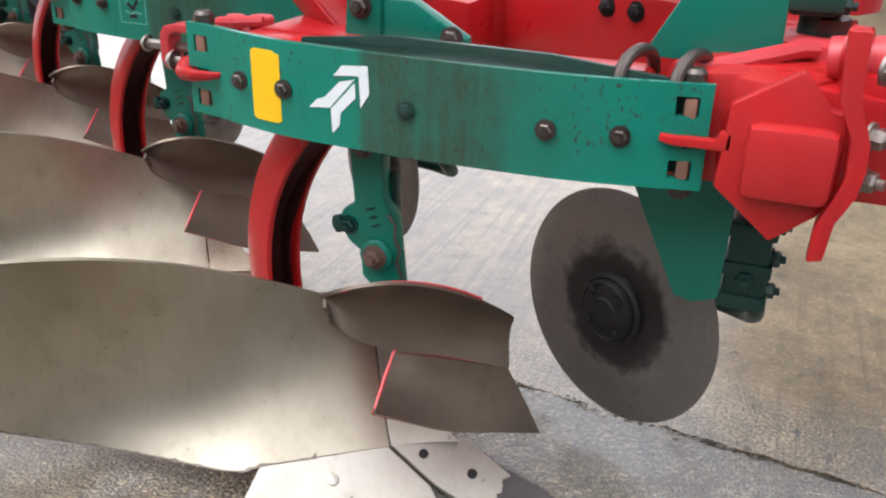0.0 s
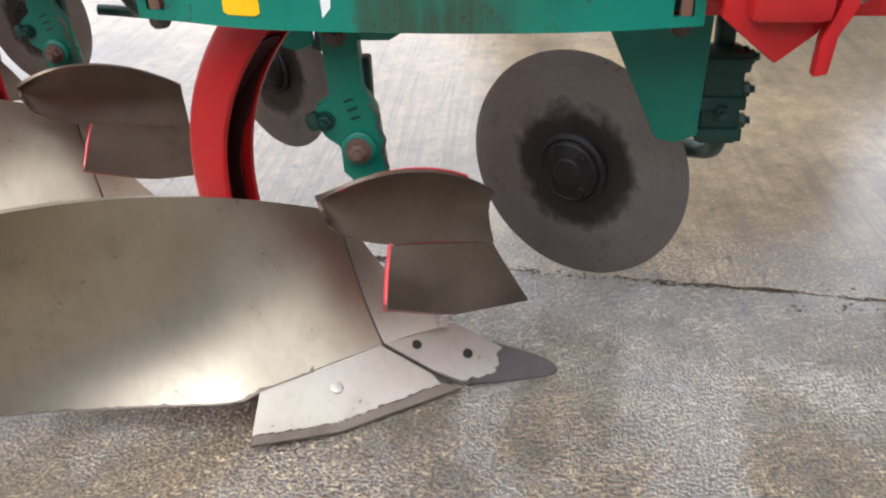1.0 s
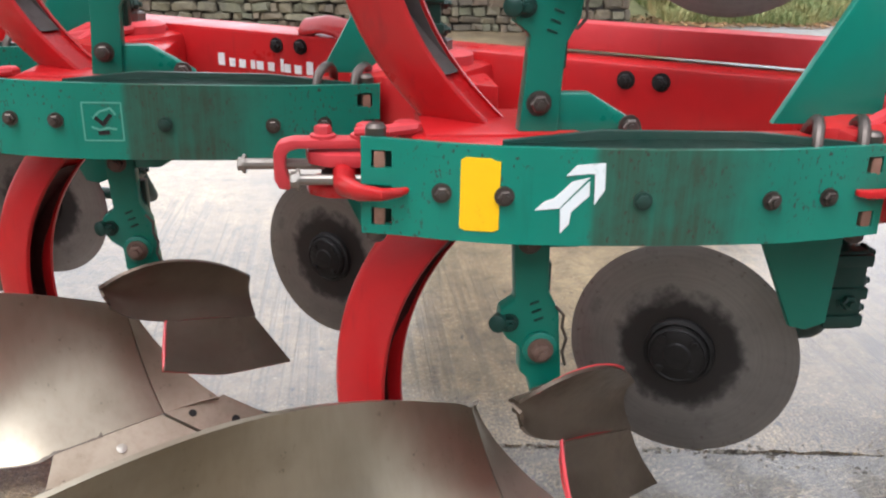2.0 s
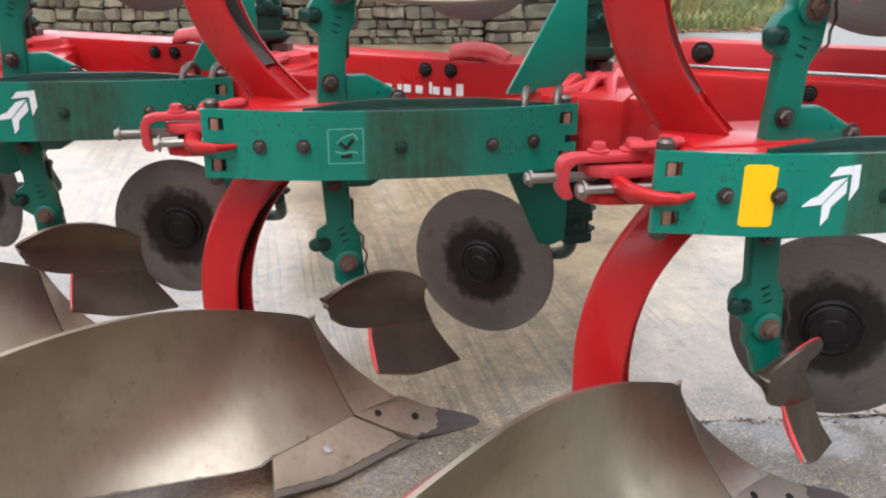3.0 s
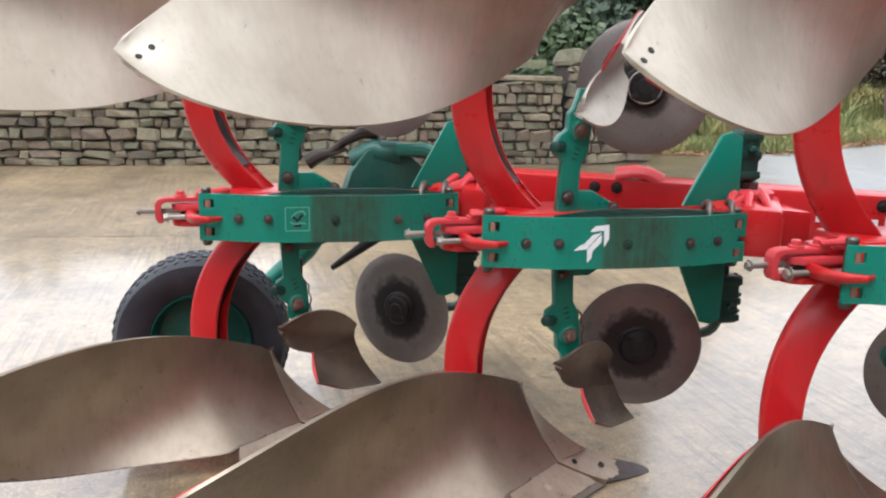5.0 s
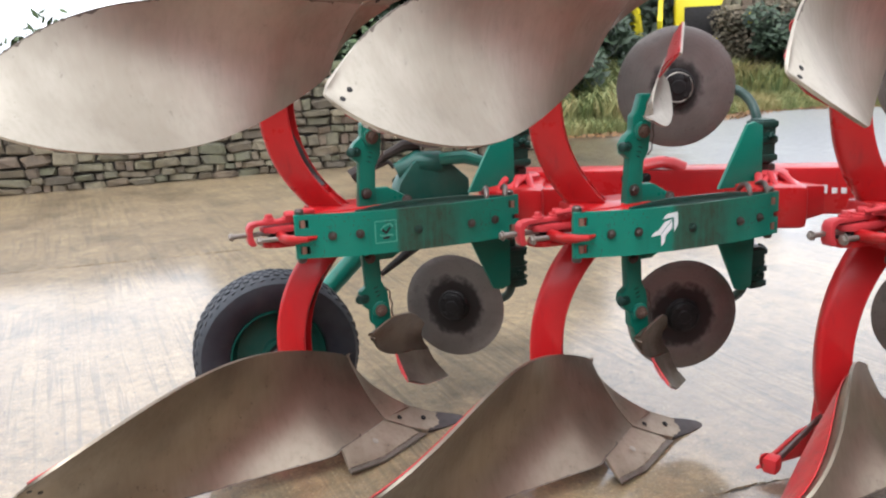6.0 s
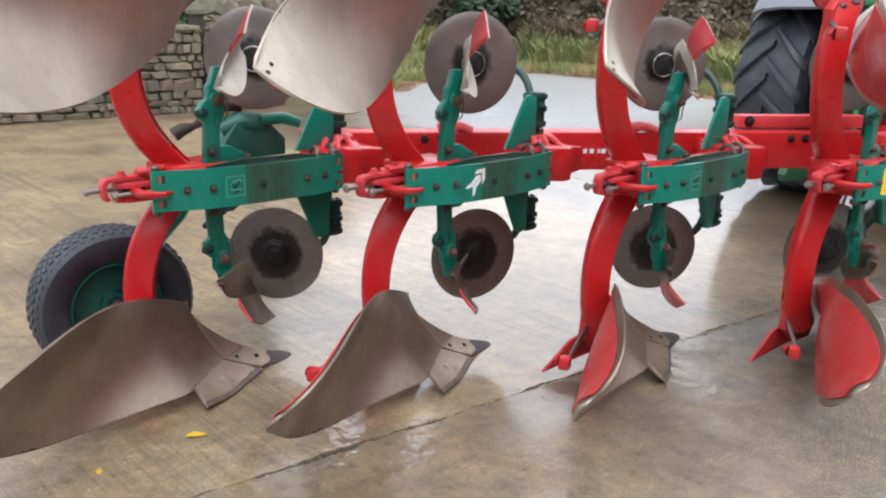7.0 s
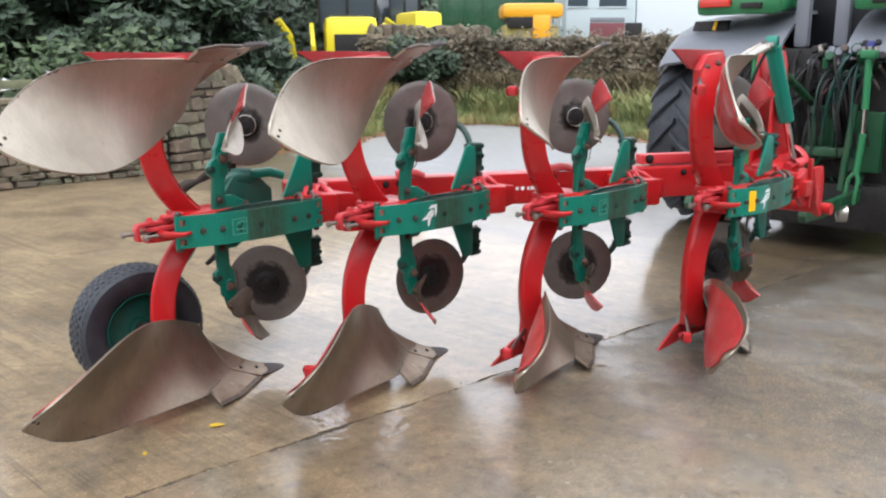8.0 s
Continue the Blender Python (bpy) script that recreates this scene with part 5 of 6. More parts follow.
set_back = Vector((0.33, 0.10, 0.35))
SKIM_SET = Matrix.Translation(set_back + Vector((0.002, 0.014, 0.008))) @ Matrix.Rotation(radians(-5), 4, 'Y') @ Matrix.Translation(-set_back)
for u in units[1:]:
    for ob in u.children_recursive:
        if ob.name.split(".")[0] in ("skimmer_board", "skimmer_share", "backing", "paint_edge") and ob.parent.name.startswith("skimmer_stalk") and ob.data.vertices[0].co.z < ZC:
            ob.matrix_basis = SKIM_SET
TEXTS = ("front plough unit with yellow sticker, white arrow and red legs", "plough unit with pale square mark on its green plate",
         "plough unit with green side plate and white arrow mark, red legs", "rear plough unit with pale square mark and polished mouldboards")
for u, text in zip(units, TEXTS):
    tagged(u, text, "plough unit", "units of the reversible plough")
sticker = bmesh.new()
rows = []
for k in range(9):
    x = 0.028 + 0.060 * k / 8
    low, high = 0.827 + (0.004 if k in (0, 8) else 0.0), 0.945 - (0.005 if k in (0, 8) else 0.0) - 0.004 * (k == 7)
    rows.append((sticker.verts.new((x, side_y(x) - 0.0016, low)), sticker.verts.new((x, side_y(x) - 0.0016, high))))
for p, q in zip(rows, rows[1:]):
    sticker.faces.new((p[0], q[0], q[1], p[1]))
out = bmesh.ops.extrude_face_region(sticker, geom=sticker.faces[:])
bmesh.ops.translate(sticker, vec=(0, 0.0012, 0), verts=[v for v in out["geom"] if isinstance(v, bmesh.types.BMVert)])
part("sticker", sticker, YELLOW, first, "torn yellow sticker")
arrow_decal(first, 0.143, 0.826)
arrow_decal(units[2], 0.143, 0.826)
square_decal(units[1], 0.150, 0.845, 0.078)
square_decal(units[3], 0.150, 0.845, 0.078)

# ---- the plough: main beam, headstock, depth wheel ----
ALONG = Vector((-0.838, 0.546, 0.0))
ACROSS = Vector((0.546, 0.838, 0.0))
BEAM_TURN = math.degrees(math.atan2(ALONG.y, ALONG.x))


def on_beam(s, n, z):
    """A point s metres behind the foot of the first unit's normal, n metres across, at height z."""
    return ALONG * s + ACROSS * n + Vector((0, 0, z))


frame_thing = empty("plough", (0, 0, 0), "red reversible plough beam with headstock and green cylinder", "plough")
c = on_beam(0.985, 0.875, 0.893)
part("main_beam", box(c.x, c.y, c.z, 3.03, 0.15, 0.195, 0.016, pose(0, 0, 0, 0, 0, BEAM_TURN)), RED, frame_thing, "long glossy red box beam")
for k in range(4):
    s0 = 0.979 * k
    # hinge casting that ties each unit to the beam
    c = on_beam(s0 - 0.60, 0.67, 0.885)
    cast = box(c.x, c.y, c.z, 0.22, 0.40, 0.165, 0.03, pose(0, 0, 0, 0, 0, BEAM_TURN))
    part("hinge_casting", cast, RED, frame_thing, "red cast hinge block")
    c = on_beam(s0 - 0.60, 0.72, 0.982)
    for side in (-0.07, 0.0, 0.07) if k else ():
        rib = [on_beam(s0 - 0.60 + side, 0.50, 0.955), on_beam(s0 - 0.60 + side * 0.7, 0.60, 0.985), on_beam(s0 - 0.60 + side * 0.5, 0.74, 0.985), on_beam(s0 - 0.56 + side * 0.5, 0.82, 0.93)]
        part("hinge_rib", tube(rib, [0.010, 0.016, 0.016, 0.012], 8), RED_PALE, frame_thing)
    part("hinge_cap", lathe([(0.085, 0.0), (0.085, 0.022), (0.07, 0.03), (0, 0.03)], Matrix.Translation(c - Vector((0, 0, 0.015))), 24), RED_PALE, frame_thing)
    part("hinge_bolt", bolt_mesh(c + Vector((0, 0, 0.012)), (0, 0, 1), 0.03, 0.03), BOLT, frame_thing)
    for ds, z in ((0.18, 0.955), (0.10, 0.957)):
        part("bolt", bolt_mesh(on_beam(s0 - 0.36 + 0.22 + ds - 0.1, 0.799, z), tuple(-ACROSS), 0.014, 0.014), BLACK, frame_thing)
    if k:
        # folded guard on the beam
        g = on_beam(s0 - 0.98 + 0.72, 0.845, 0.99)
        tubep = [on_beam(s0 - 0.30, 0.83, 0.99), on_beam(s0 - 0.25, 0.83, 1.012), on_beam(s0 - 0.20, 0.83, 1.018), on_beam(s0 - 0.13, 0.83, 1.006)]
        part("guard", tube(tubep, 0.035, 10, None, 0.4), RED, frame_thing)
# upper rail and steering rod above the front of the beam
a, b = on_beam(-0.55, 0.93, 1.035), on_beam(0.20, 0.93, 1.03)
rail = box(*((a + b) / 2), (b - a).length, 0.08, 0.065, 0.008, pose(0, 0, 0, 0, 0, BEAM_TURN))
part("steering_rail", rail, RED_PALE, frame_thing, "faded red flat rail")
part("bolt", bolt_mesh(on_beam(0.14, 0.89, 1.035), tuple(-ACROSS), 0.02, 0.018), BLACK, frame_thing)
# raised brand name on the beam: plain white strokes of its size
s = 1.115
for w, hgt in ((0.020, 0.030), (0.018, 0.020), (0.019, 0.020), (0.012, 0.020), (0.020, 0.020), (0.019, 0.020), (0.008, 0.030), (0.018, 0.020), (0.020, 0.020), (0.019, 0.030)):
    c = on_beam(s, 0.7985, 0.882 + hgt * 0.65)
    part("letter_bar", box(c.x, c.y, c.z, w * 1.15, 0.002, hgt * 1.15, 0.0, pose(0, 0, 0, 0, 0, BEAM_TURN)), WHITE, frame_thing)
    s -= w * 1.75 + 0.004
# front casting of the first unit: a pointed plate with a raised rounded box
hexa = plate([(0.773, 0.816), (0.780, 0.936), (0.865, 0.990), (0.908, 0.940), (0.926, 0.937), (0.932, 0.908), (0.934, 0.826), (0.915, 0.792), (0.860, 0.745)], 0.0, 0.03, 0.006)
hook = plate([(0.690, 0.872), (0.710, 0.868), (0.790, 0.868), (0.790, 0.896), (0.772, 0.894), (0.766, 0.882), (0.710, 0.880), (0.690, 0.882)], 0.0, 0.020, 0.003)
part("front_hook", hook, RED, frame_thing, "red hook reaching into the plate's slot")
hx = part("front_cover", hexa, RED, frame_thing, "bright red pointed cover plate")
part("cover_boss", box(0.866, -0.010, 0.866, 0.120, 0.05, 0.105, 0.020), RED, hx)
strap = plate([(0.912, 0.732), (0.933, 0.737), (0.938, 0.793), (0.957, 0.834), (0.962, 0.87), (0.959, 0.908), (0.937, 0.968), (0.933, 1.05), (0.905, 1.05), (0.911, 0.962), (0.934, 0.912), (0.937, 0.86), (0.931, 0.836), (0.914, 0.79)], -0.022, 0.004, 0.004)
part("stop_lever", strap, RED, frame_thing, "bent red stop lever")
for z in (0.995, 0.905, 0.845):
    part("bolt", bolt_mesh((0.962, 0.03, z), (1, -0.5, 0), 0.014, 0.022), BOLT_BARE, frame_thing)
part("front_block", box(1.05, 0.23, 0.885, 0.28, 0.32, 0.19, 0.03), RED, frame_thing, "red cast front block")
part("roller", tube([(0.90, 0.13, 0.985), (1.06, 0.10, 1.005)], 0.032, 16), RED_PALE, frame_thing)
part("roller_disc", lathe([(0.038, -0.012), (0.038, 0.012), (0.03, 0.014), (0.012, 0.014)], facing((0.93, 0.10, 1.0), (0.9, -0.3, 0)), 20), RED, frame_thing)
part("cross_bar", box(1.15, 0.42, 0.80, 0.7, 0.12, 0.10, 0.02), RED, frame_thing)
part("turnover_shaft", tube([(1.15, 0.40, 0.92), (1.75, 0.40, 0.92)], 0.085, 24), RED, frame_thing)
part("shaft_collar", lathe([(0.13, -0.04), (0.14, -0.03), (0.14, 0.03), (0.13, 0.04), (0.085, 0.04)], facing((1.62, 0.40, 0.92), (1, 0, 0)), 28), RED_PALE, frame_thing)
tower = plate([(1.22, 0.88), (1.56, 0.88), (1.44, 1.62), (1.38, 1.72), (1.28, 1.72), (1.24, 1.62)], 0.50, 0.53, 0.006)
part("headstock_plate", tower, RED, frame_thing, "tall red headstock plate")
tower = plate([(1.22, 0.88), (1.56, 0.88), (1.44, 1.62), (1.38, 1.72), (1.28, 1.72), (1.24, 1.62)], 0.385, 0.41, 0.006)
part("headstock_plate", tower, RED, frame_thing)
part("cross_shaft", tube([(1.40, 0.0, 0.66), (1.40, 0.9, 0.66)], 0.040, 16), RED, frame_thing)
part("headstock_foot", plate([(1.16, 0.96), (1.33, 0.96), (1.37, 0.84), (1.355, 0.70), (1.42, 0.66), (1.40, 0.62), (1.33, 0.61), (1.25, 0.70)], 0.05, 0.09, 0.008), RED, frame_thing)
part("headstock_foot", plate([(1.30, 0.96), (1.50, 0.96), (1.46, 0.58), (1.34, 0.58)], 0.74, 0.78, 0.008), RED, frame_thing)
cyl = tube([(1.13, 0.375, 1.74), (1.31, 0.318, 1.25)], 0.052, 20)
cyl = lathe([(0.06, -0.035), (0.06, 0.035), (0.03, 0.036), (0.03, -0.036)], facing((1.12, 0.378, 1.755), (0.2, -1, 0)), 20, cyl)
cy = part("turnover_cylinder", cyl, GREEN, frame_thing, "green hydraulic cylinder")
part("piston_rod", tube([(1.31, 0.318, 1.25), (1.45, 0.30, 0.94)], 0.025, 14), CHROME, cy, "chromed rod")
hose = bezier([(1.15, 0.42, 1.72), (1.0, 0.5, 1.5), (1.2, 0.6, 1.15), (1.55, 0.62, 1.05)], 14)
part("hose", tube(hose, 0.011, 8), BLACK, frame_thing, "black hydraulic hose")

# depth wheel at the tail of the plough
wheel = empty("depth_wheel", (-2.592, 2.075, 0.0), "rubber-tyred depth wheel with green rim standing on the concrete", "wheel")
WAX = Vector((0.10, 0.995, 0.0)).normalized()
wm = facing((0, 0, 0.340), tuple(-WAX))


def tyre_mesh(R, half, m, rim):
    prof = [(rim, -half * 0.62), (rim + 0.02, -half * 0.8), (R * 0.82, -half), (R * 0.93, -half * 0.94), (R * 0.985, -half * 0.7), (R, -half * 0.3), (R, half * 0.3), (R * 0.985, half * 0.7), (R * 0.93, half * 0.94), (R * 0.82, half), (rim + 0.02, half * 0.8), (rim, half * 0.62)]
    return lathe(prof, m, 72)


def tread_blocks(R, half, m, lugs, lug_h, block, owner):
    """Tread blocks in staggered rows, each its own piece on the tyre."""
    piece = bmesh.new()
    bmesh.ops.create_cube(piece, size=1.0)
    bmesh.ops.scale(piece, vec=(lug_h * 2, 2 * math.pi * R / lugs * 0.62, 2 * half * 0.78 / block * 0.8), verts=piece.verts)
    soften(piece, 0.002, 1)
    data = bpy.data.meshes.new("tread_block")
    piece.to_mesh(data)
    piece.free()
    data.materials.append(RUBBER)
    for k in range(lugs):
        for row in range(block):
            a = 2 * math.pi * (k + 0.5 * (row % 2)) / lugs
            h = -half * 0.78 + (2 * half * 0.78) * (row + 0.5) / block
            off = R * (1.0 if abs(h) < half * 0.5 else 0.975)
            ob = new("tread_block", data)
            ob.parent = owner
            ob.matrix_basis = m @ Matrix.Rotation(a, 4, 'Z') @ Matrix.Translation((off, 0, h)) @ Matrix.Rotation(0.3 * (1 if row % 2 else -1), 4, 'X')


tyre = part("tyre", tyre_mesh(0.327, 0.11, wm, 0.185), RUBBER, wheel, "black block-tread tyre")
tread_blocks(0.325, 0.11, wm, 50, 0.0055, 6, tyre)
part("rim", lathe([(0.19, 0.075), (0.185, 0.085), (0.175, 0.06), (0.16, 0.02), (0.10, 0.01), (0.06, 0.02), (0.055, 0.045), (0, 0.045)], wm, 40), WHEEL_GREEN, wheel, "green steel rim")
part("rim", lathe([(0.19, -0.075), (0.175, -0.06), (0.16, -0.02), (0, -0.02)], wm, 40), GREEN, wheel)
part("hub", lathe([(0.035, 0.04), (0.035, 0.085), (0.025, 0.095), (0, 0.095)], wm, 18), BLACK, wheel)
arm = tube([(0.02, 0.16, 0.34), (0.20, 0.22, 0.42), (0.42, 0.22, 0.62), (0.56, 0.18, 0.86)], [0.035, 0.04, 0.045, 0.05], 12)
part("wheel_arm", arm, GREEN, wheel, "green wheel arm")
body = plate([(0.55, 0.88), (0.90, 0.88), (0.90, 0.96), (0.80, 1.05), (0.72, 1.075), (0.64, 1.05), (0.58, 0.97)], 0.02, 0.12, 0.014)
body = tube([(0.60, 0.10, 1.0), (0.68, 0.07, 1.04), (0.78, 0.05, 1.035)], [0.045, 0.055, 0.05], 12, body)
wb = part("wheel_bracket", body, WHEEL_GREEN, wheel, "green cast wheel bracket")
part("bracket_tube", tube([(0.76, 0.02, 1.055), (0.86, -0.02, 1.06), (0.93, -0.05, 1.035)], [0.026, 0.028, 0.024], 10), GREEN, wb, "short green tube")
lever = tube([(0.43, 0.22, 0.985), (0.47, 0.21, 1.01), (0.52, 0.19, 1.025), (0.57, 0.15, 1.075), (0.64, 0.11, 1.115), (0.70, 0.08, 1.11)], [0.034, 0.030, 0.016, 0.019, 0.026, 0.020], 10)
lever = tube([(0.52, 0.18, 1.02), (0.575, 0.15, 1.045), (0.60, 0.14, 1.02)], 0.010, 8, lever)
part("damper", lever, RUST_DARK, wheel, "dark rusty lever with a worn knob")
part("stop_lever", tube([(0.52, 0.16, 0.55), (0.74, 0.10, 0.72), (0.82, 0.10, 0.80)], [0.012, 0.03, 0.03], 10), BLACK, wheel, "black adjusting lever")

# ---- walls, bank, trees ----
stone_wall("wall_north", (-11, 10.75, 0), (2.1, 10.15, 0), 1.12, 0.45, "low coursed sandstone wall at the yard edge", 300, 0.85, (0.075, 0.16), 4, False, 2.0)
caps = box(-4.45, 10.45, 1.16, 13.1, 0.50, 0.06, 0.012, pose(0, 0, 0, 0, 0, -2.62))
thing("wall_coping", caps, STONE, "flat weathered stone coping on the wall", "coping", "", "structure")
stone_wall("wall_pier", (2.15, 10.1, 0), (3.5, 10.35, 0), 1.35, 0.6, "dry-stone wall end with upright cope stones", 0, 1.2, (0.12, 0.24), 8, True)
stone_wall("wall_east", (12.1, 16.45, 0.3), (15.2, 14.8, 0.3), 2.0, 0.7, "tall dry-stone wall beyond the grass", 0, 1.3, (0.10, 0.27), 9, True, 3.5)
stone_wall("wall_far", (15.2, 14.8, 0.3), (16.4, 8.5, 0.3), 1.74, 0.7, "tall dry-stone wall turning behind the grass", 0, 0.95, (0.07, 0.19), 10, True, 5.5)
stone_wall("wall_side", (16.4, 8.5, 0.3), (14.6, 0.0, 0.3), 1.78, 0.7, "tall dry-stone wall running on behind the tractor", 0, 1.0, (0.07, 0.19), 12, True, 5.5)
thing("rail", box(-4.6, 11.6, 1.34, 14, 0.07, 0.13, 0.01, pose(0, 0, 0, 0, 0, -2.0)), WOOD, "weathered wooden fence rail behind the wall", "fence", "", "structure")


VERGE = [(4.4, 11.2), (6.5, 11.0), (7.7, 11.9), (10.0, 12.8), (12.4, 12.6), (12.8, 10.5), (11.8, 8.1), (9.8, 5.2), (9.4, 2.0), (9.6, -6.0)]


def verge_gap(x, y):
    """How far a place lies beyond the edge of the concrete, on the grass side."""
    best, side = 1e9, 1.0
    for (ax, ay), (bx, by) in zip(VERGE, VERGE[1:]):
        dx, dy = bx - ax, by - ay
        k = max(0.0, min(1.0, ((x - ax) * dx + (y - ay) * dy) / (dx * dx + dy * dy)))
        gap = math.hypot(x - ax - k * dx, y - ay - k * dy)
        if gap < best:
            best, side = gap, 1.0 if dx * (y - ay) - dy * (x - ax) > 0 else -1.0
    return best * side


def bank_h(x, y):
    f = verge_gap(x, y)
    if f < 0:
        return -0.15 + 0.1 * max(-1.0, f)
    return -0.02 + 0.55 * min(1.0, f / 4.5) + 0.06 * min(1.0, f) * noise.noise((x * 0.8, y * 0.8, 0))


bank = sheet([4.0 + 0.4 * i for i in range(90)], [-6.0 + 0.4 * i for i in range(100)], bank_h)
thing("grass_bank", bank, SOIL, "grassy bank below the far stone walls", "ground", "", "structure")


def blades(name, count, place, size, material, label, category, seed):
    """Many thin bent blades in one mesh."""
    r = random.Random(seed)
    verts, faces = [], []
    for k in range(count):
        x, y, z = place(r)
        a = r.uniform(0, 2 * math.pi)
        h = r.uniform(*size)
        w = h * r.uniform(0.02, 0.045)
        lean = Vector((r.uniform(-0.8, 0.8), r.uniform(-0.8, 0.8), 0)) * h
        side = Vector((math.cos(a), math.sin(a), 0)) * w
        p = Vector((x, y, z))
        i = len(verts)
        for q in (p - side, p + side, p + side * 0.7 + lean * 0.35 + Vector((0, 0, h * 0.6)), p - side * 0.7 + lean * 0.35 + Vector((0, 0, h * 0.6)), p + lean + Vector((0, 0, h * 0.95))):
            verts.append(q[:])
        faces += [(i, i + 1, i + 2, i + 3), (i + 3, i + 2, i + 4)]
    data = bpy.data.meshes.new(name)
    data.from_pydata(verts, [], faces)
    data.materials.append(material)
    return tagged(new(name, data), label, category, "", "stuff")


def bank_place(r):
    while True:
        x, y = r.uniform(4.5, 17.0), r.uniform(0.0, 19.0)
        f = verge_gap(x, y) + 0.25 * noise.noise((x, y, 3))
        if 0.05 < f < 5.5 and r.random() < 1.0 - f / 9.0:
            return x, y, bank_h(x, y) - 0.02


def weed_place(r):
    while True:
        x, y = r.uniform(4.5, 17.0), r.uniform(2.0, 19.0)
        f = verge_gap(x, y)
        if 0.8 < f < 5.0 and noise.noise((x * 0.9, y * 0.9, 7)) > 0.12:
            return x, y, bank_h(x, y) - 0.02


blades("tall_weeds", 22000, weed_place, (0.35, 0.85), GRASS, "tall straw-coloured weeds standing in clumps on the bank", "weeds", 12)
blades("long_grass", 150000, bank_place, (0.07, 0.30), GRASS, "long rough green and straw grass on the bank", "grass", 11)


def wall_foot(r):
    f = r.random()
    x, y = (15.2 + 1.2 * f, 14.8 - 6.3 * f) if r.random() < 0.5 else (16.4 - 1.8 * f, 8.5 - 8.5 * f)
    x -= 0.45 + abs(r.gauss(0, 0.35))
    return x, y, bank_h(x, y) - 0.02


STEMS = varied("dry_weed_stems", (0.10, 0.085, 0.045), (0.34, 0.27, 0.16), 0.8, 3.0, "island")
blades("dry_stems", 16000, wall_foot, (0.4, 1.15), STEMS, "dry brown weed stems standing against the far wall", "weeds", 14)


def litter_place(r):
    while True:
        x, y = r.uniform(4.0, 14.0), r.uniform(0.0, 14.0)
        f = verge_gap(x, y) + 0.3 * noise.noise((x * 1.3, y * 1.3, 5))
        if -0.30 < f < 0.55 and r.random() < 0.9 - abs(f - 0.1):
            return x, y, max(0.003, bank_h(x, y)) + r.uniform(0.0, 0.02)


def scattered_leaves():
    r = random.Random(19)
    verts, faces = [], []
    for k in range(9000):
        p = Vector(litter_place(r))
        a, s = r.uniform(0, 2 * math.pi), r.uniform(0.02, 0.05)
        u, w = Vector((math.cos(a), math.sin(a), r.uniform(-0.3, 0.5))) * s, Vector((-math.sin(a), math.cos(a), r.uniform(-0.3, 0.5))) * s * 0.6
        i = len(verts)
        verts.extend([(p - u)[:], (p + w)[:], (p + u)[:], (p - w)[:]])
        faces.append((i, i + 1, i + 2, i + 3))
    data = bpy.data.meshes.new("leaf_litter")
    data.from_pydata(verts, [], faces)
    data.materials.append(LITTER)
    tagged(new("leaf_litter", data), "orange-brown fallen leaves along the verge", "leaves", "", "stuff")


scattered_leaves()


def foliage(bm, centre, radius, count, leaf, r):
    """Leaf cards scattered in an uneven clump."""
    for k in range(count):
        d = Vector((r.gauss(0, 1), r.gauss(0, 1), r.gauss(0, 1))).normalized()
        p = Vector(centre) + Vector((d.x * radius[0], d.y * radius[1], d.z * radius[2])) * (0.55 + 0.5 * r.random())
        u = Vector((r.gauss(0, 1), r.gauss(0, 1), r.gauss(0, 1))).normalized()
        w = u.orthogonal().normalized()
        s = leaf * r.uniform(0.6, 1.3)
        bm[0].extend([(p - u * s)[:], (p + w * s * 0.45)[:], (p + u * s)[:], (p - w * s * 0.45)[:]])
        i = len(bm[0]) - 4
        bm[1].append((i, i + 1, i + 2, i + 3))


def tree(place, height, spread, clumps, seed, label, leaf=0.16, per=420):
    r = random.Random(seed)
    t = empty("tree", place, label, "tree", "trees behind the wall")
    trunk = tube([(0, 0, -0.1), (0.1, 0, height * 0.3), (0.0, 0.1, height * 0.55), (0.1, 0.1, height * 0.8)], [0.24, 0.19, 0.13, 0.05], 10)
    crown = ([], [])
    for k in range(clumps):
        a = r.uniform(0, 2 * math.pi)
        q = spread * math.sqrt(r.random())
        z = height * r.uniform(0.16, 0.98)
        q *= 1.0 - 0.55 * max(0, z / height - 0.55) / 0.45
        c = (q * math.cos(a), q * math.sin(a), z)
        if k % 3 == 0:
            trunk = tube([(0.05, 0.05, z * 0.6), (c[0] * 0.5, c[1] * 0.5, z * 0.85), c], [0.07, 0.045, 0.015], 6, trunk)
        s = r.uniform(0.5, 1.1) * spread * 0.34
        foliage(crown, c, (s, s, s * 0.7), per, leaf, r)
    part("trunk", trunk, BARK, t)
    data = bpy.data.meshes.new("crown")
    data.from_pydata(crown[0], [], crown[1])
    data.materials.append(LEAF_DARK)
    ob = new("crown", data)
    ob.parent = t
    return t


tree((3.4, 17.6, 0), 11.5, 3.0, 95, 21, "tall dark evergreen tree behind the wall", 0.17, 760)
tree((6.2, 19.0, 0), 11.0, 3.4, 95, 22, "tall dark evergreen with dense hanging leaves", 0.17, 760)
tree((9.4, 21.5, 0), 7.4, 2.8, 70, 23, "dark bushy tree beside the track", 0.17, 700)
tree((13.24, 22.07, 0), 6.0, 2.4, 30, 24, "bushy hedge tree beyond the wall")


def bush(place, size, count, seed, label):
    r = random.Random(seed)
    crown = ([], [])
    for k in range(14):
        c = (r.uniform(-1, 1) * size[0], r.uniform(-1, 1) * size[1], size[2] * r.uniform(0.25, 0.85))
        foliage(crown, c, (0.42, 0.42, 0.35), count // 14, 0.10, r)
    data = bpy.data.meshes.new("bush")
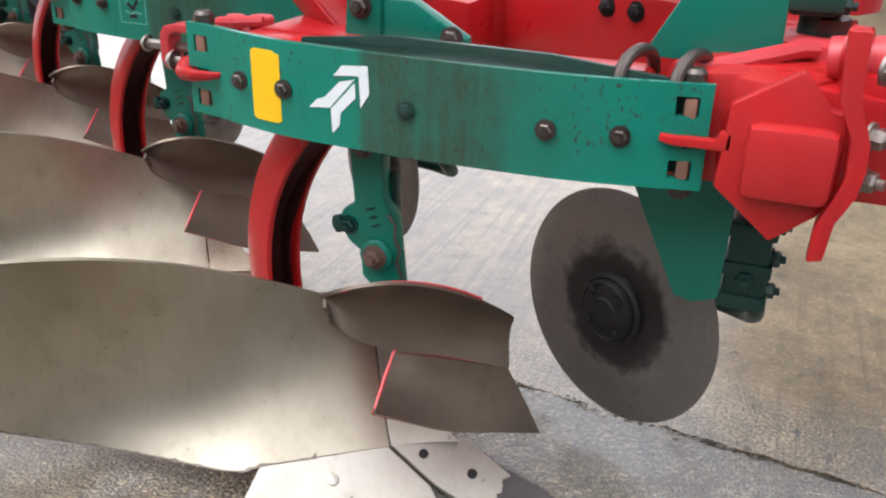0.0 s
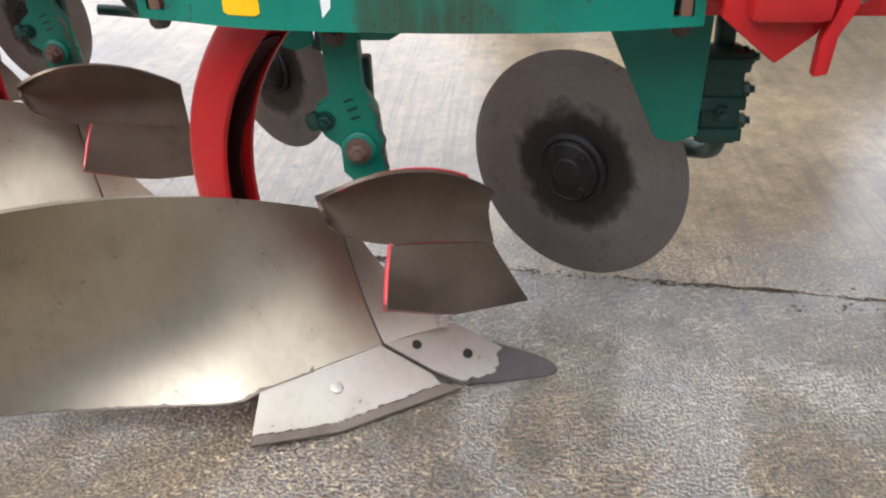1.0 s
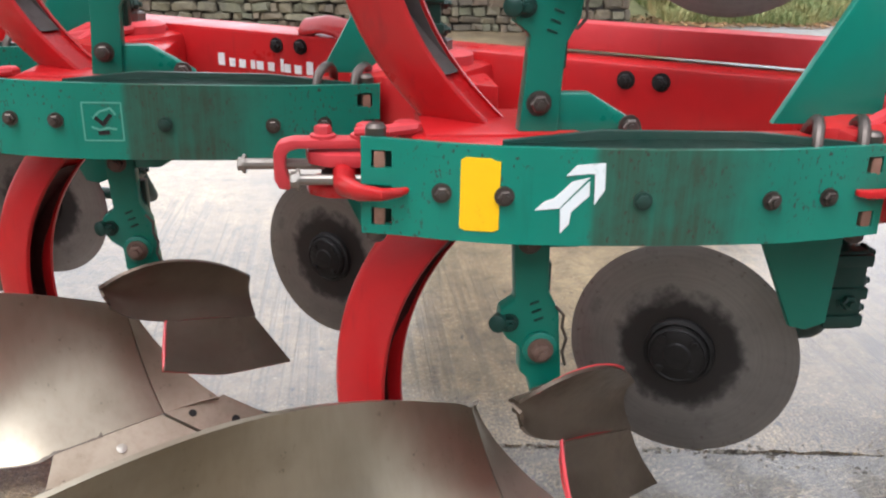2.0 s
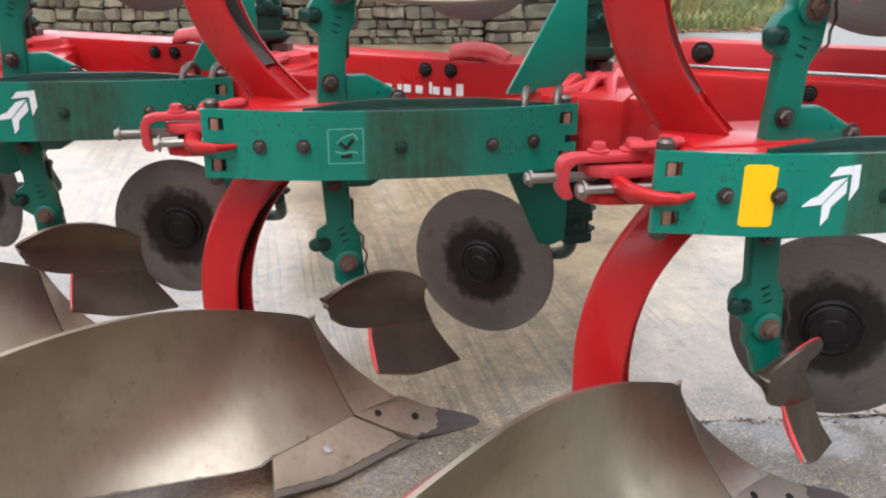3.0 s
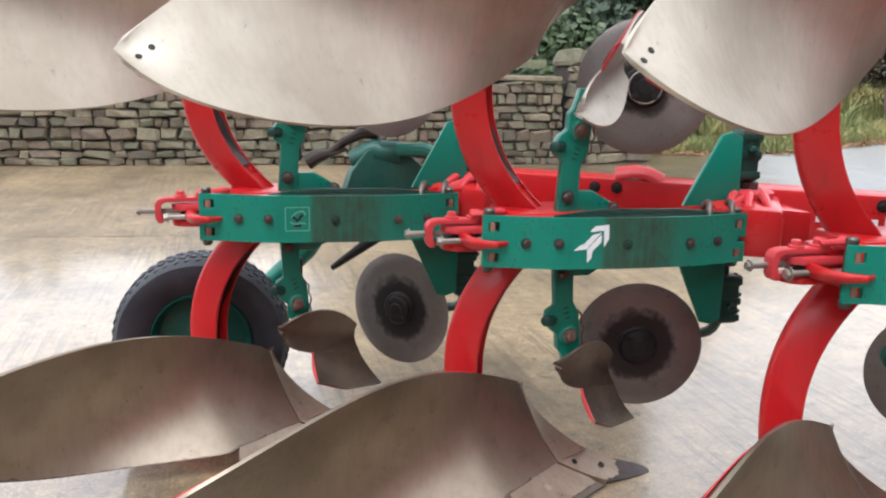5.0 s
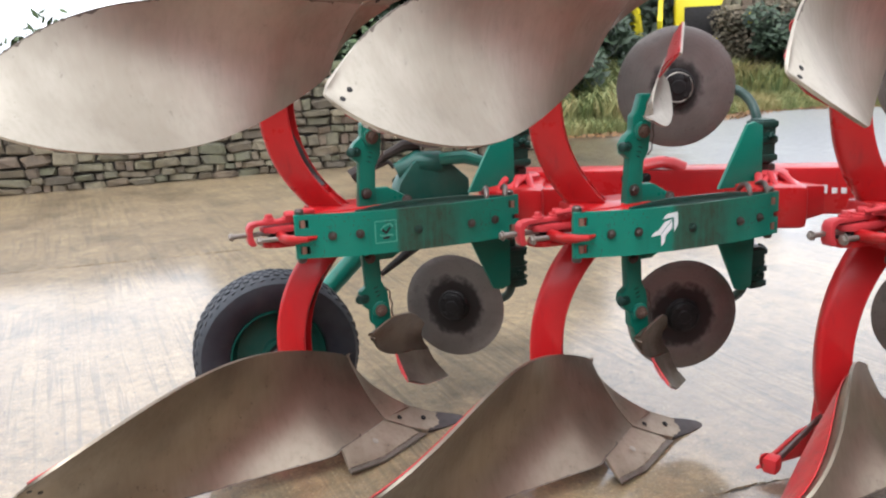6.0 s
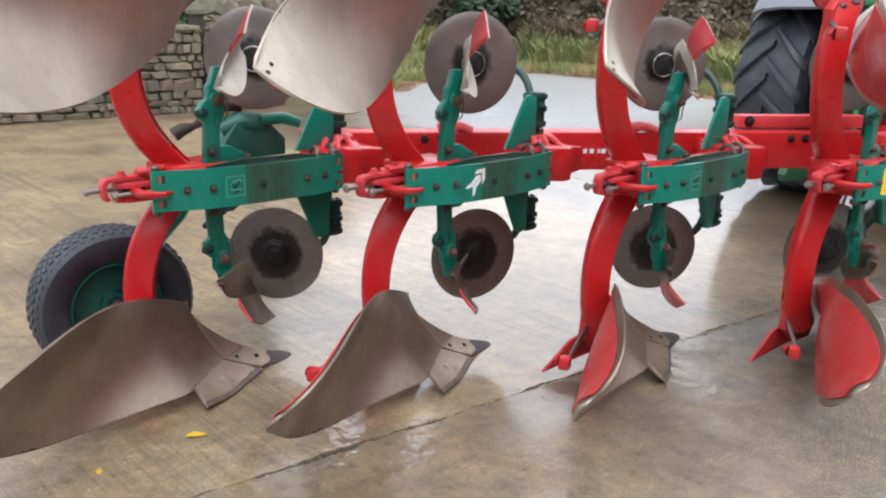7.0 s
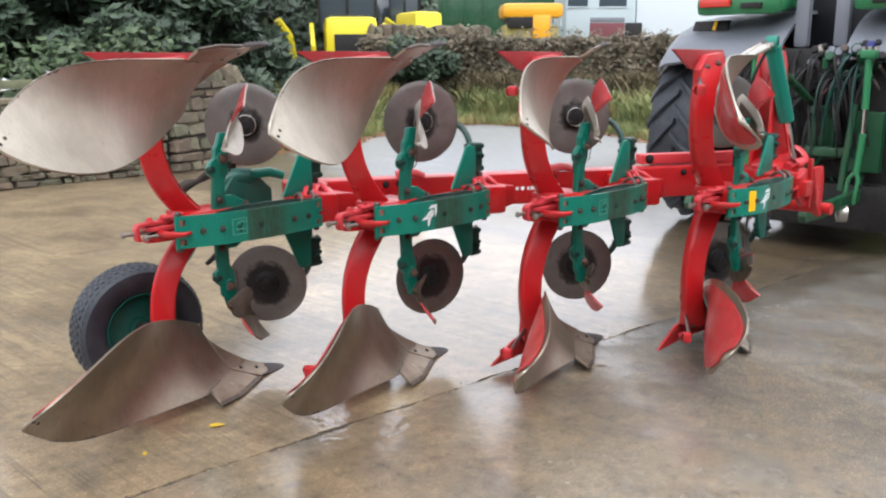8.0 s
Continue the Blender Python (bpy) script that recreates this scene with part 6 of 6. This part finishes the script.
    data.from_pydata(crown[0], [], crown[1])
    data.materials.append(LEAF_DARK)
    ob = tagged(new("bush", data), label, "bush", "bushes along the bank")
    ob.location = place
    return ob


tree((27.0, 36.0, 0), 6.5, 4.0, 40, 25, "dark hedge tree beyond the farm machines", 0.3, 300)
tree((35.0, 37.0, 0), 6.0, 4.5, 40, 26, "dark hedge tree beyond the farm machines", 0.3, 300)
tree((20.0, 38.0, 0), 7.0, 4.5, 40, 27, "dark hedge tree beyond the farm machines", 0.3, 300)
r = random.Random(77)
hedge = ([], [])
for k in range(60):
    foliage(hedge, (r.uniform(-9, 4.6), r.uniform(12.4, 13.6), r.uniform(0.5, 1.9)), (0.6, 0.5, 0.5), 150, 0.09, r)
data = bpy.data.meshes.new("hedge")
data.from_pydata(hedge[0], [], hedge[1])
data.materials.append(LEAF_GREEN)
tagged(new("hedge", data), "green hedge growing behind the low stone wall", "hedge", "", "stuff")
for k, (px, py) in enumerate(((5.6, 15.4), (4.2, 15.6), (0.4, 16.8))):
    tree((px, py, 0), 5.0 - 0.4 * k, 2.0 - 0.2 * k, 34, 51 + k, "dark leafy shrub tree crowding the low wall", 0.15, 460)
IVY = varied("dry_wall_growth", (0.060, 0.055, 0.030), (0.27, 0.21, 0.14), 0.7, 3.0, "island")
growth = ([], [])
r = random.Random(91)
for (ax, ay), (bx, by) in (((12.1, 16.45), (15.2, 14.8)), ((15.2, 14.8), (16.4, 8.5)), ((16.4, 8.5), (14.6, 0.0))):
    for k in range(170):
        f = r.random()
        low = r.random()
        foliage(growth, (ax + (bx - ax) * f - 0.36 + r.uniform(-0.1, 0.1), ay + (by - ay) * f - 0.36, 2.20 - 1.7 * low), (0.24, 0.22, 0.20 + 0.2 * r.random()), 70, 0.065, r)
data = bpy.data.meshes.new("wall_growth")
data.from_pydata(growth[0], [], growth[1])
data.materials.append(IVY)
tagged(new("wall_growth", data), "dry brown and green creepers overgrowing the far wall", "creeper", "", "stuff")
bush((9.9, 16.2, 0.3), (0.9, 0.6, 1.5), 2600, 31, "dark green bramble bush before the stone wall")
bush((12.9, 15.1, 0.75), (0.8, 0.5, 1.45), 4200, 32, "dark green bush before the stone wall")
bush((14.6, 11.4, 0.3), (0.5, 1.0, 0.7), 2200, 33, "low green bush in the long grass")

# unseen dark walls, added out of view to darken what the steel reflects
UNSEEN_WALL = varied("dark_unseen_wall", (0.05, 0.042, 0.034), (0.075, 0.06, 0.048), 0.8, 1.2)
thing("wall_south", box(-2.0, -13.0, 3.9, 44.0, 0.3, 7.8, 0.02), UNSEEN_WALL, "unseen dark wall added behind the viewer to darken reflections", "wall", "", "structure")

thing("wall_west", box(-15.0, -4.5, 3.9, 0.3, 17.2, 7.8, 0.02), UNSEEN_WALL, "unseen dark wall added beside the yard to darken reflections", "wall", "", "structure")

# ---- the tractor behind the plough's headstock ----
LIFT_GREEN = paint("bright_green_enamel", (0.018, 0.165, 0.060), (0.08, 0.1, 0.07), (0.015, 0.06, 0.02), 0.4, 0.7)
tractor = empty("tractor", (3.95, 0.55, 0.0), "green farm tractor with large lugged tyre, hitched to the plough", "tractor")


def tractor_tyre(R, half, m, rim):
    prof = [(rim, -half * 0.7), (R * 0.70, -half * 0.98), (R * 0.86, -half), (R * 0.93, -half * 0.9), (R * 0.945, -half * 0.4), (R * 0.95, 0), (R * 0.945, half * 0.4), (R * 0.93, half * 0.9), (R * 0.86, half), (R * 0.70, half * 0.98), (rim, half * 0.7)]
    bm = lathe(prof, m, 80)
    return bm


def tyre_lugs(R, half, m, owner):
    """The angled lugs, each a bar-shaped piece of its own on the tyre."""
    n = 20
    for k in range(n):
        for side in (-1, 1):
            a = 2 * math.pi * (k + (0.5 if side > 0 else 0.0)) / n
            piece = bmesh.new()
            rings = []
            for q in range(7):
                f = q / 6
                ang = a - 0.36 * f
                h = side * (half * (-0.05 + 1.07 * f))
                rad = R * (1.0 if f < 0.72 else 1.0 - 0.085 * (f - 0.72) / 0.28)
                wide = (0.026 + 0.020 * f) / R
                rings.append([piece.verts.new(m @ Vector((rr * math.cos(ang + w), rr * math.sin(ang + w), h))) for rr, w in ((R * 0.90, -wide * 1.5), (rad - 0.008, -wide), (rad, -wide * 0.75), (rad, wide * 0.75), (rad - 0.008, wide), (R * 0.90, wide * 1.5))])
            for p, q in zip(rings, rings[1:]):
                for i in range(6):
                    piece.faces.new((p[i], p[(i + 1) % 6], q[(i + 1) % 6], q[i]))
            piece.faces.new(rings[0][::-1])
            piece.faces.new(rings[-1])
            part("lug", piece, RUBBER, owner, "", 50)


for y in (1.55, -0.95):
    m = facing((0, y, 0.93), (0, 1, 0))
    ty = part("rear_tyre", tractor_tyre(0.93, 0.30, m, 0.48), RUBBER, tractor, "large black tyre with angled lugs")
    tyre_lugs(0.93, 0.30, m, ty)
    part("rim", lathe([(0.49, -0.2), (0.47, -0.16), (0.40, 0.0), (0.18, 0.06), (0.15, 0.12), (0, 0.12)], m, 40), BLACK, ty)
    grid = []
    far_side = 1 if y > 0 else -1
    for q in range(19):
        a = radians(38 + 112 * q / 18)
        cols = ((1.80, 0.985), (1.76, 1.06), (1.66, 1.115), (1.48, 1.145), (1.15, 1.16), (0.80, 1.165), (0.58, 1.165))
        grid.append([Vector((-rr * math.cos(a), 0.30 + far_side * (c - 0.30), 0.93 + rr * math.sin(a))) for c, rr in cols])
    part("fender", skin(grid, 0.03, (0, 0, -1)), FENDER, tractor, "grey plastic fender over the tyre", 60)
    yy = 0.30 + far_side * 0.70
    part("fender_top", box(-0.50, yy, 2.185, 0.70, 0.80, 0.17, 0.06, pose(0, 0, 0, 0, -10, 0)), LIFT_GREEN, tractor, "bright green fender top")
    part("tail_lamp", box(-0.86, yy + far_side * 0.20, 2.165, 0.05, 0.30, 0.09, 0.02), LAMP_RED, tractor, "red tail lamp")
    part("lamp_inset", box(-0.845, yy - far_side * 0.14, 2.125, 0.04, 0.20, 0.05, 0.01), BLACK, tractor)
    part("cab_pillar", box(-0.62, 0.30 + far_side * 0.17, 2.06, 0.10, 0.13, 0.62, 0.04), FENDER, tractor, "grey cab pillar")
part("axle_housing", tube([(0, -0.8, 0.93), (0, 1.4, 0.93)], 0.17, 20), TRACTOR_GREEN, tractor)
part("rear_body", box(-0.05, 0.25, 1.05, 0.9, 1.5, 1.15, 0.08), BLACK, tractor, "dark transmission housing")
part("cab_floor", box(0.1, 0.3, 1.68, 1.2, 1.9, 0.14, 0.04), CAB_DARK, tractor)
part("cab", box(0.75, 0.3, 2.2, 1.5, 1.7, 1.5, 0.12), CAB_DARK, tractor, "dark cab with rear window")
part("cab_roof", box(0.75, 0.3, 3.02, 1.7, 1.85, 0.18, 0.08), TRACTOR_GREEN, tractor)
part("bonnet", box(2.6, 0.3, 1.35, 2.2, 0.8, 0.8, 0.12), TRACTOR_GREEN, tractor)
for y in (1.35, -0.75):
    m = facing((2.7, y, 0.68), (0, 1, 0))
    ty = part("front_tyre", tractor_tyre(0.68, 0.24, m, 0.35), RUBBER, tractor)
    tyre_lugs(0.68, 0.24, m, ty)
# rear linkage
for y in (-0.22, 0.70):
    part("lift_arm", plate([(-0.10, 1.62), (-1.15, 1.74), (-1.22, 1.69), (-1.15, 1.62), (-0.1, 1.45)], y - 0.03, y + 0.03, 0.01), TRACTOR_GREEN, tractor)
    e = y - 0.09
    rod = tube([(-1.20, e + 0.025, 1.66), (-1.22, e + 0.012, 1.26)], 0.028, 14)
    rod = box(-1.19, e + 0.025, 1.69, 0.11, 0.12, 0.07, 0.02, None, rod)
    part("lift_rod", rod, LIFT_GREEN, tractor, "bright green lift rod")
    part("lift_screw", tube([(-1.22, e + 0.012, 1.27), (-1.222, e + 0.008, 1.06)], 0.019, 12), CHROME, tractor, "bare threaded lift screw")
    fork = tube([(-1.222, e + 0.008, 1.07), (-1.235, e + 0.03, 0.74)], 0.025, 12)
    for w in (-0.035, 0.04):
        fork = tube([(-1.235, e + 0.03, 0.77), (-1.25, e + 0.04 + w, 0.70), (-1.25, e + 0.06 + w, 0.50)], 0.016, 8, fork)
    part("lift_fork", fork, LIFT_GREEN, tractor, "bright green forked rod end")
    for w in (-0.045, 0.0, 0.045):
        part("bolt", lathe([(0.018, 0), (0.018, 0.03), (0, 0.032)], Matrix.Translation((-1.19, e + 0.025 + w, 1.72)), 8), BOLT_BARE, tractor)
    part("lift_strut", tube([(-1.20, e + 0.10, 1.30), (-1.24, e + 0.14, 0.60)], 0.026, 12), TRACTOR_GREEN, tractor, "green lift strut")
    lower = plate([(-0.10, 0.60), (-1.9, 0.56), (-2.16, 0.57), (-2.19, 0.52), (-2.16, 0.47), (-1.9, 0.46), (-0.10, 0.48)], y - 0.03, y + 0.03, 0.01)
    part("lower_link", lower, TRACTOR_GREEN, tractor, "green lower link")
    part("hook", lathe([(0.075, -0.035), (0.075, 0.035), (0.04, 0.036), (0.04, -0.036)], facing((-1.27, y + 0.01, 0.42), (-0.6, 1, 0)), 20), BOLT_BARE, tractor, "bare steel ball eye")
    part("sway_bar", tube([(-0.5, y * 1.2, 1.15), (-0.75, y * 1.1, 1.0), (-0.95, y, 0.62)], 0.03, 10), TRACTOR_GREEN, tractor)
# belly boxes added to stop sky light reaching the ground below
part("belly", box(1.6, 0.3, 0.72, 3.6, 0.9, 0.55, 0.08), BLACK, tractor, "dark underside box added to block light below the tractor")
part("belly_guard", box(0.35, 0.30, 0.42, 2.6, 1.74, 0.40, 0.06), BLACK, tractor, "dark box added under the transmission to block light")
part("front_axle", box(2.7, 0.3, 0.66, 0.3, 1.9, 0.25, 0.05), BLACK, tractor)
part("top_link", tube([(-0.35, 0.32, 1.15), (-2.1, 0.02, 1.55)], 0.032, 12), TRACTOR_GREEN, tractor)
r = random.Random(41)
for k in range(44):
    p = Vector((-0.55, r.uniform(-0.1, 0.75), r.uniform(1.2, 1.75)))
    q = Vector((-0.95 + r.uniform(-0.3, 0.2), p.y + r.uniform(-0.3, 0.3), r.uniform(0.7, 1.1)))
    part("hose", tube(bezier([p, p + Vector((-0.45, 0, 0.15)), q + Vector((-0.2, 0, 0.4)), q], 12), r.choice((0.007, 0.010, 0.014)), 7), BLACK, tractor, "black hydraulic hose")
for k in range(10):
    y = -0.05 + 0.085 * k
    part("coupling", tube([(-0.50, y, 1.5 + 0.12 * (k % 2)), (-0.66, y, 1.48 + 0.12 * (k % 2))], 0.03, 10), BOLT if k % 3 else BLACK, tractor)
part("fender_mark", box(-0.612, 1.34, 1.965, 0.02, 0.36, 0.10, 0.004, pose(0, 0, 0, 0, 31, 0)), BLACK, tractor, "black mark on the fender")
part("fender_mark", box(-0.618, 1.30, 1.967, 0.02, 0.03, 0.102, 0.002, pose(0, 0, 0, 0, 31, 0)), YELLOW, tractor)
r = random.Random(47)
for k in range(26):
    p = Vector((-1.0 + r.uniform(-0.12, 0.12), -0.42 + 0.026 * k + r.uniform(-0.02, 0.02), r.uniform(1.62, 1.80)))
    size = r.uniform(0.022, 0.045)
    part("spool_cap", lathe([(size, -size), (size * 1.1, 0), (size * 0.9, size * 0.8), (0, size)], facing(p, (-1, r.uniform(-0.5, 0.5), r.uniform(0, 0.8))), 10), r.choice((FENDER, FENDER, BOLT, CAP_BLUE, TRACTOR_GREEN, TRACTOR_GREEN, BLACK, BLACK, BOLT_BARE)), tractor)
for k in range(18):
    p = Vector((-1.02, r.uniform(-0.42, 0.25), r.uniform(1.45, 1.70)))
    q = Vector((-1.05 + r.uniform(-0.15, 0.1), p.y + r.uniform(-0.25, 0.25), r.uniform(0.85, 1.2)))
    part("hose", tube(bezier([p, p + Vector((-0.2, 0.05, 0.1)), q + Vector((-0.15, 0, 0.3)), q], 12), r.choice((0.008, 0.011, 0.015)), 7), r.choice((BLACK, BLACK, BLACK, GREEN_DARK)), tractor, "dark hydraulic hose")
part("lever_wire", tube([(-1.05, -0.02, 1.52), (-1.08, 0.16, 1.28)], 0.006, 6), CHROME, tractor, "thin bare control rod")
part("step_bar", box(-1.12, 0.02, 0.90, 0.10, 0.40, 0.08, 0.02), TRACTOR_GREEN, tractor, "green cross bar")
part("side_panel", box(-1.0, 0.10, 1.10, 0.08, 0.22, 0.34, 0.02), TRACTOR_GREEN, tractor)
part("side_panel", box(-0.95, -0.25, 0.98, 0.10, 0.26, 0.5, 0.02), TRACTOR_GREEN, tractor)
part("rear_shroud", box(-0.72, 0.25, 1.12, 0.20, 1.35, 1.25, 0.05), BLACK, tractor, "dark box filling the tractor's rear")
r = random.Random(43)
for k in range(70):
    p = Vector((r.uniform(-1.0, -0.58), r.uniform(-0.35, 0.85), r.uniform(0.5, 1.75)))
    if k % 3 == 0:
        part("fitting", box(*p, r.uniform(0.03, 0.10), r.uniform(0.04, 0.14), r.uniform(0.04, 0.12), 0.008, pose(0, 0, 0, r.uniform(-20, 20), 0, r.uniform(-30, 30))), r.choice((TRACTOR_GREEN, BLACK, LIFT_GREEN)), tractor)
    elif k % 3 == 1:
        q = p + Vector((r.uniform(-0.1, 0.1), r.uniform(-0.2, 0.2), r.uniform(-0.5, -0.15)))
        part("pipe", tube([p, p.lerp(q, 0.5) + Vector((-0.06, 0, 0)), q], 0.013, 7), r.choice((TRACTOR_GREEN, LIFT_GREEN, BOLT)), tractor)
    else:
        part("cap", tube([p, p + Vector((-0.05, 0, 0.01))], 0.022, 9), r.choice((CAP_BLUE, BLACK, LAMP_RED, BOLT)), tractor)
# low box added to block light and give the ground a dark reflection
part("hitch_frame", box(-0.30, 0.30, 0.42, 0.55, 1.55, 0.34, 0.04), BLACK, tractor, "low dark box added to block light behind the axle")
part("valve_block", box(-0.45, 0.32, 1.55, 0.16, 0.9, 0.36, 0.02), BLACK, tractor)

# ---- machines and building beyond the far wall ----
def loader(place, turn, size, label, narrow=1.0):
    t = empty("loader", place, label, "machine")
    t.matrix_basis = Matrix.Translation(place) @ Matrix.Rotation(radians(turn), 4, 'Z') @ Matrix.Scale(size, 4) @ Matrix.Diagonal((narrow, 1, 1, 1))
    part("cab", box(0, 0.2, 3.0, 1.45, 1.5, 1.7, 0.1), CAB_GLASS, t, "glazed cab")
    for x in (-0.74, 0.0, 0.74):
        part("cab_post", box(x, -0.56, 3.0, 0.07, 0.05, 1.7, 0.01), BLACK, t)
    part("bonnet", box(0, -1.4, 1.9, 1.30, 1.3, 1.2, 0.16), PLASTIC_YELLOW, t, "yellow engine cover")
    part("grille", box(0, -2.06, 1.75, 0.85, 0.05, 0.65, 0.03), BLACK, t, "dark grille")
    for x in (-0.95, 0.95):
        part("arm", box(x, -1.5, 2.0, 0.12, 2.0, 0.22, 0.04, pose(0, 0, 0, 18, 0, 0)), PLASTIC_YELLOW, t)
        for y in (-1.2, 1.2):
            part("wheel", lathe([(0.25, -0.2), (0.62, -0.2), (0.7, -0.1), (0.7, 0.1), (0.62, 0.2), (0.25, 0.2), (0, 0.15)], facing((x, y, 0.7), (1, 0, 0)), 28), RUBBER, t)
    part("chassis", box(0, 0, 1.0, 1.5, 3.6, 0.5, 0.1), PLASTIC_YELLOW, t)
    return t


loader((13.10, 18.35, 0.0), -38, 1.12, "yellow loader with glazed cab parked beyond the wall")
loader((16.95, 20.15, 0.0), -20, 1.25, "yellow machine partly hidden behind the wall", 0.6)
post = empty("yellow_boom", (11.12, 18.66, 0.0), "yellow digger boom standing behind the wall", "machine")
part("boom", tube([(0, 0, 0.0), (0.1, 0, 1.6), (0.0, 0, 2.3), (-0.35, 0, 2.75)], [0.2, 0.18, 0.16, 0.12], 8), PLASTIC_YELLOW, post)
van = empty("van", (25.77, 17.24, 0.0), "pale blue-grey lorry cab parked beyond the stone wall", "lorry")
van.matrix_basis = Matrix.Translation((25.77, 17.24, 0.0)) @ Matrix.Rotation(radians(-42), 4, 'Z')
part("body", box(-0.55, 0, 3.35, 2.76, 2.2, 2.9, 0.12), OFFWHITE, van, "pale blue-grey cab")
part("cargo_box", box(2.6, 0.1, 3.6, 3.5, 2.3, 3.4, 0.06), SHEET, van, "pale box body")
for x, w in ((-1.47, 0.78), (-0.10, 1.08)):
    win = part("window", box(x, -1.1, 3.98, w, 0.06, 0.92, 0.05), CAB_GLASS, van)
    part("window_frame", box(x, -1.115, 3.51, w + 0.12, 0.06, 0.05, 0.01), OFFWHITE, win)
part("side_moulding", box(-0.3, -1.115, 3.05, 1.35, 0.06, 0.16, 0.03), FENDER, van, "dark grey moulding")
part("grille", box(-0.30, -1.11, 2.55, 1.36, 0.06, 0.76, 0.02), VAN_RED, van, "dull red lower panel")
part("wheel_arch", box(0.74, -1.12, 2.62, 0.66, 0.08, 0.62, 0.05), BLACK, van)
part("chassis", box(0.9, 0, 1.5, 5.6, 1.8, 1.0, 0.06), BLACK, van)
for x in (-1.2, 3.2):
    part("wheel", lathe([(0.2, -0.15), (0.5, -0.15), (0.55, 0), (0.5, 0.15), (0, 0.12)], facing((x, -0.95, 0.55), (0, 1, 0)), 24), RUBBER, van)
hopper = empty("orange_machine", (20.96, 17.18, 0.0), "orange machine hood with dark louvre showing over the wall", "machine")
hopper.matrix_basis = Matrix.Translation((20.96, 17.18, 0.0)) @ Matrix.Rotation(radians(-45), 4, 'Z')
part("hood", box(-0.18, 0, 3.25, 2.12, 1.6, 0.50, 0.16), ORANGE, hopper, "rounded orange hood")
part("hood_front", box(0.12, -0.05, 2.7, 0.62, 1.5, 0.8, 0.05), ORANGE, hopper)
part("hood_side", box(-0.2, 0.1, 2.3, 1.9, 1.35, 1.0, 0.08), OCHRE, hopper, "dull yellow lower panel")
part("louvre", box(-0.62, -0.03, 2.88, 0.88, 1.46, 0.42, 0.03), BLACK, hopper, "dark louvre")
for k in range(4):
    part("stripe", box(0.48 + 0.11 * k, -0.62, 2.88, 0.05, 0.10, 0.34, 0.01), SHEET, hopper)
part("base", box(-0.1, 0, 0.95, 1.9, 1.4, 1.9, 0.1), BLACK, hopper)
trailer = empty("trailer", (25.62, 24.14, 0.0), "dark green trailer standing behind the wall", "trailer")
part("body", box(1.2, -1.2, 3.6, 6.4, 2.2, 3.2, 0.1, pose(0, 0, 0, 0, 0, -45)), TRACTOR_GREEN, trailer)
for k in range(8):
    c = Vector((-1.3 + 0.85 * k, -1.14, 3.6))
    c = Matrix.Rotation(radians(-45), 3, 'Z') @ c
    part("rib", box(c.x, c.y, c.z, 0.08, 0.08, 3.1, 0.01, pose(0, 0, 0, 0, 0, -45)), TRACTOR_GREEN, trailer)
part("chassis", box(1.2, -1.2, 1.0, 5.6, 1.8, 2.0, 0.1, pose(0, 0, 0, 0, 0, -45)), BLACK, trailer)
barn = empty("barn", (50.71, 25.89, 0), "pale sheet-clad farm building in the distance", "building")
part("wall", box(0, 0, 3.5, 16, 10, 7, 0.05, pose(0, 0, 0, 0, 0, -55)), SHEET, barn)
part("roof", plate([(-8.4, 7.0), (0, 9.0), (8.4, 7.0), (8.4, 7.15), (0, 9.2), (-8.4, 7.15)], -5.3, 5.3, 0.02, pose(0, 0, 0, 0, 0, -55)), SHEET, barn)

# fallen leaves on the concrete
def dead_leaf(place, turn, label, size=1.0):
    bm = bmesh.new()
    out = [(-0.05, 0), (-0.035, 0.02), (-0.005, 0.028), (0.03, 0.018), (0.055, 0.0), (0.03, -0.02), (-0.005, -0.026), (-0.035, -0.018)]
    mid = [bm.verts.new((x, 0, 0.006 + 0.004 * math.sin(x * 60))) for x in (-0.035, -0.005, 0.03)]
    vs = [bm.verts.new((x, y, 0.004 + abs(y) * 0.25)) for x, y in out]
    for f in ((0, 1, "a"), (7, 0, "a")):
        bm.faces.new((vs[f[0]], vs[f[1]], mid[0]))
    bm.faces.new((vs[1], vs[2], mid[1], mid[0]))
    bm.faces.new((vs[2], vs[3], mid[2], mid[1]))
    bm.faces.new((vs[3], vs[4], mid[2]))
    bm.faces.new((vs[4], vs[5], mid[2]))
    bm.faces.new((vs[5], vs[6], mid[1], mid[2]))
    bm.faces.new((vs[6], vs[7], mid[0], mid[1]))
    bmesh.ops.transform(bm, matrix=Matrix.Translation(place) @ Matrix.Rotation(radians(turn), 4, 'Z') @ Matrix.Scale(size, 4), verts=bm.verts)
    return thing("fallen_leaf", bm, LEAF_YELLOW, label, "leaf", "fallen leaves")


LEAF_YELLOW = mat("yellow_leaf", (0.55, 0.36, 0.02), 0.6)
dead_leaf((-2.605, 1.368, 0.0), -30, "bright yellow fallen leaf on wet concrete", 0.75)
dead_leaf((-2.98, 1.35, 0.0), 60, "small brown-yellow fallen leaf on concrete", 0.4)
